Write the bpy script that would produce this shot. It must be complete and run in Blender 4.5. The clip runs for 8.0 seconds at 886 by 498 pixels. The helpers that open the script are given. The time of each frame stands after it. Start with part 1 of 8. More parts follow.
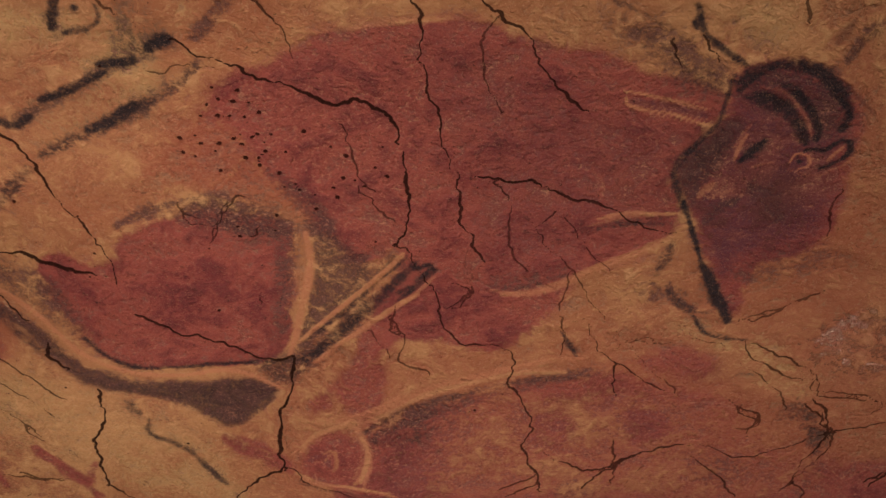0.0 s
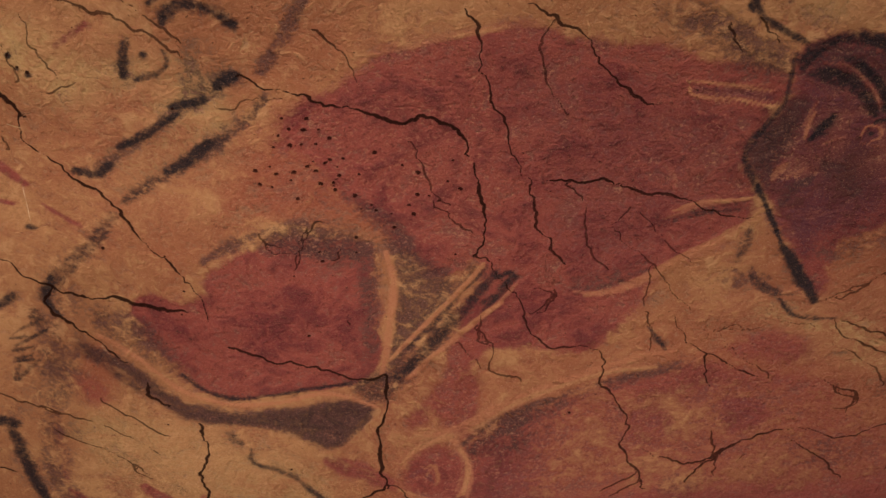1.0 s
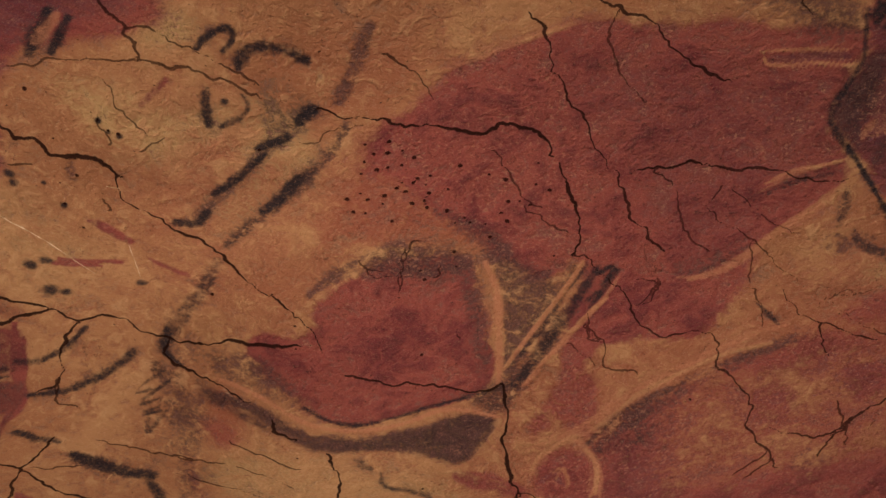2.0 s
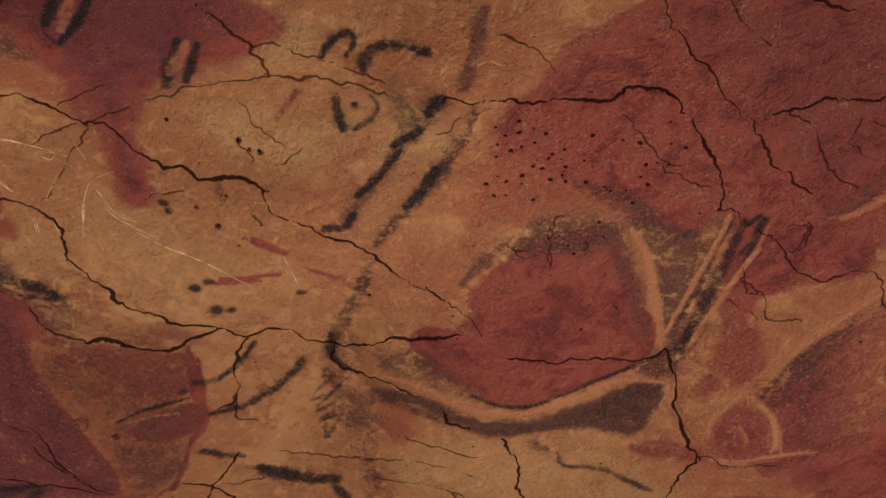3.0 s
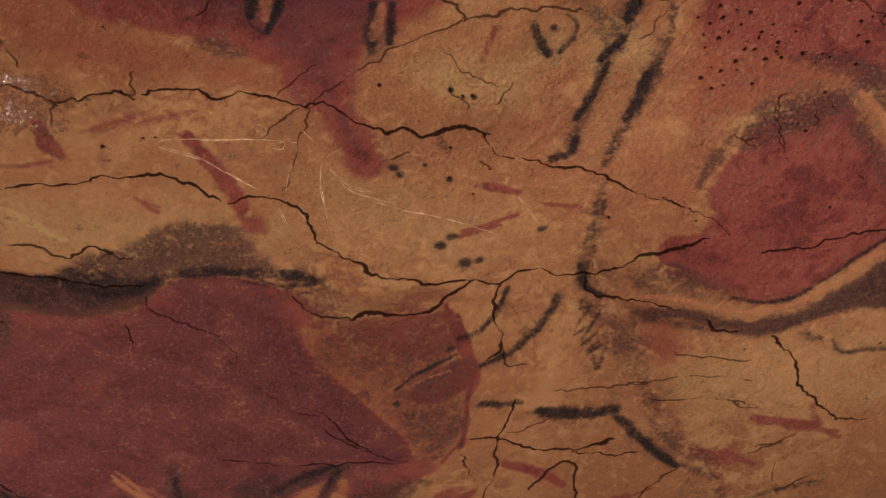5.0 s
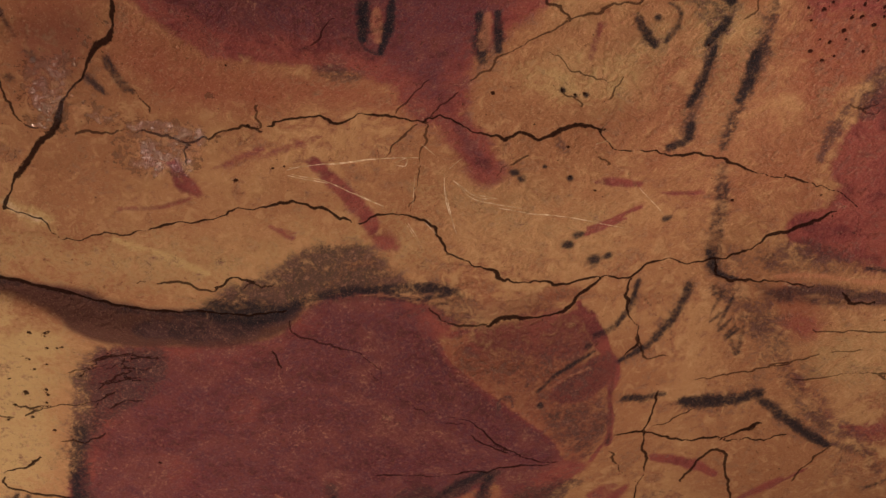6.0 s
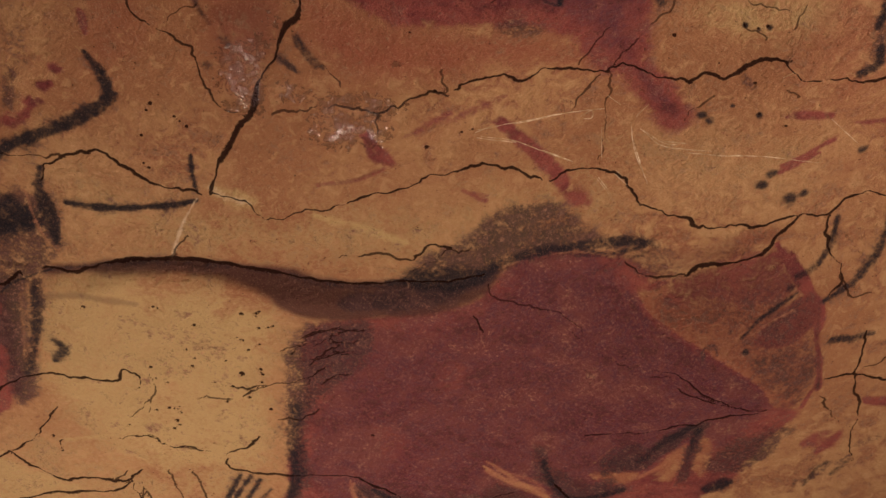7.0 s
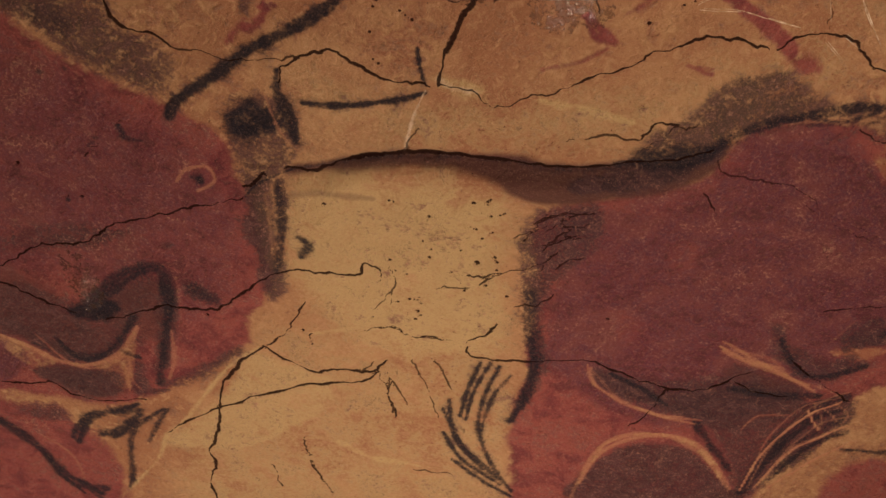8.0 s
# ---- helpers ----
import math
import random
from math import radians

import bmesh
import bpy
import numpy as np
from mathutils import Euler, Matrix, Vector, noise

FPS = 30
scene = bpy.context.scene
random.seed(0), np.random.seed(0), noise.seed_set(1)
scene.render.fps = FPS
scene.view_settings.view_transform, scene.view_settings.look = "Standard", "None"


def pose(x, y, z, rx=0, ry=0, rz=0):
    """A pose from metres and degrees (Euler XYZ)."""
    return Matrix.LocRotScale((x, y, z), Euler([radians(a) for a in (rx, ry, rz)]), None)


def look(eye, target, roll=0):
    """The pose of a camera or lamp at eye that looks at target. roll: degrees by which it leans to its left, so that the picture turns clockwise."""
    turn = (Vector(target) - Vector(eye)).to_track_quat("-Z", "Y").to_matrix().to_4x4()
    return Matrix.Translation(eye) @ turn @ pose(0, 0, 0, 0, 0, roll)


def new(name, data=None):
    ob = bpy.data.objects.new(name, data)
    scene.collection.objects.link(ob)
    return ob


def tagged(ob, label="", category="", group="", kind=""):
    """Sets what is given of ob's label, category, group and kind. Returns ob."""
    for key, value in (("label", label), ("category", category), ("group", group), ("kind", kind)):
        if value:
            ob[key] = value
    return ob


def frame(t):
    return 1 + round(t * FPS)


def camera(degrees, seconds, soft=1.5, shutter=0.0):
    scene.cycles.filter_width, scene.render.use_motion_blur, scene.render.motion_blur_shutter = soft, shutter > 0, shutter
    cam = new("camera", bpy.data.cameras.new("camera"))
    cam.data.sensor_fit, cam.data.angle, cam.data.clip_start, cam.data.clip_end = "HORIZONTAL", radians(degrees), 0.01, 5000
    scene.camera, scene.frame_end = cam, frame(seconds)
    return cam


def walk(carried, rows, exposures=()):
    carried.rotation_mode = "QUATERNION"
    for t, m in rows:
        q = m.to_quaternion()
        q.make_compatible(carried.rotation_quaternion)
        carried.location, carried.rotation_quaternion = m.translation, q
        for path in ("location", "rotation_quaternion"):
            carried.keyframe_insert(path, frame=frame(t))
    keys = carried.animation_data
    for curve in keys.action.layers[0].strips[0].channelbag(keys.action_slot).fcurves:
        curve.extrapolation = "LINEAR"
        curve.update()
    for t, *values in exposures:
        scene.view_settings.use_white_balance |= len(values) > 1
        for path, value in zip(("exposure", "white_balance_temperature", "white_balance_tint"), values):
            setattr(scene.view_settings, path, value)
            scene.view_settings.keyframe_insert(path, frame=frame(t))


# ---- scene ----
# ---- camera: held at chest height, tilted up at the ceiling, panning to its left ----
cam = camera(36.955, 8.0, soft=1.5)
walk(cam, [
    (0.0, pose(-0.0000, -0.0000, 1.3500, 136.350, -1.084, 0.044)),
    (0.5, pose(0.0034, -0.0052, 1.3312, 136.769, -0.696, 2.821)),
    (1.0, pose(0.0093, -0.0102, 1.3222, 136.991, -0.048, 6.435)),
    (1.5, pose(0.0264, -0.0130, 1.3082, 137.407, 0.815, 10.800)),
    (1.7, pose(0.0302, -0.0112, 1.3027, 137.619, 1.147, 12.609)),
    (2.8, pose(0.0547, 0.0033, 1.2540, 138.323, 1.199, 23.002)),
    (3.0, pose(0.0579, 0.0091, 1.2457, 138.240, 1.146, 25.406)),
    (3.5, pose(0.0497, 0.0274, 1.2173, 138.204, 0.768, 30.273)),
    (4.0, pose(0.0303, 0.0642, 1.2007, 137.990, 0.854, 34.557)),
    (4.2, pose(0.0237, 0.0697, 1.1939, 137.784, 0.955, 35.921)),
    (5.5, pose(0.0373, 0.0514, 1.1275, 138.456, 1.345, 44.855)),
    (6.0, pose(0.0405, 0.0521, 1.0905, 139.080, 0.773, 49.030)),
    (6.5, pose(0.0194, 0.0476, 1.0492, 139.435, -0.424, 53.035)),
    (7.0, pose(-0.0167, 0.0577, 1.0055, 139.190, -2.142, 57.444)),
    (7.5, pose(-0.0374, 0.0703, 0.9739, 137.095, -4.356, 62.338)),
    (8.0, pose(-0.0365, 0.0625, 0.9283, 134.850, -7.315, 66.103)),
], exposures=[(0.0, 0.04), (1.5, -0.02), (3.0, -0.14), (8.0, -0.10)])

# ---- light: a dim dark world, warm uplights standing on the cave floor and one added fill ----
world = bpy.data.worlds.new("cave_dark")
scene.world = world
world.use_nodes = True
world.node_tree.nodes["Background"].inputs[0].default_value = (0.02, 0.013, 0.008, 1)
world.node_tree.nodes["Background"].inputs[1].default_value = 0.5
WARM = (1.0, 0.745, 0.67)


def uplight(x, y, z, tx, ty, watts, spread):
    """A shielded lamp low in the cave, whose beam of so many degrees meets the ceiling round (tx, ty)."""
    data = bpy.data.lights.new("uplight", "AREA")
    data.shape, data.size, data.energy, data.color, data.spread = "DISK", 0.3, watts, WARM, radians(spread)
    new("uplight", data).matrix_world = look((x, y, z), (tx, ty, 3.05))


uplight(-3.00, 1.10, 0.40, -2.62, 1.25, 38, 136)
uplight(1.82, 4.40, 0.40, -0.43, 1.47, 19.5, 70)
# unseen fill, added only to balance the ceiling's brightness
uplight(-0.33, 2.68, 0.54, -0.41, 1.15, 5.5, 76)
uplight(-5.70, -0.25, 0.40, -3.97, -0.46, 12.2, 76)

FINE_A, FINE_R = 1150, 620

# ---- the ceiling's grid: polar, dense where the paintings are ----
HIGH = 3.05
AZ = np.radians(np.concatenate([np.arange(-180, -30, 6.0), np.linspace(-28, 108, FINE_A), np.arange(112, 180, 6.0)]))
RAD = np.concatenate([[0.02, 0.3, 0.6, 0.8], np.linspace(0.92, 3.95, FINE_R), [4.1, 4.4, 4.9, 5.5, 6.2, 7.0]])
A0, R0 = 25, 4
AA, RR = np.meshgrid(AZ, RAD, indexing="ij")
GX, GY = -np.sin(AA) * RR, np.cos(AA) * RR
FIELDS = {k: np.zeros(GX.shape, np.float32) for k in ("red", "deep", "black", "pale", "crust", "wet", "warm", "ink", "brown", "scratch", "scrape", "pit_on", "rough")}
FIELDS["side"] = np.full(GX.shape, 0.05, np.float32)
FIELDS["gap"] = np.full(GX.shape, 0.05, np.float32)
FIELDS["pit_x"] = np.full(GX.shape, 9.0, np.float32)
FIELDS["pit_y"] = np.full(GX.shape, 9.0, np.float32)


def lattice(ix, iy):
    n = (ix * 374761393 + iy * 668265263) & 0x7FFFFFFF
    n = ((n ^ (n >> 13)) * 1274126177) & 0x7FFFFFFF
    return ((n ^ (n >> 16)) & 0xFFFF) / 65535.0


def cloud(x, y, size, octaves=4, seed=0):
    """Fractal value noise between about -1 and 1, on arrays."""
    out, amp, total = 0.0, 1.0, 0.0
    for o in range(octaves):
        u, v = x / size + 17.3 * (seed + 1) + 9.1 * o, y / size + 5.7 * (seed + 1) + 3.3 * o
        iu, iv = np.floor(u).astype(np.int64), np.floor(v).astype(np.int64)
        fu, fv = u - iu, v - iv
        fu, fv = fu * fu * (3 - 2 * fu), fv * fv * (3 - 2 * fv)
        a = lattice(iu, iv) * (1 - fu) + lattice(iu + 1, iv) * fu
        b = lattice(iu, iv + 1) * (1 - fu) + lattice(iu + 1, iv + 1) * fu
        out, total = out + amp * (2 * (a * (1 - fv) + b * fv) - 1), total + amp
        size, amp = size / 2.03, amp * 0.5
    return out / total


def swell(x, y):
    """How far the bosses of the ceiling hang down, in metres."""
    h = 0.0 * x
    for cx, cy, a in ((-0.93, 1.53, -0.023), (-1.38, 1.6, 0.117), (-0.71, 1.99, -0.014), (-0.89, 0.75, 0.101), (-0.21, 2.18, 0.063),
                      (-1.32, 1.41, -0.08), (-1.24, 1.83, -0.039), (-0.44, 1.15, 0.045), (-1.03, 0.97, -0.054), (-1.06, 1.38, 0.025),
                      (-0.17, 1.31, -0.023), (-0.77, 1.86, 0.075), (-0.91, 1.64, -0.06), (-0.68, 0.98, -0.045), (-0.81, 1.2, 0.026),
                      (-0.32, 1.92, -0.025)):
        h = h + a * np.exp(-((x - cx) ** 2 + (y - cy) ** 2) / 0.08)
    return h


def curve_through(points, closed=False, n=6):
    """A smooth line through the points (Catmull-Rom)."""
    p = np.array(points, float)
    q = np.vstack([p[-1], p, p[0], p[1]]) if closed else np.vstack([2 * p[0] - p[1], p, 2 * p[-1] - p[-2]])
    t = np.linspace(0, 1, n, endpoint=False)[:, None]
    out = []
    for a, b, c, d in zip(q, q[1:], q[2:], q[3:]):
        out.append(0.5 * (2 * b + (c - a) * t + (2 * a - 5 * b + 4 * c - d) * t ** 2 + (3 * b - a - 3 * c + d) * t ** 3))
    return np.vstack(out + ([] if closed else [p[-1:]]))


def window(line, pad, step=1):
    """The part of the grid round a line: slices of azimuth and radius."""
    az, rad = np.arctan2(-line[:, 0], line[:, 1]), np.hypot(line[:, 0], line[:, 1])
    i0, i1 = np.searchsorted(AZ, [az.min() - pad / rad.min(), az.max() + pad / rad.min()])
    j0, j1 = np.searchsorted(RAD, [rad.min() - pad, rad.max() + pad])
    return slice(max(i0, 0), min(i1 + 1, len(AZ)), step), slice(max(j0, 0), min(j1 + 1, len(RAD)), step)


def distance(x, y, line):
    """Distance of the points from an open line, the side on which they lie (signed distance), and how far along the nearest place is."""
    best = np.full(x.shape, 9.0)
    side, along = np.full(x.shape, 9.0), np.zeros(x.shape)
    n = len(line) - 1
    for k in range(n):
        (ax, ay), (bx, by) = line[k], line[k + 1]
        dx, dy = bx - ax, by - ay
        size = math.hypot(dx, dy) + 1e-9
        t = np.clip(((x - ax) * dx + (y - ay) * dy) / size ** 2, 0, 1)
        ox, oy = x - ax - t * dx, y - ay - t * dy
        d = np.hypot(ox, oy)
        near = d < best
        best = np.where(near, d, best)
        side = np.where(near, np.where(dx * oy - dy * ox >= 0, d, -d), side)
        along = np.where(near, (k + t) / n, along)
    return best, side, along


def inside(x, y, line):
    """Signed distance from a closed line, positive within."""
    d, _, _ = distance(x, y, np.vstack([line, line[:1]]))
    odd = np.zeros(x.shape, bool)
    for (ax, ay), (bx, by) in zip(line, np.roll(line, -1, axis=0)):
        if ay != by:
            odd ^= ((ay > y) != (by > y)) & (x < (bx - ax) * (y - ay) / (by - ay) + ax)
    return np.where(odd, d, -d)


def spread(coarse, win, si, sj):
    """Bring values on every third node of the grid to all nodes of the window."""
    ii, jj = np.arange(win[0].start, win[0].stop), np.arange(win[1].start, win[1].stop)
    ci, cj = ii[::si], jj[::sj]
    rows = np.stack([np.interp(jj, cj, row) for row in coarse])
    return np.stack([np.interp(ii, ci, rows[:, k]) for k in range(rows.shape[1])], axis=1)


def lay(layer, win, values):
    FIELDS[layer][win] = np.maximum(FIELDS[layer][win], values)


DEPTH = np.zeros(GX.shape, np.float32)
THINGS = []
NOW = [None]


def begin(name, label):
    """Start a painted thing, or with no label go on with one: the pigment laid from here on belongs to it."""
    NOW[0] = next((t for t in THINGS if t[0] == name), None)
    if label:
        NOW[0] = (name, label, [])
        THINGS.append(NOW[0])


def belongs(layer, win, d):
    names = {"red": "red_wash", "black": "charcoal_shade_stroke", "crust": "dark_shading"}
    if NOW[0] and layer in names:
        NOW[0][2].append((names[layer], win, d))


def wipe(win, values):
    for layer in ("red", "deep", "black", "crust", "brown"):
        FIELDS[layer][win] *= 1 - values


def patch(layer, points, soft=0.02, strength=1.0, ragged=0.008):
    """A patch of pigment with a soft, uneven rim. Returns its field for the whole grid window."""
    line = curve_through(points, closed=True)
    win = window(line, 0.07 + 3 * soft)
    sub = (slice(win[0].start, win[0].stop, 3), slice(win[1].start, win[1].stop, 3))
    d = spread(inside(GX[sub], GY[sub], line), win, 3, 3)
    d = d + (ragged + 0.5 * soft) * cloud(GX[win], GY[win], 0.07, 5, seed=3)
    t = np.clip(d / (3.2 * soft) + 0.5, 0, 1)
    lay(layer, win, strength * t * t * (3 - 2 * t))
    belongs(layer, win, d)


def bare_patch(points, soft):
    """Stone left free of paint."""
    line = curve_through(points, closed=True)
    win = window(line, 0.05 + 2 * soft)
    t = np.clip(inside(GX[win], GY[win], line) / (2 * soft) + 0.5, 0, 1)
    wipe(win, t)


def stroke(layer, points, width, strength=1.0, soft=0.75, taper=0.3):
    """A brushed or smudged line of pigment."""
    line = curve_through(points)
    win = window(line, 1.6 * width + 0.02)
    d, _, t = distance(GX[win], GY[win], line)
    w = width * 0.5 * (1 + 0.6 * cloud(GX[win], GY[win], 0.04, 4, seed=5)) * (1 - taper * np.abs(2 * t - 1) ** 3)
    v = np.clip((w * (1 + soft) - d) / (2 * soft * w + 1e-6), 0, 1)
    lay(layer, win, strength * v * v * (3 - 2 * v))
    if layer == "black":
        lay("crust", win, 0.5 * strength * np.clip(1.25 - d / (w * 1.9 + 0.004), 0, 1))
    belongs(layer, win, w * 1.2 - d)


def fade(points, soft, strength):
    """Paint partly worn away."""
    line = curve_through(points, closed=True)
    win = window(line, 0.06 + 2 * soft)
    d = inside(GX[win], GY[win], line) + 0.5 * soft * cloud(GX[win], GY[win], 0.06, 4, seed=11)
    t = np.clip(d / (2.5 * soft) + 0.5, 0, 1)
    wipe(win, strength * t * t * (3 - 2 * t))


def bare_line(points, width, strength):
    """A line of stone left free of paint."""
    scraped_line(points, 0.62 * width, 0.8 * strength)


def scraped_line(points, width, strength):
    """A shallow scraped line of light stone."""
    line = curve_through(points)
    win = window(line, 1.6 * width + 0.02)
    d, _, t = distance(GX[win], GY[win], line)
    w = width * 0.5 * (1 + 0.35 * cloud(GX[win], GY[win], 0.04, 3, seed=9)) * (1 - 0.4 * np.abs(2 * t - 1) ** 3)
    v = np.clip((w * 1.3 + 0.0012 - d) / (w * 0.9 + 0.0012), 0, 1)
    v = v * v * (3 - 2 * v)
    wipe(win, strength * v)
    lay("scrape", win, strength * v)
    DEPTH[win] = np.maximum(DEPTH[win], 0.0022 * strength * v)


def spots(layer, points, radius, strength):
    """Dabs of pigment."""
    for x, y in points:
        win = window(np.array([(x, y)]), 2.5 * radius + 0.01)
        d = np.hypot(GX[win] - x, GY[win] - y) * (1 + 0.4 * cloud(GX[win], GY[win], 0.02, 2, seed=4))
        v = np.clip(1.5 - d / radius, 0, 1)
        lay(layer, win, strength * v)
        belongs(layer, win, 1.3 * radius - d)


def pits(points, radius):
    """Small dark holes: where each lies is kept for the stone's material, in radii from its middle."""
    for k, (x, y) in enumerate(points):
        r = radius * (0.62 + 0.5 * ((k * 7) % 5) / 4)
        win = window(np.array([(x, y)]), 0.02)
        d = np.hypot(GX[win] - x, GY[win] - y)
        near = d < 0.0085
        FIELDS["pit_x"][win] = np.where(near, (GX[win] - x) / r, FIELDS["pit_x"][win])
        FIELDS["pit_y"][win] = np.where(near, (GY[win] - y) / r, FIELDS["pit_y"][win])
        FIELDS["pit_on"][win] = np.where(near, 1.0, FIELDS["pit_on"][win])
        DEPTH[win] = np.maximum(DEPTH[win], 0.004 * np.exp(-(d / r) ** 2))


FISSURES = []


SCRATCHES = []


def scratch(points, width):
    """A fine line scored into the stone."""
    SCRATCHES.append((curve_through(points, n=8), width))


def fissure(points, width, depth=1.0, label="thin dark crack across the painted limestone"):
    """A jagged crack: widths are kept for the stone's material, the groove itself is cut into the grid."""
    line = curve_through(points, n=14)
    k = len(FISSURES)
    calm = 0.5 if width > 0.009 else 1.0
    for size, amp in ((0.05, 0.006), (0.018, 0.0075 * calm), (0.008, 0.003 * calm)):
        line[1:-1, 0] += amp * cloud(line[1:-1, 0], line[1:-1, 1], size, 2, seed=20 + k)
        line[1:-1, 1] += amp * cloud(line[1:-1, 1], line[1:-1, 0], size, 2, seed=60 + k)
    win = window(line, 0.05)
    d, side, t = distance(GX[win], GY[win], line)
    w = (0.0011 + 0.52 * width) * (0.55 + 0.45 * np.clip(np.minimum(t, 1 - t) * 8, 0, 1)) * np.clip(1 + 1.5 * cloud(GX[win], GY[win], 0.05, 3, seed=8), 0.45, 1.6)
    f = np.minimum(w / 0.004, 3.0)
    near = d / f < np.abs(FIELDS["gap"][win])
    FIELDS["side"][win] = np.where(near, side / f, FIELDS["side"][win])
    FIELDS["gap"][win] = np.where(near, d / f, FIELDS["gap"][win])
    FIELDS["ink"][win] = np.where(near, min(1.0, 0.46 + width / 0.011), FIELDS["ink"][win])
    DEPTH[win] = np.maximum(DEPTH[win], depth * w * 0.3 * np.exp(-(d / (0.5 * w + 0.0025)) ** 2))
    kind = "broad open dark crack across the ochre ceiling" if width > 0.0085 else label if width > 0.0048 else "fine hairline crack in the painted limestone"
    FISSURES.append((kind, win, 1.4 * w + 0.002 - d))


STEP = np.zeros(GX.shape)


def ledge(points):
    """A step in the stone: beyond the line the ceiling hangs lower, and its edge is a dark open crack."""
    line = curve_through(points)
    win = window(line, 0.6)
    d, side, t = distance(GX[win], GY[win], line)
    rise = np.clip(side / 0.05, 0, 1)
    rise = rise * rise * (3 - 2 * rise)
    STEP[win] = 0.028 * rise * np.sin(np.pi * np.clip(t, 0.02, 0.98)) ** 0.6 * np.exp(-np.clip(d - 0.06, 0, 9) / 0.12)
    fissure(points, 0.010, 1.6, "dark undercut edge of a step in the limestone")

# ---- materials ----


def material(name, rough=0.8):
    m = bpy.data.materials.new(name)
    m.use_nodes = True
    b = m.node_tree.nodes["Principled BSDF"]
    b.inputs["Roughness"].default_value = rough
    return m, m.node_tree, b


def node(tree, kind, *sockets):
    n = tree.nodes.new(kind)
    for i, value in enumerate(sockets):
        if value is None:
            continue
        if isinstance(value, bpy.types.NodeSocket):
            tree.links.new(value, n.inputs[i])
        else:
            n.inputs[i].default_value = value
    return n


def calc(tree, op, a, b=0.0, c=0.0):
    n = node(tree, "ShaderNodeMath", a, b, c)
    n.operation = op
    return n.outputs[0]


def ramp(tree, value, lo, hi, a=0.0, b=1.0):
    n = node(tree, "ShaderNodeMapRange", value, lo, hi, a, b)
    n.interpolation_type = "SMOOTHSTEP"
    return n.outputs[0]


def blend(tree, fac, a, b, mode="MIX"):
    n = node(tree, "ShaderNodeMix")
    n.data_type, n.blend_type = "RGBA", mode
    for i, value in ((0, fac), (6, a), (7, b)):
        if isinstance(value, bpy.types.NodeSocket):
            tree.links.new(value, n.inputs[i])
        else:
            n.inputs[i].default_value = value if i == 0 else (*value, 1.0)
    return n.outputs[2]


def grain(tree, where, scale, detail=4.0, rough=0.55, distort=0.0):
    n = node(tree, "ShaderNodeTexNoise", where)
    n.inputs["Scale"].default_value, n.inputs["Detail"].default_value = scale, detail
    n.inputs["Roughness"].default_value, n.inputs["Distortion"].default_value = rough, distort
    return n.outputs[0]


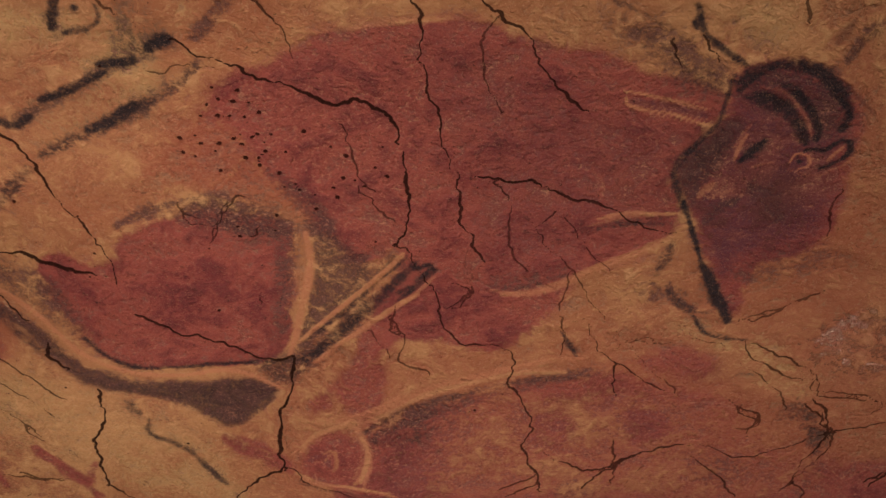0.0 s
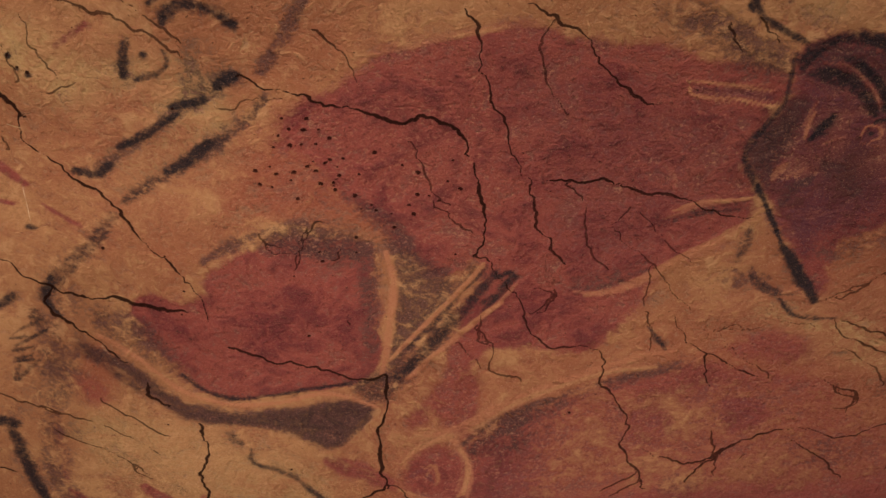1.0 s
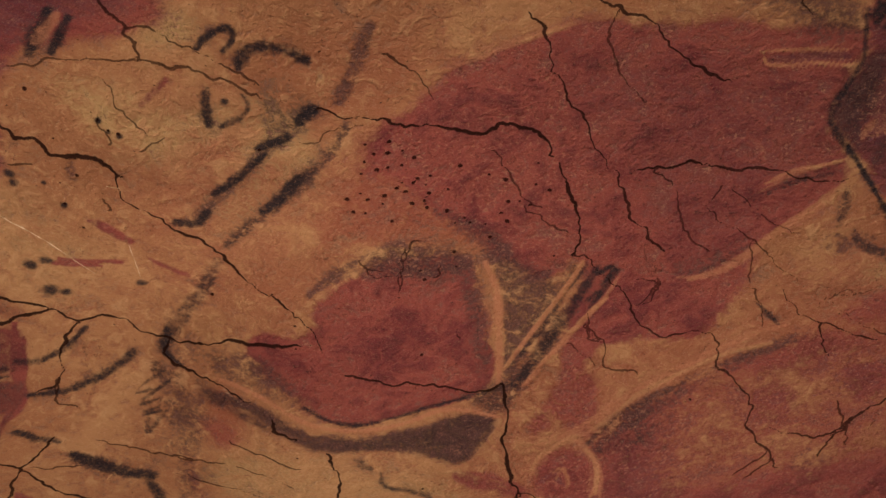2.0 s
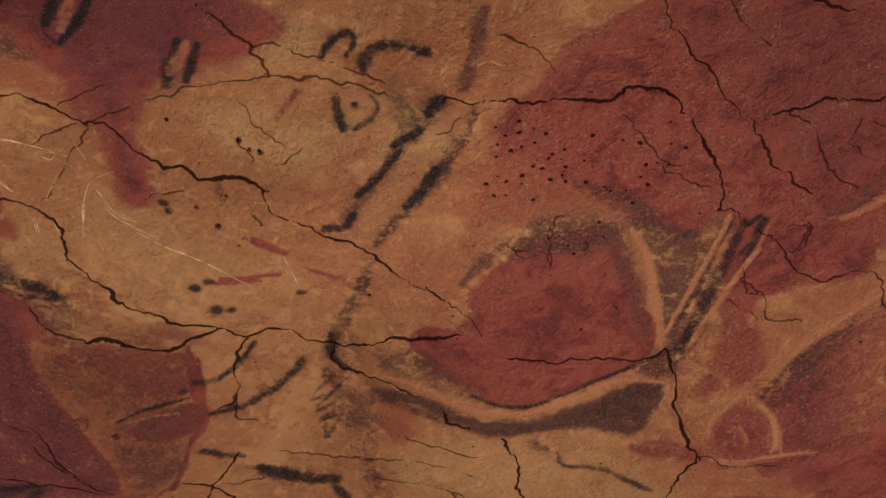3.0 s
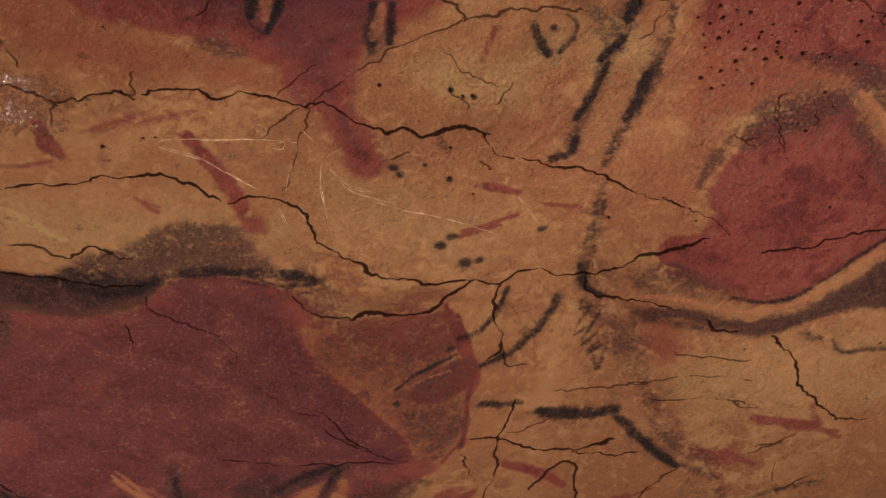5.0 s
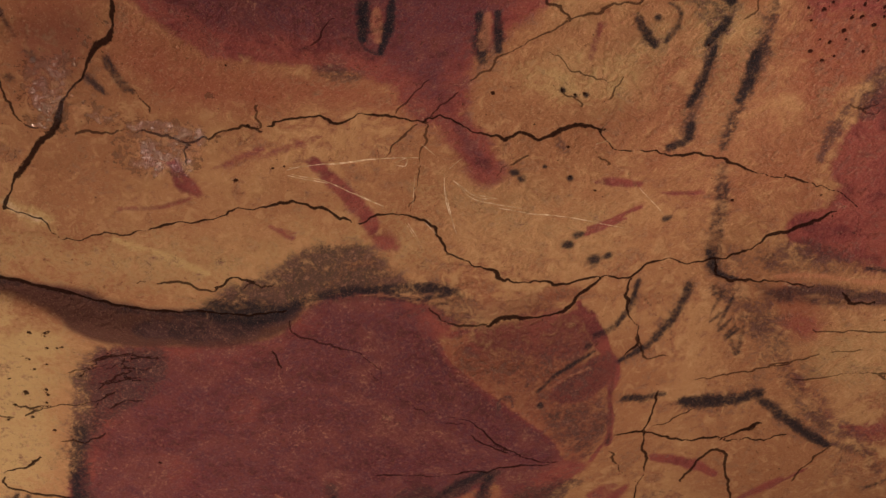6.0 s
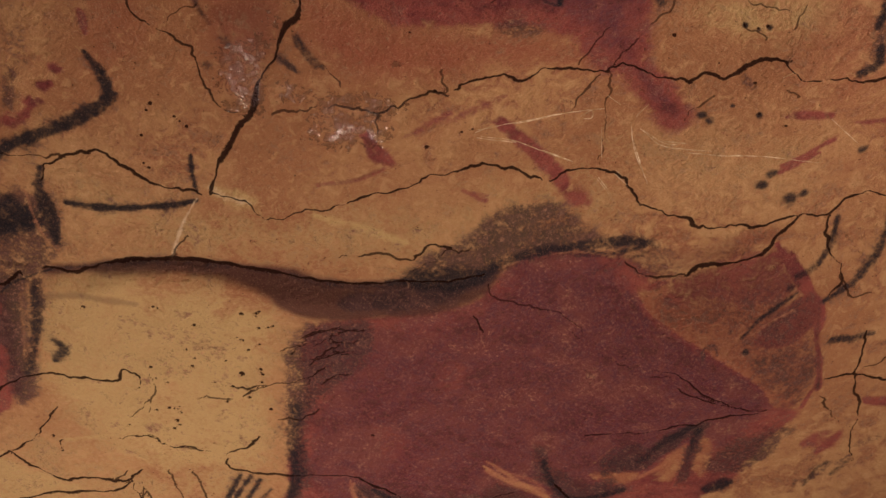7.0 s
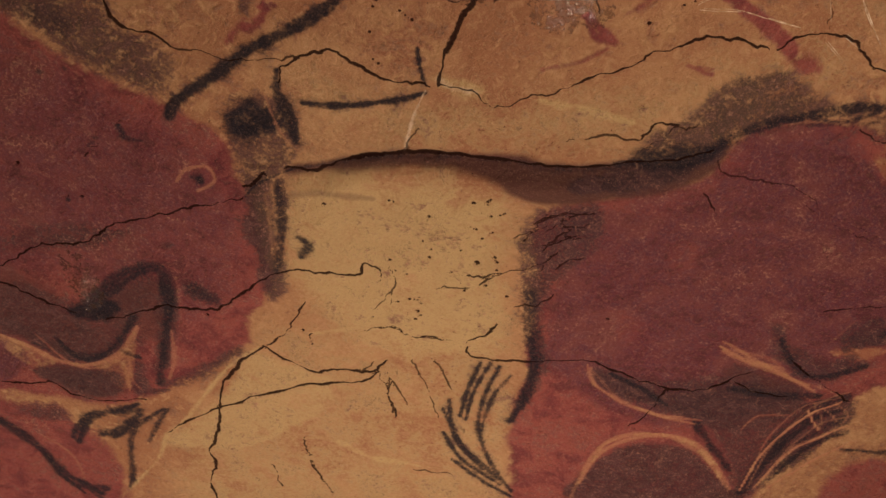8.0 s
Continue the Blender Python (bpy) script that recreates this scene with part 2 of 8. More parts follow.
def painted_limestone():
    m, tree, b = material("painted_limestone")
    where = node(tree, "ShaderNodeTexCoord").outputs["Object"]
    field = {}
    for key in FIELDS:
        n = node(tree, "ShaderNodeAttribute")
        n.attribute_name = key
        field[key] = n.outputs["Fac"]

    def wide(*args):
        """Noise spread evenly over 0 to 1."""
        return calc(tree, "MULTIPLY_ADD", grain(tree, where, *args), 3.3, -1.15)

    n_big, n_mid, n_blot = wide(2.6, 5, 0.6), wide(11.0, 7, 0.62, 0.5), wide(36.0, 6, 0.65, 0.6)
    n_fine, n_grit, n_dust = wide(105.0, 5, 0.7), wide(360.0, 3, 0.65), wide(900.0, 2, 0.6)

    def total(a, ka, b, kb, c, kc):
        """A weighted sum of three noises round zero."""
        t = calc(tree, "MULTIPLY_ADD", b, kb, calc(tree, "MULTIPLY", c, kc))
        return calc(tree, "ADD", calc(tree, "MULTIPLY_ADD", a, ka, t), -0.5 * (ka + kb + kc))

    mottle = total(n_mid, 0.60, n_blot, 0.50, n_fine, 0.40)
    speck = total(n_blot, 0.35, n_fine, 0.60, n_grit, 0.60)
    # bare stone: ochre, iron stains, paler lime, fine dirt
    c = blend(tree, ramp(tree, n_big, 0.15, 0.85), (0.42, 0.197, 0.088), (0.57, 0.332, 0.145))
    c = blend(tree, ramp(tree, total(n_mid, 0.7, n_big, 0.5, n_blot, 0.5), -0.10, 0.5, 0, 0.85), c, (0.34, 0.120, 0.060))
    c = blend(tree, ramp(tree, n_blot, 0.66, 1.25, 0, 0.6), c, (0.20, 0.080, 0.048))
    c = blend(tree, ramp(tree, n_blot, 0.42, 0.0, 0, 0.5), c, (0.66, 0.42, 0.20))
    c = blend(tree, ramp(tree, calc(tree, "MULTIPLY_ADD", mottle, 0.6, field["warm"]), 0.05, 1.1, 0, 0.92), c, (0.37, 0.118, 0.066))
    c = blend(tree, ramp(tree, calc(tree, "ADD", field["pale"], mottle), 0.02, 0.95), c, (0.63, 0.45, 0.19))
    c = blend(tree, ramp(tree, speck, 0.16, 0.50, 0, 0.45), c, (0.74, 0.46, 0.24))
    # red ochre
    f = ramp(tree, calc(tree, "MULTIPLY_ADD", field["red"], 1.25, calc(tree, "MULTIPLY", mottle, 0.65)), 0.05, 0.80)
    rc = blend(tree, ramp(tree, n_mid, 0.1, 0.9), (0.205, 0.043, 0.048), (0.42, 0.112, 0.082))
    rc = blend(tree, ramp(tree, n_blot, 0.5, 1.0, 0, 0.40), rc, (0.44, 0.135, 0.088))
    rc = blend(tree, ramp(tree, calc(tree, "MULTIPLY_ADD", mottle, 1.35, calc(tree, "MULTIPLY", field["deep"], 0.88)), 0.0, 1.05), rc, (0.110, 0.034, 0.057))
    rc = blend(tree, ramp(tree, n_mid, 0.40, 0.95, 0, 0.5), rc, (0.27, 0.078, 0.058))
    patchy = total(n_mid, 0.45, n_blot, 0.55, n_fine, 0.25)
    rc = blend(tree, ramp(tree, patchy, 0.02, 0.45, 0, 0.45), rc, (0.36, 0.125, 0.100))
    rc = blend(tree, calc(tree, "MULTIPLY", ramp(tree, patchy, -0.04, -0.36, 0, 0.8), calc(tree, "MULTIPLY_ADD", field["deep"], 0.7, 0.3)), rc, (0.075, 0.023, 0.034))
    rc = blend(tree, calc(tree, "MULTIPLY", ramp(tree, speck, 0.14, 0.50, 0, 0.6), ramp(tree, n_mid, 0.45, 0.95, 0.05, 1.0)), rc, (0.50, 0.200, 0.130))
    rc = blend(tree, ramp(tree, speck, -0.12, -0.70, 0, 0.7), rc, (0.090, 0.022, 0.022))
    c = blend(tree, calc(tree, "MULTIPLY", f, 0.95), c, rc)
    # brown wash, which also carries the shade painted under the ledge
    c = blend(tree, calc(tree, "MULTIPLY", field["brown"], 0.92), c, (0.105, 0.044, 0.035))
    # dark weathered crust, then charcoal, both caught on the grain; both also paint the ledge's shade
    f = ramp(tree, calc(tree, "MULTIPLY_ADD", speck, 0.50, calc(tree, "MULTIPLY_ADD", mottle, 0.65, calc(tree, "MULTIPLY", field["crust"], 0.92))), 0.12, 0.95)
    dark = blend(tree, ramp(tree, n_blot, 0.2, 0.8), (0.040, 0.026, 0.029), (0.102, 0.053, 0.050))
    dark = blend(tree, ramp(tree, speck, 0.14, 0.50, 0, 0.35), dark, (0.30, 0.150, 0.110))
    c = blend(tree, calc(tree, "MULTIPLY", f, 0.88), c, dark)
    f = ramp(tree, calc(tree, "MULTIPLY_ADD", speck, 0.22, calc(tree, "MULTIPLY_ADD", mottle, 0.36, field["black"])), 0.16, 1.02)
    darkened = calc(tree, "MAXIMUM", f, field["brown"])
    c = blend(tree, calc(tree, "MULTIPLY", f, 0.95), c, (0.011, 0.014, 0.021))
    c = blend(tree, ramp(tree, calc(tree, "MULTIPLY_ADD", mottle, 0.5, field["scratch"]), 0.25, 0.8, 0, 0.9), c, (0.78, 0.62, 0.38))
    f = ramp(tree, calc(tree, "MULTIPLY_ADD", speck, 0.35, calc(tree, "MULTIPLY_ADD", mottle, 0.45, field["scrape"])), 0.15, 1.0, 0, 0.78)
    c = blend(tree, f, c, (0.58, 0.265, 0.135))
    # mineral grains and dark dirt
    c = blend(tree, ramp(tree, n_grit, 0.72, 1.05, 0, 0.30), c, (0.50, 0.31, 0.18))
    c = blend(tree, ramp(tree, n_grit, 0.22, -0.3, 0, 0.22), c, (0.07, 0.030, 0.020))
    c = blend(tree, ramp(tree, n_dust, 0.2, -0.3, 0, 0.15), c, (0.07, 0.030, 0.02))
    c = blend(tree, ramp(tree, calc(tree, "ADD", n_fine, calc(tree, "MULTIPLY", n_big, 0.15)), 0.06, -0.10, 0, 0.85), c, (0.045, 0.022, 0.016))
    # hairline crazing in places
    line = calc(tree, "ABSOLUTE", calc(tree, "ADD", wide(7.0, 5, 0.62, 1.0), -0.5))
    f = calc(tree, "MULTIPLY", ramp(tree, line, 0.016, 0.004), ramp(tree, n_mid, 0.58, 0.85, 0, 0.5))
    c = blend(tree, f, c, (0.05, 0.020, 0.015))
    wet = ramp(tree, calc(tree, "MULTIPLY_ADD", n_fine, 0.45, calc(tree, "MULTIPLY_ADD", n_blot, 0.65, field["wet"])), 1.27, 1.36)
    c = blend(tree, calc(tree, "MULTIPLY", wet, 0.55), c, (0.07, 0.035, 0.02))
    # raised scaly grains in the rougher places; lit tops and shaded gaps are put into the colour
    n_scale = wide(140.0, 3, 0.6, 0.35)
    coarse = ramp(tree, total(n_mid, 0.6, n_blot, 0.5, n_big, 0.5), 0.06, 0.42, 0.04, 1.0)
    coarse = calc(tree, "MAXIMUM", coarse, calc(tree, "MULTIPLY", field["rough"], ramp(tree, n_blot, 0.15, 0.75, 0.3, 1.0)))
    scale = calc(tree, "MULTIPLY", ramp(tree, n_scale, 0.66, 0.98), coarse)
    c = blend(tree, calc(tree, "MULTIPLY", scale, calc(tree, "MULTIPLY_ADD", darkened, -0.30, 0.36)), c, (0.72, 0.38, 0.21))
    c = blend(tree, calc(tree, "MULTIPLY", ramp(tree, n_scale, 0.22, -0.05), calc(tree, "MULTIPLY", coarse, 0.40)), c, (0.060, 0.024, 0.020))
    # small holes
    far = calc(tree, "SQRT", calc(tree, "MULTIPLY_ADD", field["pit_x"], field["pit_x"], calc(tree, "MULTIPLY", field["pit_y"], field["pit_y"])))
    hole = calc(tree, "MULTIPLY", ramp(tree, calc(tree, "MULTIPLY_ADD", n_fine, 0.7, far), 1.55, 1.05), ramp(tree, field["pit_on"], 0.6, 0.95))
    c = blend(tree, calc(tree, "MULTIPLY", hole, 0.94), c, (0.030, 0.010, 0.008))
    # near-black lines along the cracks
    wob = calc(tree, "MULTIPLY_ADD", n_fine, 0.0012, calc(tree, "MULTIPLY_ADD", n_grit, 0.0008, calc(tree, "ADD", field["side"], -0.0010)))
    slit = calc(tree, "MULTIPLY", field["ink"], calc(tree, "MULTIPLY", ramp(tree, calc(tree, "ABSOLUTE", wob), 0.0030, 0.0017), ramp(tree, field["gap"], 0.0050, 0.0038)))
    c = blend(tree, calc(tree, "MULTIPLY", slit, 0.95), c, (0.026, 0.012, 0.009))
    tree.links.new(c, b.inputs["Base Color"])
    tree.links.new(ramp(tree, wet, 0.0, 1.0, 0.62, 0.07), b.inputs["Roughness"])
    dull = calc(tree, "MAXIMUM", calc(tree, "MULTIPLY_ADD", calc(tree, "MAXIMUM", slit, hole), -0.30, calc(tree, "MULTIPLY_ADD", wet, 0.88, 0.12)), 0.0)
    tree.links.new(dull, b.inputs["Specular IOR Level"])
    b.inputs["Specular Tint"].default_value = (1.0, 0.95, 0.82, 1.0)
    height = calc(tree, "MULTIPLY_ADD", n_blot, 0.26, calc(tree, "MULTIPLY_ADD", n_fine, 0.19, calc(tree, "MULTIPLY", n_grit, 0.06)))
    height = calc(tree, "MULTIPLY_ADD", n_mid, 0.52, height)
    drops = calc(tree, "MULTIPLY", grain(tree, where, 170.0, 1.0, 0.5), 0.25)
    height = node(tree, "ShaderNodeMix", wet, None, height, drops).outputs[0]
    height = calc(tree, "MULTIPLY_ADD", scale, 0.16, height)
    height = calc(tree, "MULTIPLY_ADD", slit, -0.25, height)
    height = calc(tree, "MULTIPLY_ADD", hole, -0.25, height)
    bump = node(tree, "ShaderNodeBump")
    bump.inputs["Strength"].default_value, bump.inputs["Distance"].default_value = 0.9, 0.024
    tree.links.new(height, bump.inputs["Height"])
    tree.links.new(calc(tree, "MULTIPLY_ADD", wet, -0.05, 0.75), bump.inputs["Strength"])
    tree.links.new(bump.outputs[0], b.inputs["Normal"])
    return m


def cave_rock(name, dark, light, scale):
    m, tree, b = material(name, 0.9)
    where = node(tree, "ShaderNodeTexCoord").outputs["Object"]
    c = blend(tree, ramp(tree, grain(tree, where, scale, 6), 0.35, 0.65), dark, light)
    c = blend(tree, ramp(tree, grain(tree, where, scale * 9, 5), 0.5, 0.75, 0, 0.5), c, dark)
    tree.links.new(c, b.inputs["Base Color"])
    bump = node(tree, "ShaderNodeBump")
    bump.inputs["Distance"].default_value = 0.04
    tree.links.new(grain(tree, where, scale * 4, 6), bump.inputs["Height"])
    tree.links.new(bump.outputs[0], b.inputs["Normal"])
    return m


def fresh_lime():
    m, tree, b = material("scored_lime", 0.7)
    where = node(tree, "ShaderNodeTexCoord").outputs["Object"]
    c = blend(tree, ramp(tree, grain(tree, where, 60.0, 4), 0.40, 0.62), (0.52, 0.36, 0.17), (0.88, 0.74, 0.48))
    tree.links.new(c, b.inputs["Base Color"])
    return m


LIME = fresh_lime()
STONE = painted_limestone()
WALL = cave_rock("cave_wall_rock", (0.20, 0.12, 0.06), (0.36, 0.24, 0.13), 1.5)
EARTH = cave_rock("trodden_earth", (0.10, 0.07, 0.045), (0.20, 0.14, 0.09), 2.5)

# ---- pigments and cracks, laid out on the ceiling's plan ----

begin("red_ochre_painting", "large faded red ochre painting with dotted pits and dark shading")
patch("warm", [(-0.413, 1.215), (-0.335, 1.219), (-0.292, 1.319), (-0.250, 1.486), (-0.219, 1.620), (-0.333, 1.550), (-0.424, 1.499), (-0.521, 1.499), (-0.576, 1.455), (-0.516, 1.358), (-0.471, 1.307)], 0.033, 0.9)
patch("red", [(-0.309, 1.219), (-0.228, 1.176), (-0.149, 1.158), (-0.054, 1.150), (0.050, 1.156), (0.121, 1.190), (0.209, 1.201), (0.291, 1.237), (0.385, 1.273), (0.424, 1.301), (0.377, 1.385), (0.356, 1.444), (0.375, 1.520), (0.363, 1.587), (0.271, 1.658), (0.188, 1.702), (0.171, 1.761), (0.096, 1.870), (-0.006, 1.871), (-0.059, 1.798), (-0.135, 1.873), (-0.190, 1.917), (-0.171, 1.818), (-0.100, 1.728), (-0.118, 1.631), (-0.181, 1.675), (-0.219, 1.634), (-0.273, 1.538), (-0.332, 1.443), (-0.362, 1.376), (-0.412, 1.340), (-0.433, 1.295), (-0.373, 1.245)], 0.022, 1.0)
patch("deep", [(-0.028, 1.171), (0.068, 1.174), (0.158, 1.225), (0.252, 1.293), (0.348, 1.337), (0.377, 1.385), (0.356, 1.444), (0.375, 1.520), (0.267, 1.562), (0.185, 1.660), (0.085, 1.698), (0.038, 1.624), (0.006, 1.446), (-0.037, 1.306)], 0.058, 0.40)
patch("red", [(-0.617, 1.630), (-0.564, 1.582), (-0.510, 1.557), (-0.411, 1.547), (-0.315, 1.571), (-0.315, 1.634), (-0.328, 1.721), (-0.353, 1.868), (-0.407, 1.899), (-0.552, 1.867), (-0.653, 1.842), (-0.709, 1.797), (-0.741, 1.721), (-0.747, 1.691), (-0.651, 1.690), (-0.622, 1.668)], 0.013, 1.0)
patch("crust", [(-0.517, 1.536), (-0.464, 1.508), (-0.404, 1.496), (-0.366, 1.497), (-0.311, 1.524), (-0.293, 1.606), (-0.329, 1.622), (-0.417, 1.602), (-0.481, 1.562)], 0.014, 0.75)
patch("crust", [(-0.331, 1.430), (-0.251, 1.506), (-0.213, 1.613), (-0.160, 1.671), (-0.184, 1.747), (-0.263, 1.855), (-0.323, 1.939), (-0.306, 1.853), (-0.278, 1.721), (-0.268, 1.634), (-0.285, 1.565), (-0.318, 1.497)], 0.010, 0.85)
patch("crust", [(-0.335, 1.633), (-0.296, 1.613), (-0.312, 1.780), (-0.335, 1.875), (-0.357, 1.839)], 0.010, 0.6)
patch("crust", [(-0.899, 1.747), (-0.861, 1.788), (-0.805, 1.852), (-0.730, 1.919), (-0.641, 1.964), (-0.523, 1.973), (-0.425, 1.974), (-0.358, 1.998), (-0.416, 2.069), (-0.460, 2.106), (-0.504, 2.088), (-0.554, 2.035), (-0.636, 2.001), (-0.716, 1.958), (-0.789, 1.885), (-0.868, 1.825), (-0.906, 1.790)], 0.009, 0.95)
patch("brown", [(-0.899, 1.747), (-0.861, 1.788), (-0.805, 1.852), (-0.730, 1.919), (-0.641, 1.964), (-0.523, 1.973), (-0.425, 1.974), (-0.358, 1.998), (-0.416, 2.069), (-0.460, 2.106), (-0.504, 2.088), (-0.554, 2.035), (-0.636, 2.001), (-0.716, 1.958), (-0.789, 1.885), (-0.868, 1.825), (-0.906, 1.790)], 0.009, 0.75)
patch("crust", [(-0.846, 1.698), (-0.778, 1.686), (-0.722, 1.743), (-0.687, 1.823), (-0.726, 1.837), (-0.792, 1.776), (-0.852, 1.734)], 0.015, 0.6)
stroke("black", [(-0.300, 1.924), (-0.231, 1.853), (-0.142, 1.745), (-0.084, 1.671)], 0.0273, 0.75)
stroke("black", [(-0.269, 1.852), (-0.184, 1.754), (-0.119, 1.656)], 0.0223, 0.6)
stroke("black", [(-0.122, 1.780), (-0.053, 1.683)], 0.0220, 0.8)
patch("red", [(0.011, 1.458), (0.078, 1.480), (0.130, 1.567), (0.084, 1.663), (0.033, 1.624)], 0.017, 0.75)
bare_line([(0.256, 1.287), (0.326, 1.308), (0.401, 1.330)], 0.0081, 0.5)
bare_line([(0.218, 1.561), (0.285, 1.538), (0.371, 1.527)], 0.0181, 0.6)
bare_line([(0.055, 1.724), (0.118, 1.736), (0.188, 1.705), (0.284, 1.636), (0.360, 1.598)], 0.0288, 0.75)
stroke("crust", [(0.055, 1.714), (0.117, 1.719), (0.186, 1.681)], 0.0242, 0.6)
stroke("black", [(0.209, 1.564), (0.276, 1.551), (0.354, 1.547)], 0.0159, 0.5)
bare_line([(-0.227, 1.163), (-0.123, 1.154), (-0.019, 1.144)], 0.0174, 0.5)
stroke("black", [(0.348, 1.677), (0.368, 1.628), (0.368, 1.587)], 0.0189, 0.6)
stroke("crust", [(-0.609, 1.581), (-0.547, 1.541), (-0.474, 1.512), (-0.400, 1.500)], 0.0256, 0.75)
patch("red", [(-0.437, 1.259), (-0.355, 1.241), (-0.318, 1.392), (-0.337, 1.489), (-0.421, 1.472), (-0.478, 1.410)], 0.033, 0.5)
patch("warm", [(-0.306, 2.035), (-0.179, 1.917), (-0.016, 1.883), (0.092, 1.913), (-0.060, 1.998), (-0.195, 2.067)], 0.031, 0.8)
stroke("crust", [(-0.692, 1.405), (-0.566, 1.329), (-0.464, 1.265), (-0.411, 1.204)], 0.0298, 0.7)
stroke("crust", [(-0.758, 1.346), (-0.650, 1.286), (-0.544, 1.212), (-0.450, 1.170)], 0.0329, 0.65)
bare_line([(0.255, 1.276), (0.296, 1.278), (0.342, 1.289), (0.392, 1.296)], 0.0070, 0.6)
bare_line([(0.256, 1.284), (0.267, 1.304), (0.309, 1.318), (0.356, 1.331), (0.399, 1.341)], 0.0071, 0.6)
stroke("deep", [(0.266, 1.293), (0.307, 1.301), (0.354, 1.313), (0.395, 1.318)], 0.0183, 0.7)
stroke("black", [(0.247, 1.556), (0.304, 1.541), (0.372, 1.533)], 0.0079, 0.45)
bare_line([(0.246, 1.669), (0.295, 1.643), (0.350, 1.600), (0.389, 1.553)], 0.0164, 0.5)
bare_line([(0.232, 1.543), (0.293, 1.525), (0.359, 1.510)], 0.0112, 0.4)
stroke("crust", [(0.373, 1.586), (0.363, 1.628), (0.352, 1.663)], 0.0106, 0.6)
stroke("crust", [(-0.862, 1.791), (-0.802, 1.835), (-0.747, 1.896), (-0.672, 1.955), (-0.572, 2.006), (-0.475, 2.030)], 0.0339, 0.5)
stroke("red", [(-0.881, 2.227), (-0.821, 2.297), (-0.778, 2.390)], 0.0227, 0.55)
stroke("red", [(-0.770, 2.264), (-0.796, 2.321)], 0.0129, 0.5)
stroke("red", [(-0.475, 2.134), (-0.406, 2.148), (-0.362, 2.185)], 0.0234, 0.5)

begin("dark_red_painting", "dark maroon ochre painting with black curled strokes")

begin("worn_red_painting", "worn reddish painting on rough crackled stone")
patch("red", [(-0.196, 2.126), (-0.060, 2.038), (0.095, 1.999), (0.226, 1.960), (0.309, 1.914), (0.422, 1.953), (0.531, 2.019), (0.614, 2.124), (0.744, 2.204), (0.917, 2.248), (0.993, 2.571), (-0.013, 2.593), (-0.199, 2.431), (-0.201, 2.231)], 0.033, 0.72)
patch("red", [(-0.313, 2.155), (-0.264, 2.101), (-0.196, 2.126), (-0.187, 2.193), (-0.249, 2.260), (-0.307, 2.235)], 0.011, 0.9)
bare_line([(-0.319, 2.156), (-0.287, 2.104), (-0.217, 2.076), (-0.185, 2.126), (-0.182, 2.193), (-0.203, 2.274)], 0.0205, 0.95)
patch("warm", [(-0.366, 1.926), (0.088, 1.793), (0.423, 1.559), (0.670, 1.199), (0.993, 2.571), (-0.427, 2.606)], 0.130, 0.75)
patch("warm", [(-0.742, 1.055), (-0.284, 1.039), (-0.228, 1.185), (-0.437, 1.259), (-0.518, 1.479), (-0.763, 1.600), (-0.857, 1.479)], 0.078, 0.6)
patch("warm", [(0.306, 1.882), (0.463, 1.847), (0.673, 2.007), (0.902, 2.182), (0.993, 2.571), (0.308, 2.590), (0.451, 2.192), (0.260, 1.980)], 0.051, 0.9)
patch("crust", [(-0.196, 2.104), (-0.060, 2.015), (0.094, 1.972), (0.256, 1.922), (0.269, 1.955), (0.095, 2.007), (-0.060, 2.071), (-0.174, 2.142)], 0.016, 0.8)
bare_line([(-0.297, 2.079), (-0.183, 2.050), (-0.060, 1.991), (0.093, 1.936), (0.233, 1.906)], 0.0329, 0.9)
patch("red", [(-0.288, 2.006), (-0.237, 1.988), (-0.250, 2.043), (-0.285, 2.061)], 0.012, 0.5)
patch("red", [(-0.190, 1.917), (-0.136, 1.942), (-0.171, 2.025), (-0.192, 1.985)], 0.012, 0.5)
stroke("black", [(0.617, 2.142), (0.666, 2.063), (0.720, 2.127), (0.740, 2.243)], 0.0525, 0.6)
stroke("black", [(0.185, 1.828), (0.211, 1.898)], 0.0129, 0.75)
stroke("black", [(0.431, 1.786), (0.461, 1.832), (0.537, 1.849)], 0.0154, 0.85)
stroke("crust", [(0.322, 1.721), (0.364, 1.728)], 0.0270, 0.6)
stroke("black", [(0.373, 1.713), (0.415, 1.764), (0.464, 1.778)], 0.0174, 0.6)
stroke("crust", [(0.535, 1.976), (0.575, 1.950)], 0.0299, 0.6)
stroke("crust", [(0.491, 2.229), (0.570, 2.286)], 0.0609, 0.5)
patch("red", [(0.818, 2.280), (0.915, 2.238), (0.933, 2.317), (0.847, 2.360)], 0.015, 0.7)
stroke("crust", [(0.371, 1.698), (0.380, 1.735), (0.405, 1.764), (0.432, 1.771)], 0.0124, 0.6)
stroke("crust", [(0.387, 1.705), (0.410, 1.727)], 0.0110, 0.55)
patch("crust", [(0.316, 1.707), (0.356, 1.699), (0.366, 1.742), (0.325, 1.743)], 0.011, 0.4)
stroke("crust", [(0.532, 1.993), (0.538, 1.959), (0.564, 1.950), (0.577, 1.962)], 0.0109, 0.6)
stroke("black", [(0.625, 2.151), (0.651, 2.105), (0.662, 2.069)], 0.0216, 0.55)
stroke("crust", [(0.663, 2.077), (0.713, 2.130), (0.729, 2.186), (0.726, 2.262)], 0.0353, 0.6)
stroke("crust", [(0.736, 2.282), (0.725, 2.352)], 0.0187, 0.6)
patch("deep", [(0.264, 2.030), (0.374, 2.013), (0.470, 2.064), (0.424, 2.155), (0.322, 2.174), (0.272, 2.137)], 0.025, 0.6)
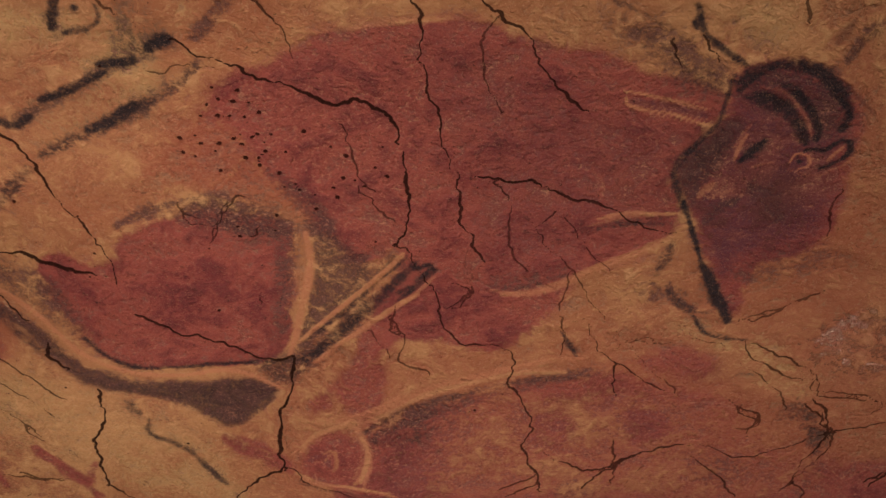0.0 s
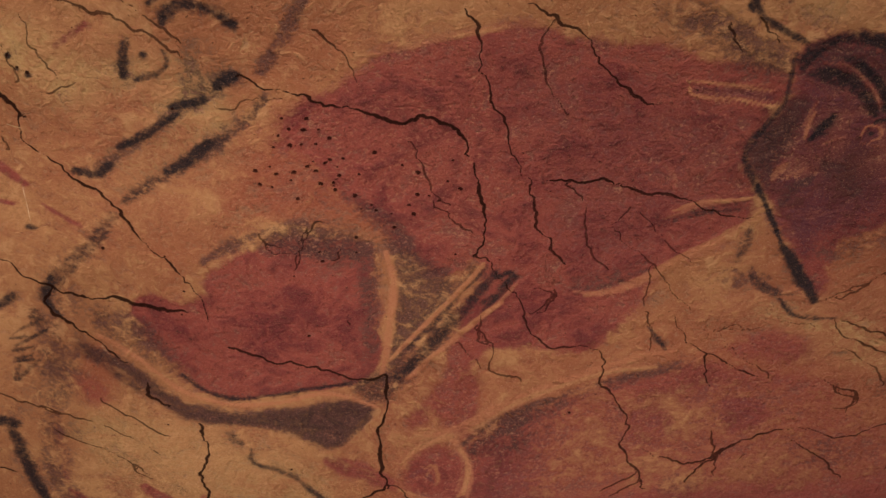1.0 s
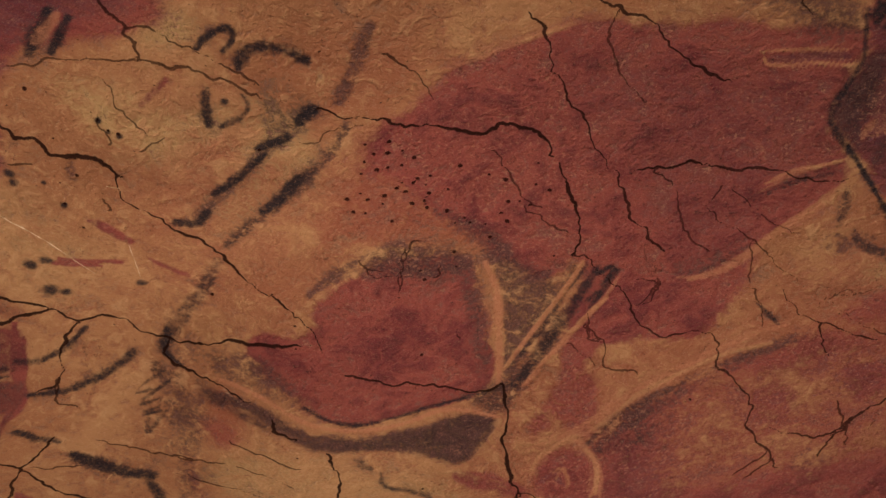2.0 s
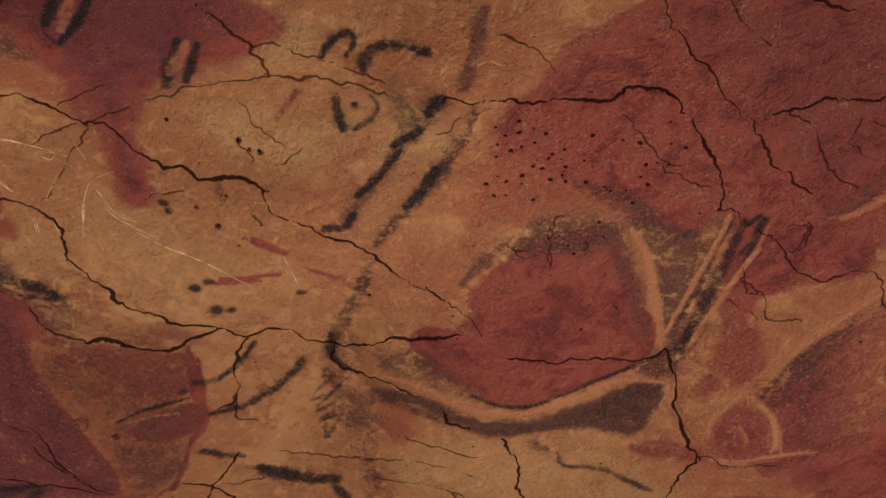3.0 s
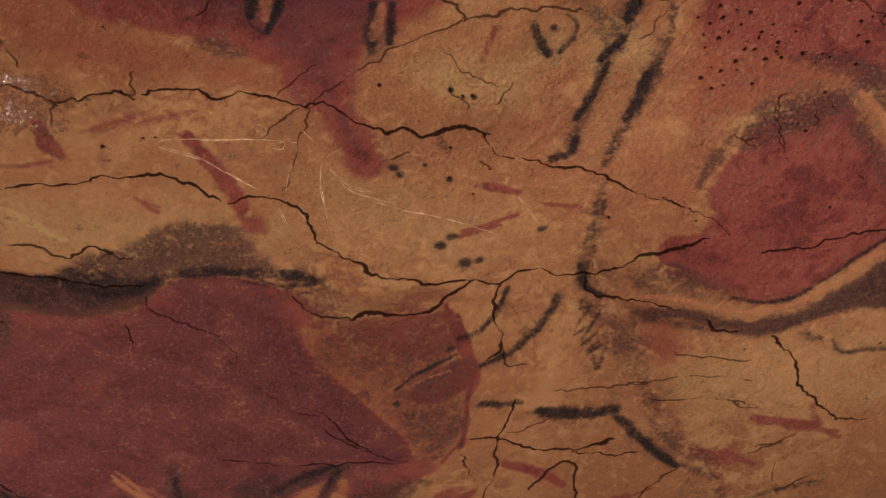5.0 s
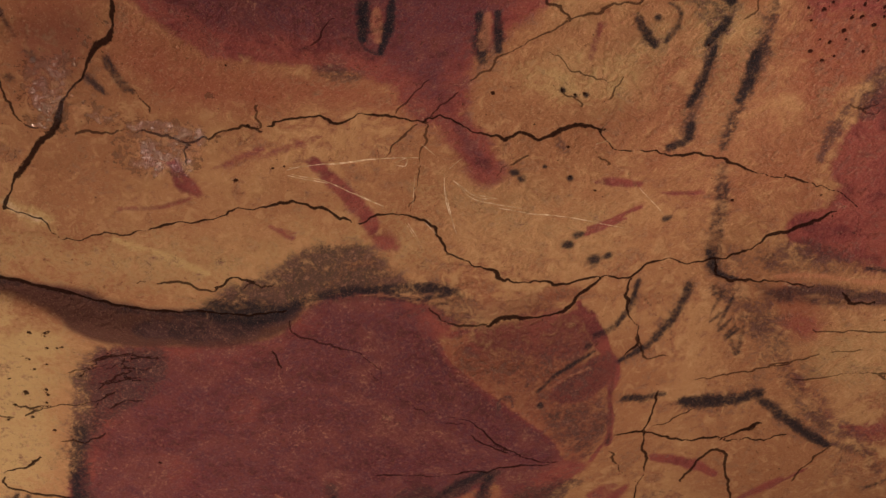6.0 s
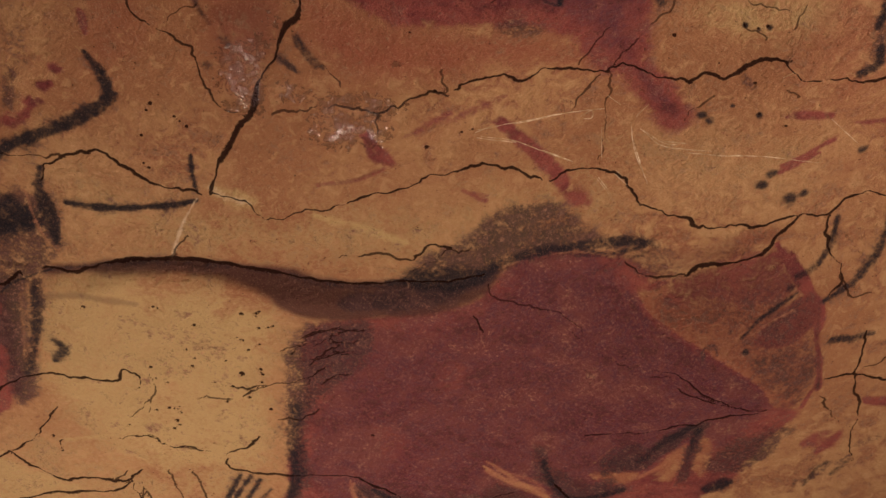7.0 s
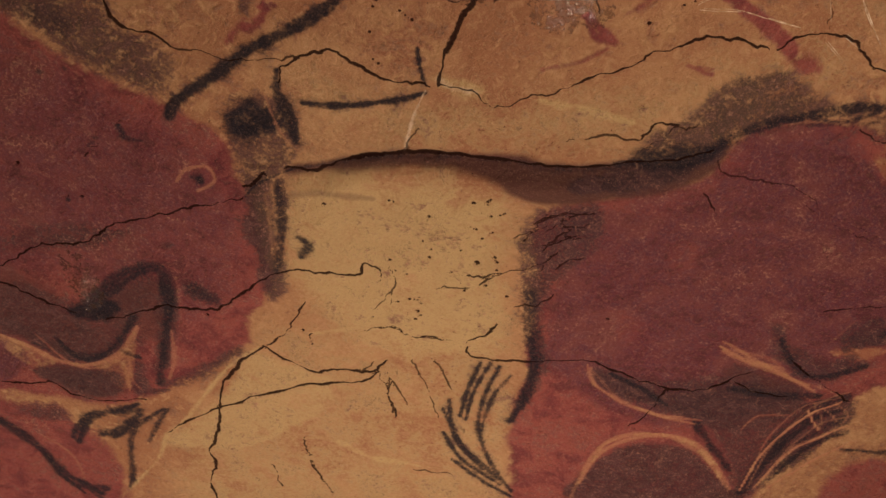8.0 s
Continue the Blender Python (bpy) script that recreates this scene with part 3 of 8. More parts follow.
patch("deep", [(0.500, 2.210), (0.607, 2.217), (0.617, 2.285), (0.534, 2.287)], 0.023, 0.6)
spots("black", [(0.485, 2.108)], 0.0115, 0.5)
patch("red", [(-0.314, 2.140), (-0.269, 2.084), (-0.229, 2.085), (-0.208, 2.134), (-0.229, 2.213), (-0.282, 2.249), (-0.325, 2.219)], 0.012, 0.55)
bare_line([(-0.343, 2.213), (-0.326, 2.135), (-0.281, 2.084), (-0.224, 2.072), (-0.198, 2.123), (-0.206, 2.197), (-0.239, 2.261)], 0.0131, 0.6)
bare_line([(-0.283, 2.152), (-0.263, 2.143), (-0.248, 2.167), (-0.249, 2.203)], 0.0094, 0.4)
stroke("deep", [(-0.305, 2.179), (-0.276, 2.163), (-0.264, 2.196)], 0.0137, 0.6)
bare_line([(-0.351, 2.209), (-0.319, 2.237), (-0.287, 2.265), (-0.232, 2.277), (-0.192, 2.297)], 0.0136, 0.55)
stroke("black", [(-0.333, 2.259), (-0.270, 2.283), (-0.197, 2.314)], 0.0126, 0.5)
stroke("red", [(-0.476, 2.141), (-0.421, 2.174), (-0.355, 2.188)], 0.0256, 0.55)
stroke("red", [(-0.455, 2.366), (-0.361, 2.383), (-0.235, 2.452)], 0.0155, 0.5)
stroke("red", [(-0.882, 2.207), (-0.842, 2.268)], 0.0166, 0.45)
patch("red", [(-0.941, 1.856), (-0.871, 1.850), (-0.865, 1.911), (-0.917, 1.933)], 0.018, 0.4)
bare_patch([(-0.285, 2.068), (-0.237, 2.001), (-0.193, 2.026), (-0.126, 1.983), (-0.016, 1.912), (0.091, 1.883), (0.154, 1.852), (0.236, 1.805), (0.261, 1.851), (0.234, 1.922), (0.104, 1.944), (0.039, 1.961), (-0.071, 1.997), (-0.138, 2.045), (-0.240, 2.077)], 0.008)
patch("warm", [(-0.285, 2.068), (-0.237, 2.001), (-0.193, 2.026), (-0.126, 1.983), (-0.016, 1.912), (0.091, 1.883), (0.154, 1.852), (0.236, 1.805), (0.261, 1.851), (0.234, 1.922), (0.104, 1.944), (0.039, 1.961), (-0.071, 1.997), (-0.138, 2.045), (-0.240, 2.077)], 0.013, 0.55)
patch("red", [(-0.219, 2.128), (-0.127, 2.070), (0.040, 1.991), (0.248, 1.960), (0.317, 1.997), (0.434, 2.047), (0.451, 2.192), (0.281, 2.250), (0.105, 2.297), (-0.134, 2.325), (-0.253, 2.326)], 0.016, 0.7)
patch("crust", [(-0.208, 2.135), (-0.138, 2.064), (-0.060, 2.012), (0.050, 1.979), (0.105, 1.973), (0.096, 2.015), (0.019, 2.071), (-0.106, 2.129)], 0.012, 0.5)
bare_line([(-0.240, 2.087), (-0.138, 2.052), (-0.071, 2.009), (0.039, 1.970), (0.104, 1.951), (0.203, 1.946)], 0.0102, 0.5)
patch("red", [(-0.158, 1.753), (-0.068, 1.691), (0.086, 1.713), (0.187, 1.695), (0.151, 1.784), (0.090, 1.852), (-0.016, 1.866), (-0.124, 1.858)], 0.015, 0.8)
bare_line([(-0.196, 2.104), (-0.184, 2.158), (-0.203, 2.242)], 0.0167, 0.5)
bare_line([(-0.249, 2.146), (-0.255, 2.198)], 0.0128, 0.4)
patch("red", [(-0.270, 1.991), (-0.246, 1.989), (-0.250, 2.043), (-0.278, 2.039)], 0.007, 0.5)
patch("red", [(-0.207, 1.918), (-0.174, 1.923), (-0.149, 2.018), (-0.194, 2.033)], 0.009, 0.5)
patch("deep", [(0.097, 2.072), (0.207, 2.012), (0.299, 2.048), (0.287, 2.174), (0.148, 2.184)], 0.018, 0.5)
patch("red", [(-0.325, 2.157), (-0.287, 2.104), (-0.218, 2.086), (-0.191, 2.142), (-0.206, 2.231), (-0.283, 2.240)], 0.010, 0.5)
bare_line([(-0.318, 2.140), (-0.287, 2.101), (-0.240, 2.080), (-0.138, 2.050), (-0.071, 2.005), (0.039, 1.967), (0.104, 1.951), (0.203, 1.946)], 0.0176, 0.75)
stroke("pale", [(-0.318, 2.140), (-0.287, 2.101), (-0.240, 2.080), (-0.138, 2.050), (-0.071, 2.005), (0.039, 1.967), (0.104, 1.951), (0.203, 1.946)], 0.0126, 0.5)
bare_line([(-0.196, 2.104), (-0.184, 2.158), (-0.203, 2.242)], 0.0167, 0.7)
stroke("pale", [(-0.196, 2.104), (-0.184, 2.158), (-0.203, 2.242)], 0.0125, 0.5)
bare_line([(-0.273, 2.174), (-0.249, 2.146), (-0.255, 2.198)], 0.0128, 0.6)
bare_line([(-0.335, 2.222), (-0.295, 2.243), (-0.225, 2.258), (-0.144, 2.280)], 0.0174, 0.7)
stroke("pale", [(-0.335, 2.222), (-0.295, 2.243), (-0.225, 2.258), (-0.144, 2.280)], 0.0127, 0.5)
stroke("black", [(-0.332, 2.250), (-0.250, 2.283), (-0.157, 2.303)], 0.0132, 0.45)
patch("crust", [(-0.208, 2.135), (-0.139, 2.070), (-0.060, 2.018), (0.050, 1.985), (0.100, 1.982), (0.085, 2.022), (0.007, 2.078), (-0.106, 2.137)], 0.010, 0.55)
patch("deep", [(-0.151, 2.142), (0.042, 2.099), (0.104, 2.276), (-0.133, 2.305)], 0.022, 0.5)

begin("black_lined_painting", "charcoal lines and a dotted ring on bare ochre stone")
stroke("black", [(-0.599, 1.016), (-0.572, 0.998), (-0.535, 0.990), (-0.533, 1.009), (-0.558, 1.028)], 0.0136, 0.9)
stroke("black", [(-0.544, 1.058), (-0.518, 1.032), (-0.474, 1.038), (-0.432, 1.069)], 0.0269, 0.9)
spots("black", [(-0.588, 1.114)], 0.0081, 1.0)
stroke("black", [(-0.607, 1.087), (-0.622, 1.116), (-0.630, 1.151)], 0.0164, 0.85)
stroke("black", [(-0.611, 1.159), (-0.576, 1.150), (-0.554, 1.130), (-0.556, 1.105)], 0.0113, 0.75)
patch("crust", [(-0.523, 1.085), (-0.468, 1.101), (-0.449, 1.160), (-0.484, 1.205), (-0.539, 1.188), (-0.541, 1.136)], 0.015, 0.6)
stroke("black", [(-0.453, 1.158), (-0.484, 1.176)], 0.0304, 1.0)
stroke("black", [(-0.510, 1.198), (-0.565, 1.212)], 0.0275, 0.95)
stroke("black", [(-0.561, 1.227), (-0.627, 1.266), (-0.676, 1.288)], 0.0202, 0.95)
stroke("black", [(-0.416, 1.207), (-0.459, 1.255), (-0.526, 1.294)], 0.0301, 0.6)
stroke("black", [(-0.523, 1.288), (-0.572, 1.328), (-0.610, 1.347)], 0.0255, 0.95)
stroke("black", [(-0.602, 1.343), (-0.657, 1.379), (-0.704, 1.416)], 0.0297, 0.6)
stroke("black", [(-0.768, 1.337), (-0.734, 1.346), (-0.701, 1.323)], 0.0248, 1.0)
stroke("crust", [(-0.322, 1.046), (-0.365, 1.100), (-0.408, 1.153)], 0.0324, 0.75)
stroke("black", [(-0.738, 1.453), (-0.810, 1.541), (-0.888, 1.612), (-0.931, 1.659)], 0.0349, 0.65)
stroke("black", [(-0.910, 1.619), (-0.937, 1.672), (-0.917, 1.713)], 0.0182, 0.9)
stroke("crust", [(-0.936, 1.734), (-0.975, 1.847)], 0.0809, 0.7)
stroke("crust", [(-0.959, 1.819), (-0.993, 1.949), (-1.037, 2.127)], 0.0922, 0.4)
stroke("black", [(-0.969, 1.698), (-0.968, 1.730)], 0.0262, 0.6)
stroke("black", [(-1.032, 1.784), (-0.956, 1.745)], 0.0094, 0.8)
stroke("black", [(-1.041, 1.815), (-1.006, 1.807)], 0.0097, 0.8)
stroke("black", [(-1.060, 1.873), (-0.992, 1.817)], 0.0113, 0.7)
stroke("black", [(-1.019, 1.748), (-0.964, 1.724)], 0.0079, 0.7)
stroke("black", [(-1.203, 1.580), (-1.157, 1.602), (-1.105, 1.594), (-1.056, 1.570)], 0.0177, 0.85)
stroke("black", [(-1.212, 1.669), (-1.145, 1.698), (-1.067, 1.693), (-1.000, 1.661)], 0.0237, 0.85)
patch("warm", [(-0.894, 1.776), (-0.826, 1.793), (-0.854, 1.915), (-0.952, 1.923)], 0.021, 0.8)

begin("charcoal_bar", "thick smudged charcoal bar on cracked ochre stone")
stroke("black", [(-1.296, 1.724), (-1.251, 1.786), (-1.204, 1.899), (-1.106, 1.969), (-1.114, 2.066)], 0.0356, 1.0)
stroke("black", [(-1.231, 1.828), (-1.151, 1.929), (-1.090, 1.995), (-1.104, 2.118)], 0.0337, 0.9)
stroke("black", [(-0.650, 2.029), (-0.641, 2.072)], 0.0184, 0.6)
stroke("black", [(-0.625, 2.089), (-0.628, 2.141), (-0.555, 2.197), (-0.492, 2.300)], 0.0154, 0.7)
stroke("black", [(-0.388, 2.545), (-0.321, 2.541), (-0.238, 2.562)], 0.0488, 0.9)
stroke("black", [(-0.657, 2.022), (-0.649, 2.073)], 0.0179, 0.4)
patch("red", [(-0.474, 2.125), (-0.417, 2.142), (-0.338, 2.186), (-0.353, 2.226), (-0.432, 2.179)], 0.010, 0.55)
stroke("red", [(-0.882, 2.216), (-0.841, 2.277), (-0.774, 2.369)], 0.0227, 0.6)
stroke("red", [(-0.789, 2.317), (-0.765, 2.253)], 0.0194, 0.5)
patch("red", [(-0.474, 2.136), (-0.412, 2.149), (-0.389, 2.189), (-0.442, 2.195)], 0.009, 0.6)
stroke("red", [(-0.458, 2.373), (-0.344, 2.407)], 0.0203, 0.6)
stroke("crust", [(-0.895, 1.755), (-0.967, 1.874), (-1.028, 2.012), (-1.067, 2.188), (-1.065, 2.361)], 0.0613, 0.6)
stroke("black", [(-1.175, 1.925), (-1.102, 1.991), (-1.110, 2.122), (-1.087, 2.238)], 0.0262, 0.75)
stroke("black", [(-1.139, 2.420), (-1.004, 2.455), (-0.896, 2.495)], 0.0202, 0.6)
patch("crust", [(-0.918, 1.654), (-0.854, 1.679), (-0.958, 1.880), (-0.986, 1.824)], 0.016, 0.4)
stroke("black", [(-0.995, 1.790), (-1.029, 1.844)], 0.0109, 0.55)
stroke("black", [(-1.022, 1.799), (-1.062, 1.872)], 0.0111, 0.55)
stroke("black", [(-1.003, 1.756), (-1.024, 1.798)], 0.0080, 0.5)
stroke("red", [(-0.883, 2.203), (-0.843, 2.254), (-0.788, 2.323)], 0.0224, 0.6)
stroke("red", [(-1.385, 1.956), (-1.370, 2.018), (-1.348, 2.093)], 0.0226, 0.6)
patch("red", [(-1.045, 2.223), (-0.977, 2.234), (-0.980, 2.304), (-1.048, 2.292)], 0.016, 0.5)

begin("spotted_markings", "small charcoal dots and red ochre strokes on ochre stone")
spots("black", [(-1.007, 1.176)], 0.0107, 0.9)
spots("black", [(-1.008, 1.195)], 0.0096, 0.9)
spots("black", [(-0.954, 1.204), (-0.810, 1.108), (-0.803, 1.133), (-0.787, 1.144), (-0.941, 1.256)], 0.0056, 1.0)
spots("black", [(-1.074, 1.381), (-1.040, 1.379), (-1.046, 1.469), (-0.904, 1.486)], 0.0121, 0.9)
spots("black", [(-1.069, 1.451)], 0.0157, 0.9)
stroke("crust", [(-0.894, 1.179), (-0.900, 1.205)], 0.0207, 0.6)
stroke("red", [(-1.223, 0.867), (-1.242, 0.932), (-1.263, 1.008), (-1.296, 1.068)], 0.0298, 0.75)
stroke("red", [(-1.305, 1.071), (-1.303, 1.123)], 0.0408, 0.55)
stroke("red", [(-0.902, 1.308), (-0.868, 1.370)], 0.0168, 0.65)
stroke("red", [(-1.016, 1.383), (-0.911, 1.417)], 0.0135, 0.65)
stroke("red", [(-1.392, 0.667), (-1.420, 0.703), (-1.417, 0.741)], 0.0219, 0.7)
stroke("red", [(-1.545, 0.652), (-1.499, 0.701), (-1.436, 0.738)], 0.0149, 0.5)
stroke("red", [(-1.347, 0.732), (-1.256, 0.773)], 0.0194, 0.4)
stroke("red", [(-1.274, 0.785), (-1.167, 0.839)], 0.0172, 0.4)
stroke("red", [(-1.401, 0.898), (-1.400, 0.952)], 0.0176, 0.5)
stroke("red", [(-0.917, 1.302), (-0.870, 1.368)], 0.0154, 0.65)
stroke("red", [(-0.858, 1.426), (-0.809, 1.484)], 0.0162, 0.55)
stroke("red", [(-1.029, 1.389), (-0.957, 1.412)], 0.0135, 0.65)
stroke("red", [(-1.390, 1.964), (-1.357, 2.040), (-1.344, 2.119)], 0.0219, 0.8)
stroke("red", [(-1.371, 2.223), (-1.251, 2.242)], 0.0191, 0.6)
stroke("red", [(-1.570, 1.941), (-1.511, 1.957)], 0.0381, 0.5)
stroke("red", [(-0.727, 1.096), (-0.668, 1.057)], 0.0166, 0.5)

begin("plain_red_painting", "smooth deep red ochre patch with pairs of black marks")
patch("red", [(-1.052, 0.341), (-1.115, 0.411), (-1.131, 0.466), (-1.133, 0.549), (-1.105, 0.613), (-1.041, 0.700), (-0.989, 0.784), (-0.986, 0.869), (-1.019, 0.947), (-1.010, 0.987), (-1.035, 1.062), (-1.060, 1.139), (-1.023, 1.149), (-0.992, 1.081), (-0.976, 1.012), (-0.908, 0.950), (-0.838, 0.927), (-0.768, 0.944), (-0.636, 0.891)], 0.021, 1.0)
patch("deep", [(-1.039, 0.355), (-1.091, 0.453), (-1.084, 0.541), (-0.991, 0.689), (-0.943, 0.798), (-0.984, 0.932), (-0.979, 0.995), (-0.903, 0.930), (-0.826, 0.910), (-0.747, 0.912), (-0.656, 0.859)], 0.024, 0.8)
patch("warm", [(-1.172, 0.411), (-1.153, 0.502), (-1.128, 0.616), (-1.045, 0.727), (-0.989, 0.833), (-1.030, 0.943), (-1.124, 0.782), (-1.230, 0.681), (-1.293, 0.563), (-1.274, 0.470)], 0.035, 0.9)
bare_line([(-0.861, 0.725), (-0.910, 0.766)], 0.0417, 0.75)
bare_line([(-0.771, 0.892), (-0.829, 0.932)], 0.0439, 0.7)
stroke("red", [(-0.992, 1.006), (-1.014, 1.071), (-1.032, 1.133)], 0.0350, 1.0)
stroke("deep", [(-0.992, 1.006), (-1.014, 1.071), (-1.032, 1.133)], 0.0304, 0.6)
stroke("black", [(-0.865, 0.700), (-0.923, 0.746)], 0.0268, 0.95)
stroke("black", [(-0.831, 0.733), (-0.867, 0.758), (-0.927, 0.787)], 0.0209, 0.95)
stroke("black", [(-0.903, 0.743), (-0.879, 0.760)], 0.0127, 0.8)
stroke("black", [(-0.778, 0.878), (-0.848, 0.949)], 0.0266, 0.9)
stroke("black", [(-0.758, 0.903), (-0.819, 0.961)], 0.0186, 0.9)
stroke("crust", [(-1.027, 0.739), (-0.998, 0.790)], 0.0356, 0.5)
stroke("black", [(-1.293, 0.250), (-1.324, 0.293)], 0.0127, 0.7)
stroke("black", [(-1.346, 0.340), (-1.356, 0.362)], 0.0154, 0.7)
stroke("black", [(-1.271, 0.451), (-1.292, 0.486), (-1.304, 0.513)], 0.0224, 0.8)
stroke("black", [(-1.322, 0.448), (-1.332, 0.491)], 0.0180, 0.6)
stroke("black", [(-1.425, 0.335), (-1.418, 0.354)], 0.0157, 0.6)
patch("deep", [(-1.324, 0.293), (-1.200, 0.360), (-1.231, 0.411), (-1.389, 0.442), (-1.456, 0.396)], 0.022, 0.4)
patch("warm", [(-1.236, 0.226), (-1.109, 0.352), (-1.231, 0.411), (-1.396, 0.434), (-1.451, 0.382)], 0.032, 0.8)
patch("warm", [(-1.352, 0.073), (-1.334, 0.169), (-1.460, 0.230), (-1.544, 0.159)], 0.027, 0.6)
stroke("red", [(-1.687, 0.109), (-1.757, 0.095)], 0.0229, 0.6)
stroke("red", [(-1.807, 0.063), (-1.736, 0.077)], 0.0181, 0.5)

begin("curved_black_line", "thick curved charcoal line beside small red dabs")
stroke("black", [(-1.517, 0.145), (-1.545, 0.190), (-1.586, 0.220), (-1.637, 0.214), (-1.680, 0.180)], 0.0212, 0.95)
spots("red", [(-1.583, 0.118), (-1.622, 0.117), (-1.672, 0.115), (-1.714, 0.107), (-1.744, 0.086)], 0.0095, 0.8)
stroke("red", [(-1.447, 0.107), (-1.480, 0.131)], 0.0133, 0.6)
stroke("crust", [(-1.637, 0.050), (-1.716, 0.068)], 0.0308, 0.6)
stroke("black", [(-1.868, 0.183), (-1.911, 0.236), (-1.969, 0.271)], 0.0212, 0.9)
stroke("black", [(-1.347, 0.345), (-1.360, 0.363)], 0.0134, 0.6)
stroke("black", [(-1.997, 0.136), (-1.978, 0.177), (-1.962, 0.213)], 0.0737, 0.9)
patch("crust", [(-1.933, 0.113), (-1.909, 0.175), (-1.960, 0.231), (-2.008, 0.213), (-2.056, 0.157)], 0.010, 0.7)
stroke("red", [(-1.393, 0.662), (-1.402, 0.698), (-1.419, 0.740)], 0.0195, 0.6)
stroke("black", [(-1.265, 0.446), (-1.282, 0.485), (-1.294, 0.521)], 0.0180, 0.6)
spots("black", [(-1.347, 0.349), (-1.416, 0.345)], 0.0113, 0.6)
stroke("crust", [(-1.326, 0.444), (-1.330, 0.481), (-1.311, 0.518)], 0.0205, 0.5)

begin("dark_boss_painting", "broad dark red painting on a hanging stone boss")
patch("red", [(-1.935, 0.833), (-1.859, 0.838), (-1.785, 0.918), (-1.709, 0.997), (-1.644, 1.067), (-1.572, 1.088), (-1.473, 1.117), (-1.411, 1.202), (-1.384, 1.300), (-1.397, 1.356), (-1.452, 1.355), (-1.475, 1.419), (-1.494, 1.496), (-1.496, 1.577), (-1.504, 1.681), (-1.493, 1.793), (-1.503, 1.838), (-1.601, 1.844), (-1.745, 1.888), (-1.931, 1.871), (-2.224, 1.837), (-2.465, 1.565), (-2.475, 1.316), (-2.392, 1.056), (-2.242, 0.981), (-2.128, 0.938), (-2.027, 0.887)], 0.017, 1.0)
patch("deep", [(-1.886, 0.875), (-1.803, 0.944), (-1.748, 1.022), (-1.664, 1.081), (-1.546, 1.113), (-1.426, 1.214), (-1.422, 1.316), (-1.504, 1.350), (-1.519, 1.455), (-1.518, 1.580), (-1.521, 1.715), (-1.671, 1.785), (-1.869, 1.730), (-2.259, 1.596), (-2.432, 1.372), (-2.366, 1.090), (-2.243, 1.012), (-2.068, 0.954)], 0.023, 0.8)
patch("red", [(-1.420, 1.344), (-1.343, 1.417), (-1.253, 1.478), (-1.179, 1.505), (-1.168, 1.545), (-1.219, 1.645), (-1.265, 1.704), (-1.277, 1.648), (-1.252, 1.570), (-1.349, 1.468), (-1.411, 1.398)], 0.008, 0.85)
patch("warm", [(-1.447, 1.351), (-1.366, 1.451), (-1.260, 1.576), (-1.276, 1.680), (-1.387, 1.786), (-1.479, 1.797), (-1.473, 1.653), (-1.472, 1.555), (-1.468, 1.444)], 0.013, 0.9)
patch("red", [(-1.447, 1.351), (-1.366, 1.451), (-1.260, 1.576), (-1.276, 1.680), (-1.387, 1.786), (-1.479, 1.797), (-1.473, 1.653), (-1.472, 1.555), (-1.468, 1.444)], 0.016, 0.5)
patch("brown", [(-1.447, 1.351), (-1.366, 1.451), (-1.260, 1.576), (-1.276, 1.680), (-1.387, 1.786), (-1.479, 1.797), (-1.473, 1.653), (-1.472, 1.555), (-1.468, 1.444)], 0.016, 0.45)
patch("crust", [(-1.384, 1.606), (-1.309, 1.711), (-1.387, 1.786), (-1.474, 1.792), (-1.466, 1.680)], 0.019, 0.6)
patch("crust", [(-1.433, 1.385), (-1.333, 1.485), (-1.269, 1.584), (-1.340, 1.552), (-1.423, 1.468)], 0.015, 0.55)
patch("crust", [(-1.606, 0.921), (-1.524, 0.956), (-1.432, 0.974), (-1.358, 1.031), (-1.330, 1.110), (-1.346, 1.195), (-1.311, 1.300), (-1.373, 1.246), (-1.430, 1.143), (-1.517, 1.063), (-1.575, 1.019), (-1.623, 0.940)], 0.014, 0.9)
patch("crust", [(-1.946, 0.819), (-1.869, 0.830), (-1.799, 0.913), (-1.880, 0.934), (-1.966, 0.937), (-2.109, 0.963), (-2.209, 0.992), (-2.366, 1.090), (-2.374, 1.045), (-2.223, 0.940), (-2.093, 0.860)], 0.014, 0.85)
stroke("black", [(-2.140, 0.923), (-2.228, 0.966), (-2.345, 1.048)], 0.0486, 0.7)
stroke("black", [(-1.674, 0.917), (-1.629, 1.000), (-1.578, 1.050), (-1.530, 1.058), (-1.446, 1.126), (-1.356, 1.232), (-1.314, 1.303)], 0.0214, 0.8)
# shade on the step's face below the ledge, painted brown, black and dark
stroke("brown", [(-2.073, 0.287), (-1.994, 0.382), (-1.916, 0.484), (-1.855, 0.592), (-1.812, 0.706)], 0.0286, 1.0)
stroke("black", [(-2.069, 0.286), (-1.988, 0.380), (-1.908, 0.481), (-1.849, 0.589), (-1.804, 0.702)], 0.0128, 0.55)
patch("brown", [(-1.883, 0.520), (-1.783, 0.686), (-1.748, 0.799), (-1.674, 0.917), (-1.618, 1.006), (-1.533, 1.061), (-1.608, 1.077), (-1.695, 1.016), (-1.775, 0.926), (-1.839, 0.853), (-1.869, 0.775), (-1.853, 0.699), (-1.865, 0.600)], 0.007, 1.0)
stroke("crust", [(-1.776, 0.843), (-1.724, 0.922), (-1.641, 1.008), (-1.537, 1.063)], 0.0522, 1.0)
stroke("black", [(-1.375, 1.556), (-1.307, 1.570), (-1.244, 1.602)], 0.0148, 0.85)
stroke("black", [(-1.272, 1.688), (-1.385, 1.793)], 0.0137, 0.8)
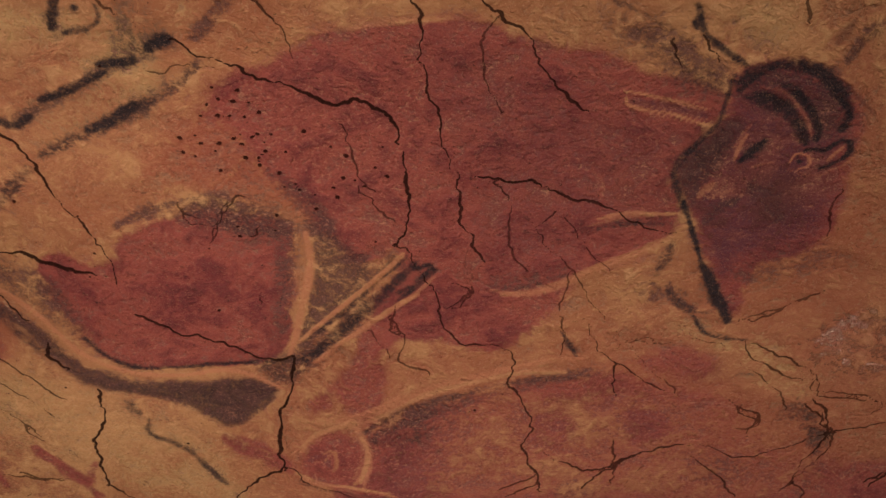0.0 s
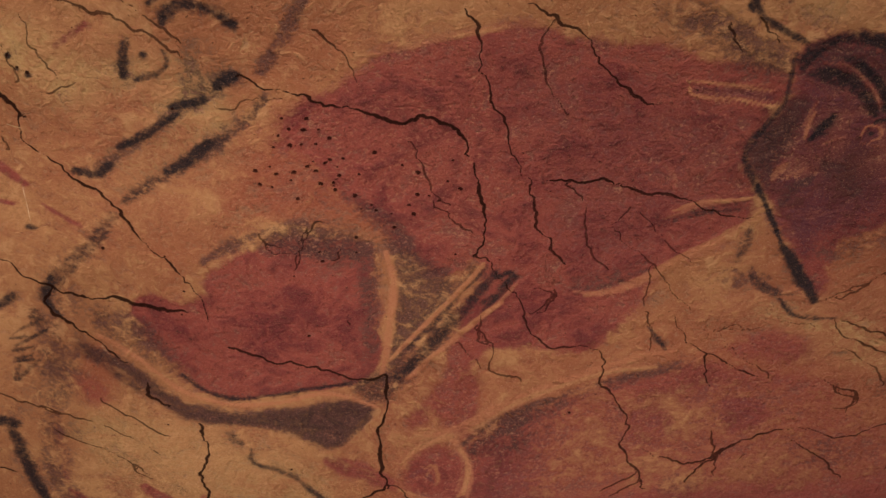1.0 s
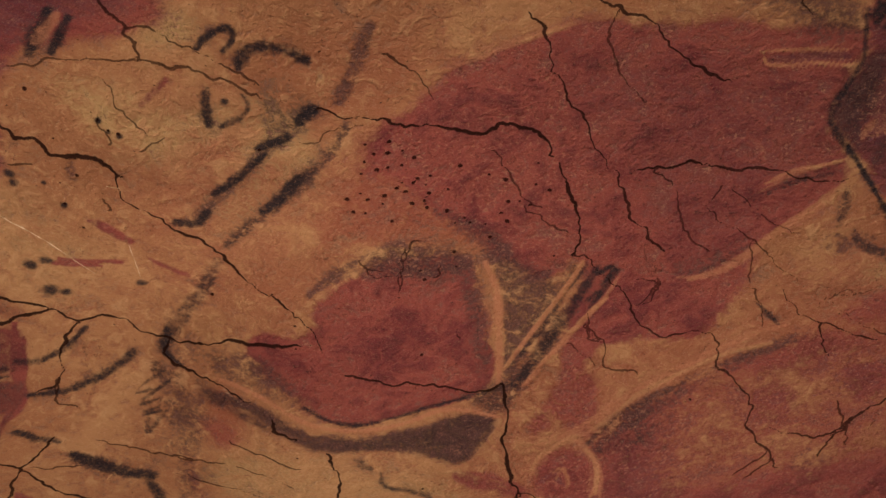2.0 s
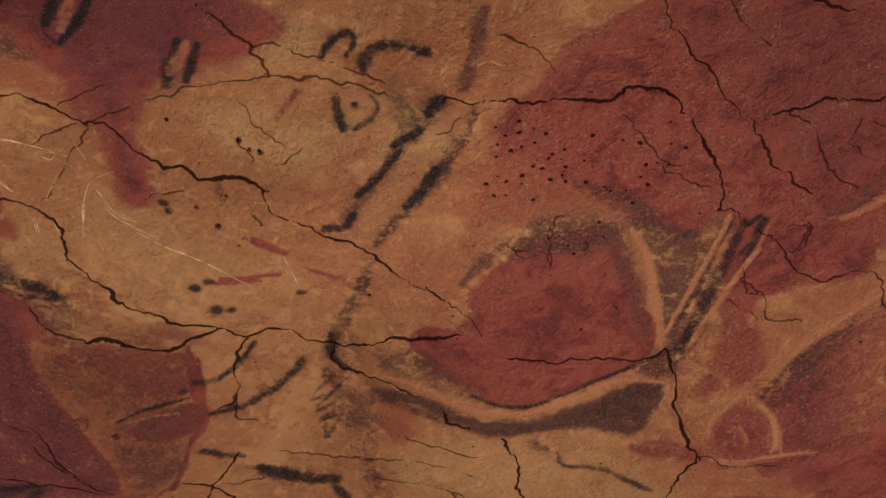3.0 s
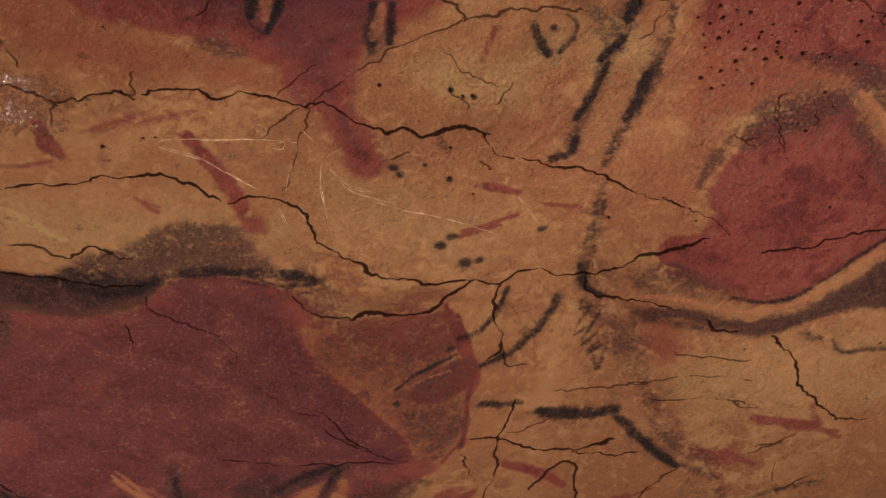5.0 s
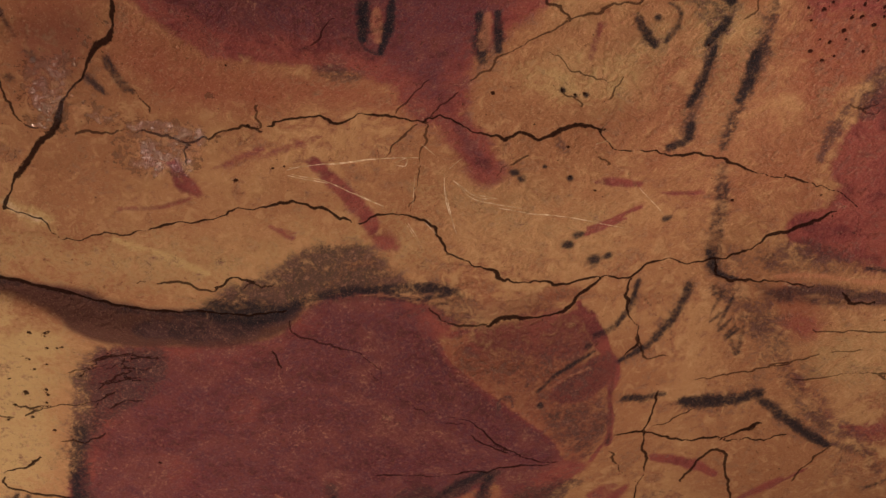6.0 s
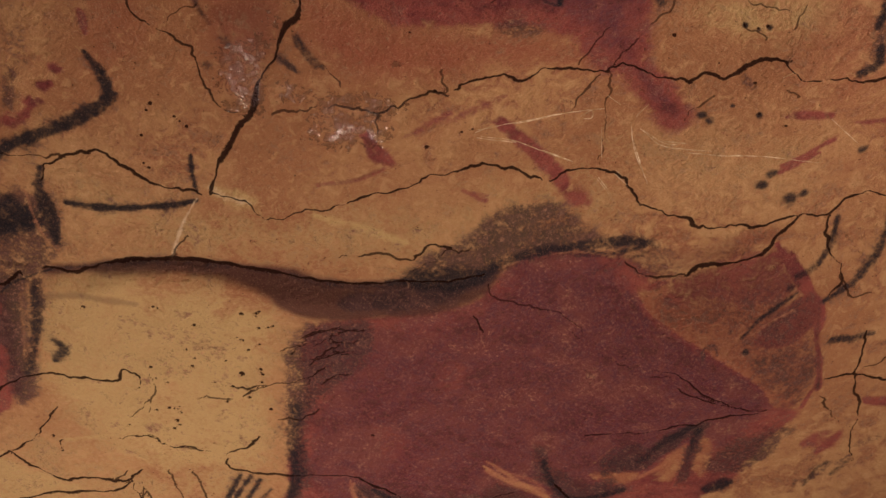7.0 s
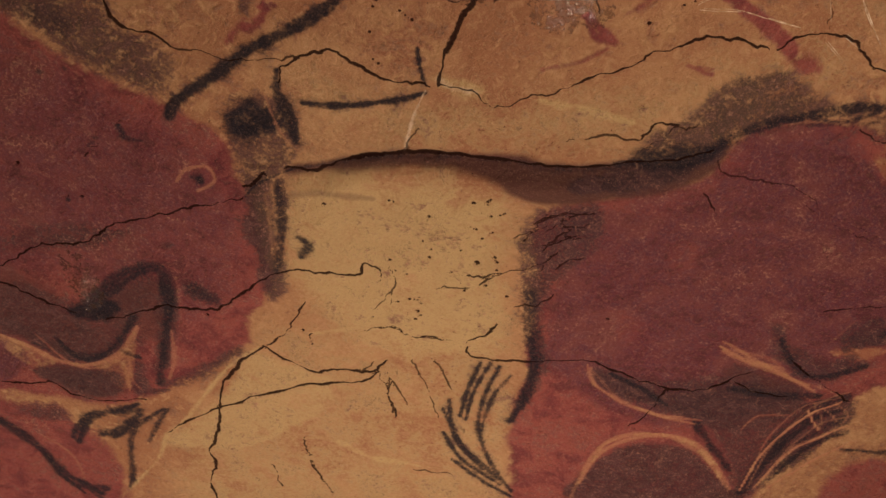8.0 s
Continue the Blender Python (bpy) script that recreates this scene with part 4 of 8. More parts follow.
spots("black", [(-1.380, 1.599)], 0.0118, 1.0)
spots("black", [(-1.229, 1.589)], 0.0149, 0.8)
stroke("black", [(-1.433, 1.522), (-1.449, 1.552)], 0.0235, 0.7)
bare_line([(-1.412, 1.536), (-1.376, 1.567)], 0.0152, 0.5)
stroke("black", [(-1.444, 1.798), (-1.385, 1.793)], 0.0418, 0.75)
stroke("black", [(-1.830, 1.671), (-1.738, 1.671), (-1.648, 1.678)], 0.0314, 0.75)
stroke("black", [(-1.783, 1.762), (-1.648, 1.695)], 0.0285, 0.8)
patch("crust", [(-1.742, 1.814), (-1.637, 1.789), (-1.540, 1.856), (-1.637, 1.878), (-1.753, 1.877)], 0.018, 0.75)
stroke("crust", [(-1.885, 1.640), (-1.808, 1.628)], 0.0682, 0.6)
bare_patch([(-1.445, 1.362), (-1.458, 1.442), (-1.461, 1.533), (-1.464, 1.635), (-1.481, 1.724), (-1.461, 1.785), (-1.409, 1.814), (-1.311, 1.713), (-1.377, 1.633), (-1.375, 1.572), (-1.328, 1.565), (-1.249, 1.588), (-1.214, 1.575), (-1.283, 1.498), (-1.356, 1.407)], 0.006)
patch("warm", [(-1.445, 1.362), (-1.458, 1.442), (-1.461, 1.533), (-1.464, 1.635), (-1.481, 1.724), (-1.461, 1.785), (-1.409, 1.814), (-1.311, 1.713), (-1.377, 1.633), (-1.375, 1.572), (-1.328, 1.565), (-1.249, 1.588), (-1.214, 1.575), (-1.283, 1.498), (-1.356, 1.407)], 0.007, 0.6)
patch("red", [(-1.359, 1.412), (-1.276, 1.488), (-1.196, 1.548), (-1.218, 1.581), (-1.303, 1.528), (-1.360, 1.472)], 0.008, 0.4)
patch("crust", [(-1.435, 1.420), (-1.374, 1.452), (-1.310, 1.539), (-1.362, 1.534), (-1.426, 1.486)], 0.009, 0.3)
patch("deep", [(-1.377, 1.624), (-1.334, 1.593), (-1.260, 1.604), (-1.216, 1.629), (-1.233, 1.685), (-1.301, 1.713)], 0.006, 0.7)
patch("red", [(-1.196, 1.548), (-1.224, 1.611), (-1.216, 1.670), (-1.272, 1.722), (-1.316, 1.735), (-1.291, 1.686), (-1.231, 1.605)], 0.005, 0.8)
patch("crust", [(-1.414, 1.607), (-1.359, 1.648), (-1.326, 1.723), (-1.409, 1.814), (-1.465, 1.770), (-1.452, 1.677)], 0.011, 0.55)
patch("crust", [(-1.404, 1.749), (-1.357, 1.759), (-1.413, 1.816), (-1.440, 1.796)], 0.008, 0.5)
stroke("black", [(-1.300, 1.727), (-1.348, 1.770), (-1.403, 1.822)], 0.0144, 0.6)
patch("red", [(-1.441, 1.381), (-1.359, 1.412), (-1.283, 1.498), (-1.222, 1.568), (-1.317, 1.549), (-1.419, 1.496), (-1.453, 1.445)], 0.008, 0.42)
patch("brown", [(-1.443, 1.365), (-1.356, 1.407), (-1.283, 1.498), (-1.214, 1.575), (-1.249, 1.588), (-1.328, 1.565), (-1.375, 1.572), (-1.377, 1.633), (-1.311, 1.713), (-1.409, 1.814), (-1.461, 1.785), (-1.481, 1.724), (-1.464, 1.635), (-1.461, 1.533)], 0.006, 0.30)
spots("crust", [(-1.437, 1.540)], 0.0152, 0.8)
spots("black", [(-1.387, 1.598)], 0.0103, 0.9)
stroke("black", [(-1.366, 1.570), (-1.308, 1.575), (-1.232, 1.603)], 0.0146, 0.6)
stroke("red", [(-1.445, 1.349), (-1.469, 1.437), (-1.471, 1.529), (-1.474, 1.629), (-1.483, 1.708)], 0.0178, 0.6)
patch("deep", [(-1.521, 1.071), (-1.406, 1.157), (-1.426, 1.315), (-1.588, 1.506), (-1.825, 1.401)], 0.022, 0.75)
stroke("crust", [(-1.482, 1.060), (-1.414, 1.135), (-1.358, 1.230), (-1.315, 1.296)], 0.0321, 0.55)
patch("crust", [(-1.387, 1.292), (-1.299, 1.329), (-1.327, 1.401), (-1.395, 1.366)], 0.007, 0.45)
bare_patch([(-1.857, 1.722), (-1.729, 1.710), (-1.737, 1.738), (-1.846, 1.781)], 0.012)
bare_patch([(-1.947, 1.607), (-1.899, 1.654), (-1.856, 1.738), (-1.931, 1.695)], 0.014)
bare_patch([(-1.784, 1.790), (-1.665, 1.714), (-1.685, 1.768), (-1.795, 1.833)], 0.012)
patch("warm", [(-1.947, 1.607), (-1.729, 1.710), (-1.658, 1.723), (-1.795, 1.833), (-1.931, 1.695)], 0.012, 0.8)
stroke("crust", [(-1.897, 1.611), (-1.841, 1.642), (-1.817, 1.690)], 0.0370, 0.8)
stroke("crust", [(-1.842, 1.693), (-1.749, 1.685), (-1.676, 1.682), (-1.625, 1.695)], 0.0378, 0.9)
stroke("crust", [(-1.831, 1.802), (-1.752, 1.757), (-1.669, 1.709)], 0.0312, 0.9)
stroke("black", [(-1.825, 1.867), (-1.778, 1.896)], 0.0379, 0.95)
stroke("crust", [(-1.744, 1.807), (-1.644, 1.830), (-1.556, 1.870)], 0.0599, 0.75)
stroke("black", [(-1.613, 1.836), (-1.551, 1.856)], 0.0248, 0.4)
stroke("crust", [(-1.946, 1.467), (-2.002, 1.531), (-2.005, 1.600), (-1.951, 1.693)], 0.0504, 0.8)
stroke("black", [(-1.977, 1.494), (-2.015, 1.549), (-2.048, 1.631)], 0.0152, 0.5)
bare_line([(-1.918, 1.593), (-1.852, 1.593), (-1.823, 1.595)], 0.0150, 0.5)
bare_line([(-2.064, 1.427), (-2.043, 1.511), (-2.071, 1.581)], 0.0271, 0.5)
spots("crust", [(-1.435, 1.535)], 0.0165, 0.8)
spots("black", [(-1.381, 1.596)], 0.0102, 0.9)
stroke("black", [(-1.357, 1.568), (-1.299, 1.573), (-1.250, 1.594)], 0.0169, 0.65)
patch("deep", [(-2.003, 1.018), (-1.868, 1.054), (-2.025, 1.151), (-2.094, 1.086)], 0.023, 0.75)
patch("deep", [(-1.554, 1.111), (-1.447, 1.309), (-1.547, 1.429), (-1.631, 1.281)], 0.023, 0.7)
patch("deep", [(-2.162, 0.989), (-2.136, 1.095), (-2.275, 1.145), (-2.286, 1.057)], 0.025, 0.7)
patch("deep", [(-1.833, 1.106), (-1.777, 1.218), (-1.986, 1.343), (-1.990, 1.236)], 0.023, 0.65)
patch("deep", [(-1.510, 1.505), (-1.452, 1.609), (-1.573, 1.715), (-1.603, 1.612)], 0.022, 0.6)
patch("warm", [(-2.132, 1.170), (-2.077, 1.214), (-2.183, 1.312), (-2.230, 1.245)], 0.017, 0.9)
stroke("black", [(-2.278, 1.178), (-2.266, 1.250), (-2.263, 1.329)], 0.0120, 0.4)
bare_line([(-2.053, 1.388), (-2.057, 1.455), (-2.077, 1.535)], 0.0235, 0.4)
stroke("black", [(-1.689, 2.047), (-1.635, 2.032), (-1.595, 2.039)], 0.0151, 0.7)
stroke("black", [(-1.621, 2.073), (-1.595, 2.075), (-1.554, 2.071)], 0.0214, 0.75)
patch("warm", [(-1.559, 1.979), (-1.502, 1.977), (-1.525, 2.017), (-1.564, 2.010)], 0.013, 0.8)
stroke("red", [(-1.578, 1.987), (-1.531, 1.987), (-1.499, 1.983)], 0.0231, 0.6)
stroke("crust", [(-1.508, 2.045), (-1.456, 2.074)], 0.0222, 0.35)
stroke("black", [(-1.720, 2.039), (-1.681, 2.021)], 0.0102, 0.5)

begin("charcoal_strokes", "fan of black charcoal strokes at the edge of red paint")
stroke("black", [(-2.436, 0.930), (-2.545, 0.946), (-2.651, 0.973)], 0.0165, 0.9)
stroke("black", [(-2.423, 0.952), (-2.547, 0.963), (-2.654, 0.991)], 0.0146, 0.9)
stroke("black", [(-2.419, 0.977), (-2.554, 0.994), (-2.678, 1.040), (-2.796, 1.132), (-2.884, 1.235)], 0.0172, 0.9)
stroke("black", [(-2.434, 1.016), (-2.542, 1.012), (-2.701, 1.051)], 0.0148, 0.8)
stroke("black", [(-2.649, 0.921), (-2.751, 1.019), (-2.831, 1.149), (-2.879, 1.233)], 0.0179, 0.9)
stroke("black", [(-2.609, 0.922), (-2.737, 0.996), (-2.832, 1.124)], 0.0156, 0.9)
stroke("black", [(-2.742, 0.965), (-2.821, 1.059), (-2.873, 1.195)], 0.0160, 0.9)
stroke("black", [(-2.833, 1.031), (-2.880, 1.138), (-2.903, 1.245)], 0.0164, 0.9)
stroke("black", [(-2.283, 0.995), (-2.374, 1.049), (-2.485, 1.080), (-2.588, 1.091)], 0.0320, 0.9)

begin("shaded_painting", "dark shaded curving shapes outlined in bare ochre")
patch("red", [(-2.393, 1.059), (-2.283, 1.151), (-2.295, 1.332), (-2.119, 1.447), (-2.111, 1.617), (-2.067, 1.683), (-2.278, 1.731), (-2.547, 1.772), (-2.765, 1.840), (-3.023, 1.475), (-2.953, 1.278), (-2.631, 1.112)], 0.017, 0.85)
patch("crust", [(-2.304, 1.177), (-2.267, 1.315), (-2.138, 1.475), (-2.111, 1.617), (-2.135, 1.699), (-2.313, 1.721), (-2.523, 1.739), (-2.448, 1.648), (-2.341, 1.489), (-2.353, 1.333)], 0.016, 0.85)
patch("crust", [(-3.004, 1.502), (-2.792, 1.416), (-2.634, 1.373), (-2.517, 1.393), (-2.475, 1.486), (-2.502, 1.622), (-2.599, 1.744), (-2.756, 1.853)], 0.014, 0.95)
bare_patch([(-2.642, 1.870), (-2.377, 1.798), (-2.232, 1.800), (-2.045, 1.756), (-1.975, 1.825), (-2.153, 1.961), (-2.274, 1.898), (-2.499, 1.935)], 0.013)
patch("red", [(-2.573, 1.968), (-2.294, 1.912), (-2.251, 2.036), (-2.495, 2.222), (-2.641, 2.015)], 0.018, 0.9)
patch("red", [(-2.096, 1.639), (-1.987, 1.690), (-1.840, 1.722), (-1.924, 1.786), (-2.032, 1.738), (-2.113, 1.732)], 0.015, 0.8)
bare_line([(-2.872, 1.396), (-2.602, 1.339), (-2.481, 1.373), (-2.434, 1.479), (-2.460, 1.596), (-2.542, 1.712)], 0.0269, 0.65)
bare_line([(-2.094, 1.447), (-2.083, 1.550), (-2.068, 1.651), (-2.069, 1.741)], 0.0168, 0.5)
bare_line([(-2.313, 1.183), (-2.370, 1.278), (-2.375, 1.394), (-2.360, 1.501)], 0.0214, 0.6)
stroke("black", [(-2.534, 1.746), (-2.321, 1.709), (-2.154, 1.711), (-2.056, 1.740)], 0.0430, 0.75)
stroke("black", [(-2.352, 1.747), (-2.228, 1.763), (-2.111, 1.796)], 0.0321, 0.65)
bare_line([(-2.515, 1.751), (-2.311, 1.702), (-2.119, 1.704), (-2.035, 1.741)], 0.0107, 0.65)
bare_line([(-2.325, 1.746), (-2.192, 1.755), (-2.117, 1.800)], 0.0106, 0.65)
bare_line([(-2.114, 1.651), (-2.141, 1.752), (-2.161, 1.782)], 0.0086, 0.8)
stroke("black", [(-1.968, 1.493), (-2.028, 1.568), (-2.036, 1.645), (-1.945, 1.707)], 0.0262, 0.8)
stroke("crust", [(-1.886, 1.616), (-1.805, 1.679)], 0.0706, 0.8)
stroke("black", [(-2.191, 1.493), (-2.154, 1.598), (-2.092, 1.685)], 0.0342, 0.8)
stroke("black", [(-2.247, 1.861), (-2.181, 1.982)], 0.0180, 0.8)
stroke("black", [(-2.300, 1.223), (-2.310, 1.308), (-2.330, 1.400)], 0.0211, 0.85)
stroke("black", [(-2.344, 1.483), (-2.407, 1.580), (-2.465, 1.667)], 0.0296, 0.85)
stroke("black", [(-2.475, 1.743), (-2.309, 1.726), (-2.181, 1.731), (-2.108, 1.761)], 0.0252, 0.8)
stroke("black", [(-2.505, 1.789), (-2.347, 1.778), (-2.232, 1.800), (-2.183, 1.832)], 0.0183, 0.8)
stroke("black", [(-2.159, 1.682), (-2.114, 1.700), (-2.074, 1.737)], 0.0206, 0.8)
bare_line([(-2.135, 1.699), (-2.170, 1.748), (-2.211, 1.768)], 0.0087, 0.7)
bare_line([(-2.092, 1.733), (-2.119, 1.785), (-2.163, 1.800)], 0.0086, 0.7)
bare_line([(-2.083, 1.503), (-2.084, 1.559), (-2.058, 1.581)], 0.0133, 0.45)
stroke("brown", [(-2.130, 1.469), (-2.111, 1.617)], 0.0675, 0.7)

begin("great_red_painting", "broad maroon painting with curved black strokes")
patch("red", [(-2.020, -0.549), (-1.990, -0.316), (-2.019, -0.250), (-2.032, -0.123), (-2.041, -0.007), (-2.058, 0.075), (-2.070, 0.143), (-2.145, 0.183), (-2.210, 0.241), (-2.336, 0.313), (-2.419, 0.359), (-2.579, 0.367), (-2.703, 0.377), (-2.907, 0.291), (-3.091, 0.181), (-3.189, -0.005), (-3.255, -0.152), (-3.395, -0.369)], 0.020, 1.0)
patch("deep", [(-2.080, -0.541), (-2.025, -0.297), (-2.057, -0.142), (-2.090, 0.019), (-2.127, 0.148), (-2.259, 0.229), (-2.414, 0.293), (-2.630, 0.286), (-2.741, 0.108), (-2.683, -0.111), (-2.882, -0.436)], 0.036, 0.6)
patch("red", [(-3.423, -0.366), (-3.265, -0.054), (-3.286, 0.097), (-3.370, 0.183), (-3.535, 0.284), (-3.843, 0.314), (-4.248, -0.258)], 0.029, 0.75)
patch("crust", [(-1.825, -0.360), (-1.740, -0.205), (-1.855, -0.166), (-1.883, -0.050), (-1.917, -0.016), (-2.002, -0.030), (-2.014, -0.127), (-2.003, -0.229), (-1.964, -0.333), (-1.942, -0.408)], 0.019, 0.9)
stroke("black", [(-1.580, 0.226), (-1.669, 0.193), (-1.785, 0.117), (-1.837, 0.090), (-1.910, 0.057), (-2.000, 0.013), (-2.056, 0.005)], 0.0332, 1.0)
patch("crust", [(-1.991, 0.113), (-1.903, 0.143), (-1.888, 0.201), (-1.970, 0.274), (-2.100, 0.293), (-2.168, 0.228), (-2.098, 0.165)], 0.018, 0.9)
patch("black", [(-2.021, 0.122), (-1.954, 0.146), (-1.927, 0.208), (-1.949, 0.237), (-2.004, 0.214), (-2.050, 0.151)], 0.016, 1.0)
stroke("black", [(-1.818, 0.175), (-1.895, 0.203), (-1.952, 0.251), (-1.985, 0.279)], 0.0208, 0.9)
stroke("black", [(-1.875, 0.254), (-1.828, 0.345), (-1.769, 0.424), (-1.718, 0.469)], 0.0188, 0.95)
stroke("crust", [(-2.150, 0.242), (-2.264, 0.289), (-2.379, 0.350), (-2.469, 0.390)], 0.0774, 1.0)
stroke("black", [(-2.117, 0.281), (-2.238, 0.333), (-2.389, 0.371)], 0.0284, 0.7)
stroke("black", [(-2.243, 0.377), (-2.258, 0.406), (-2.305, 0.406)], 0.0256, 0.9)
stroke("black", [(-1.625, 0.411), (-1.664, 0.433), (-1.698, 0.460)], 0.0115, 0.95)
patch("brown", [(-2.810, -0.318), (-2.736, -0.158), (-2.830, -0.035), (-2.773, 0.056), (-2.837, 0.117), (-2.979, 0.059), (-2.980, -0.110), (-3.035, -0.282)], 0.024, 0.6)
patch("brown", [(-3.057, -0.064), (-2.953, 0.100), (-3.047, 0.170), (-3.143, 0.065), (-3.131, -0.049)], 0.020, 0.8)
patch("brown", [(-2.722, -0.001), (-2.624, 0.063), (-2.581, 0.132), (-2.765, 0.189), (-2.828, 0.130), (-2.803, 0.048)], 0.018, 0.7)
stroke("black", [(-2.815, -0.031), (-2.671, 0.031), (-2.551, 0.091), (-2.552, 0.134)], 0.0319, 0.85)
stroke("crust", [(-2.550, 0.131), (-2.650, 0.176), (-2.779, 0.208), (-2.900, 0.226)], 0.0475, 0.95)
stroke("black", [(-2.573, 0.146), (-2.691, 0.188), (-2.827, 0.215)], 0.0254, 0.5)
patch("black", [(-2.801, -0.049), (-2.730, -0.013), (-2.716, 0.049), (-2.784, 0.059), (-2.836, -0.004)], 0.018, 0.9)
stroke("crust", [(-2.833, 0.123), (-2.971, 0.073), (-2.974, -0.081), (-2.943, -0.237)], 0.0811, 0.95)
stroke("crust", [(-2.986, -0.245), (-2.838, -0.167), (-2.795, -0.058)], 0.1130, 0.6)
stroke("black", [(-2.828, 0.130), (-2.950, 0.083), (-3.023, -0.009), (-3.008, -0.104)], 0.0273, 0.8)
stroke("crust", [(-2.903, 0.137), (-3.034, 0.198)], 0.0672, 1.0)
stroke("black", [(-2.547, 0.188), (-2.569, 0.268)], 0.0453, 0.6)
stroke("crust", [(-2.970, 0.245), (-2.872, 0.312), (-2.725, 0.376)], 0.0462, 0.8)
stroke("crust", [(-3.073, -0.045), (-3.067, 0.095)], 0.0809, 0.7)
stroke("black", [(-3.095, 0.206), (-3.227, 0.108), (-3.379, 0.098)], 0.0299, 0.95)
stroke("black", [(-3.123, 0.221), (-3.228, 0.199), (-3.298, 0.149)], 0.0384, 0.85)
stroke("black", [(-3.464, 0.288), (-3.232, 0.225), (-3.072, 0.273)], 0.0195, 0.85)
stroke("black", [(-3.394, -0.160), (-3.469, -0.014), (-3.560, 0.107), (-3.577, 0.198)], 0.0322, 0.85)
stroke("crust", [(-3.300, -0.063), (-3.271, 0.028)], 0.0948, 0.7)
spots("black", [(-2.195, 0.115)], 0.0198, 0.7)
bare_line([(-2.190, 0.073), (-2.146, 0.100), (-2.147, 0.147)], 0.0241, 0.35)
stroke("black", [(-2.145, -0.083), (-2.170, -0.061), (-2.158, -0.034)], 0.0237, 0.65)
stroke("black", [(-2.246, -0.137), (-2.199, -0.122)], 0.0181, 0.5)
stroke("crust", [(-2.613, -0.182), (-2.506, -0.078)], 0.0680, 0.7)
bare_line([(-2.541, 0.160), (-2.675, 0.213), (-2.881, 0.255)], 0.0218, 0.35)
patch("red", [(-3.354, 0.112), (-3.333, 0.191), (-3.487, 0.254), (-3.522, 0.202)], 0.017, 0.6)
patch("crust", [(-2.820, 1.422), (-2.646, 1.363), (-2.531, 1.384), (-2.467, 1.481), (-2.489, 1.579), (-2.616, 1.719)], 0.014, 0.7)
bare_line([(-2.594, 1.343), (-2.539, 1.347), (-2.477, 1.387), (-2.430, 1.459), (-2.431, 1.544), (-2.486, 1.637), (-2.551, 1.722)], 0.0170, 0.65)
patch("crust", [(-2.304, 1.177), (-2.306, 1.274), (-2.299, 1.366), (-2.193, 1.510), (-2.324, 1.577), (-2.331, 1.483), (-2.385, 1.400), (-2.374, 1.312), (-2.370, 1.237)], 0.014, 0.55)
bare_line([(-2.298, 1.167), (-2.365, 1.223), (-2.382, 1.300)], 0.0141, 0.6)
bare_line([(-2.377, 1.404), (-2.360, 1.501)], 0.0127, 0.5)
patch("crust", [(-2.077, 1.436), (-2.097, 1.528), (-2.089, 1.650), (-2.110, 1.681), (-2.161, 1.586), (-2.165, 1.492)], 0.012, 0.6)
bare_line([(-2.053, 1.389), (-2.066, 1.491), (-2.082, 1.581), (-2.075, 1.640)], 0.0199, 0.65)
stroke("crust", [(-1.966, 1.495), (-2.008, 1.562), (-2.031, 1.642)], 0.0294, 0.7)
stroke("black", [(-2.567, 1.767), (-2.388, 1.703), (-2.247, 1.693), (-2.128, 1.710), (-2.049, 1.751)], 0.0162, 0.6)
stroke("black", [(-2.405, 1.766), (-2.278, 1.781), (-2.150, 1.808)], 0.0163, 0.6)
bare_line([(-2.443, 1.722), (-2.299, 1.678), (-2.157, 1.681), (-2.070, 1.734)], 0.0089, 0.65)
bare_line([(-2.463, 1.769), (-2.331, 1.750), (-2.243, 1.774), (-2.168, 1.804)], 0.0091, 0.65)
bare_patch([(-2.546, 1.798), (-2.417, 1.791), (-2.259, 1.853), (-2.276, 1.882), (-2.378, 1.885), (-2.479, 1.894)], 0.011)
bare_patch([(-2.124, 1.797), (-2.022, 1.812), (-2.164, 1.944), (-2.205, 1.882)], 0.010)
stroke("black", [(-2.800, -0.035), (-2.712, -0.003), (-2.619, 0.033), (-2.542, 0.083), (-2.545, 0.122), (-2.618, 0.149)], 0.0301, 0.85)
stroke("black", [(-2.815, -0.031), (-2.802, 0.018)], 0.0409, 0.8)
stroke("crust", [(-2.618, 0.149), (-2.787, 0.195), (-2.933, 0.216)], 0.0410, 0.75)
stroke("black", [(-2.974, 0.004), (-2.956, 0.054), (-2.853, 0.091), (-2.745, 0.109)], 0.0344, 0.6)
patch("crust", [(-3.052, -0.034), (-2.965, 0.102), (-2.945, 0.207), (-3.098, 0.134), (-3.171, 0.023)], 0.018, 0.55)
bare_line([(-2.956, -0.114), (-3.023, -0.009), (-2.994, 0.078), (-2.886, 0.122), (-2.780, 0.125)], 0.0174, 0.6)
bare_line([(-2.883, 0.126), (-2.994, 0.164), (-3.029, 0.197)], 0.0158, 0.55)
spots("crust", [(-2.889, 0.138)], 0.0250, 0.8)
stroke("black", [(-3.394, -0.127), (-3.447, -0.018), (-3.541, 0.086), (-3.618, 0.225)], 0.0276, 0.75)
stroke("black", [(-3.345, 0.077), (-3.259, 0.091), (-3.183, 0.139), (-3.124, 0.192)], 0.0256, 0.8)
stroke("black", [(-3.279, 0.178), (-3.176, 0.218)], 0.0214, 0.7)
stroke("black", [(-3.244, 0.277), (-3.092, 0.278)], 0.0148, 0.65)
stroke("black", [(-3.472, 0.277), (-3.299, 0.241)], 0.0180, 0.65)
stroke("black", [(-3.604, 0.143), (-3.556, 0.228)], 0.0426, 0.8)
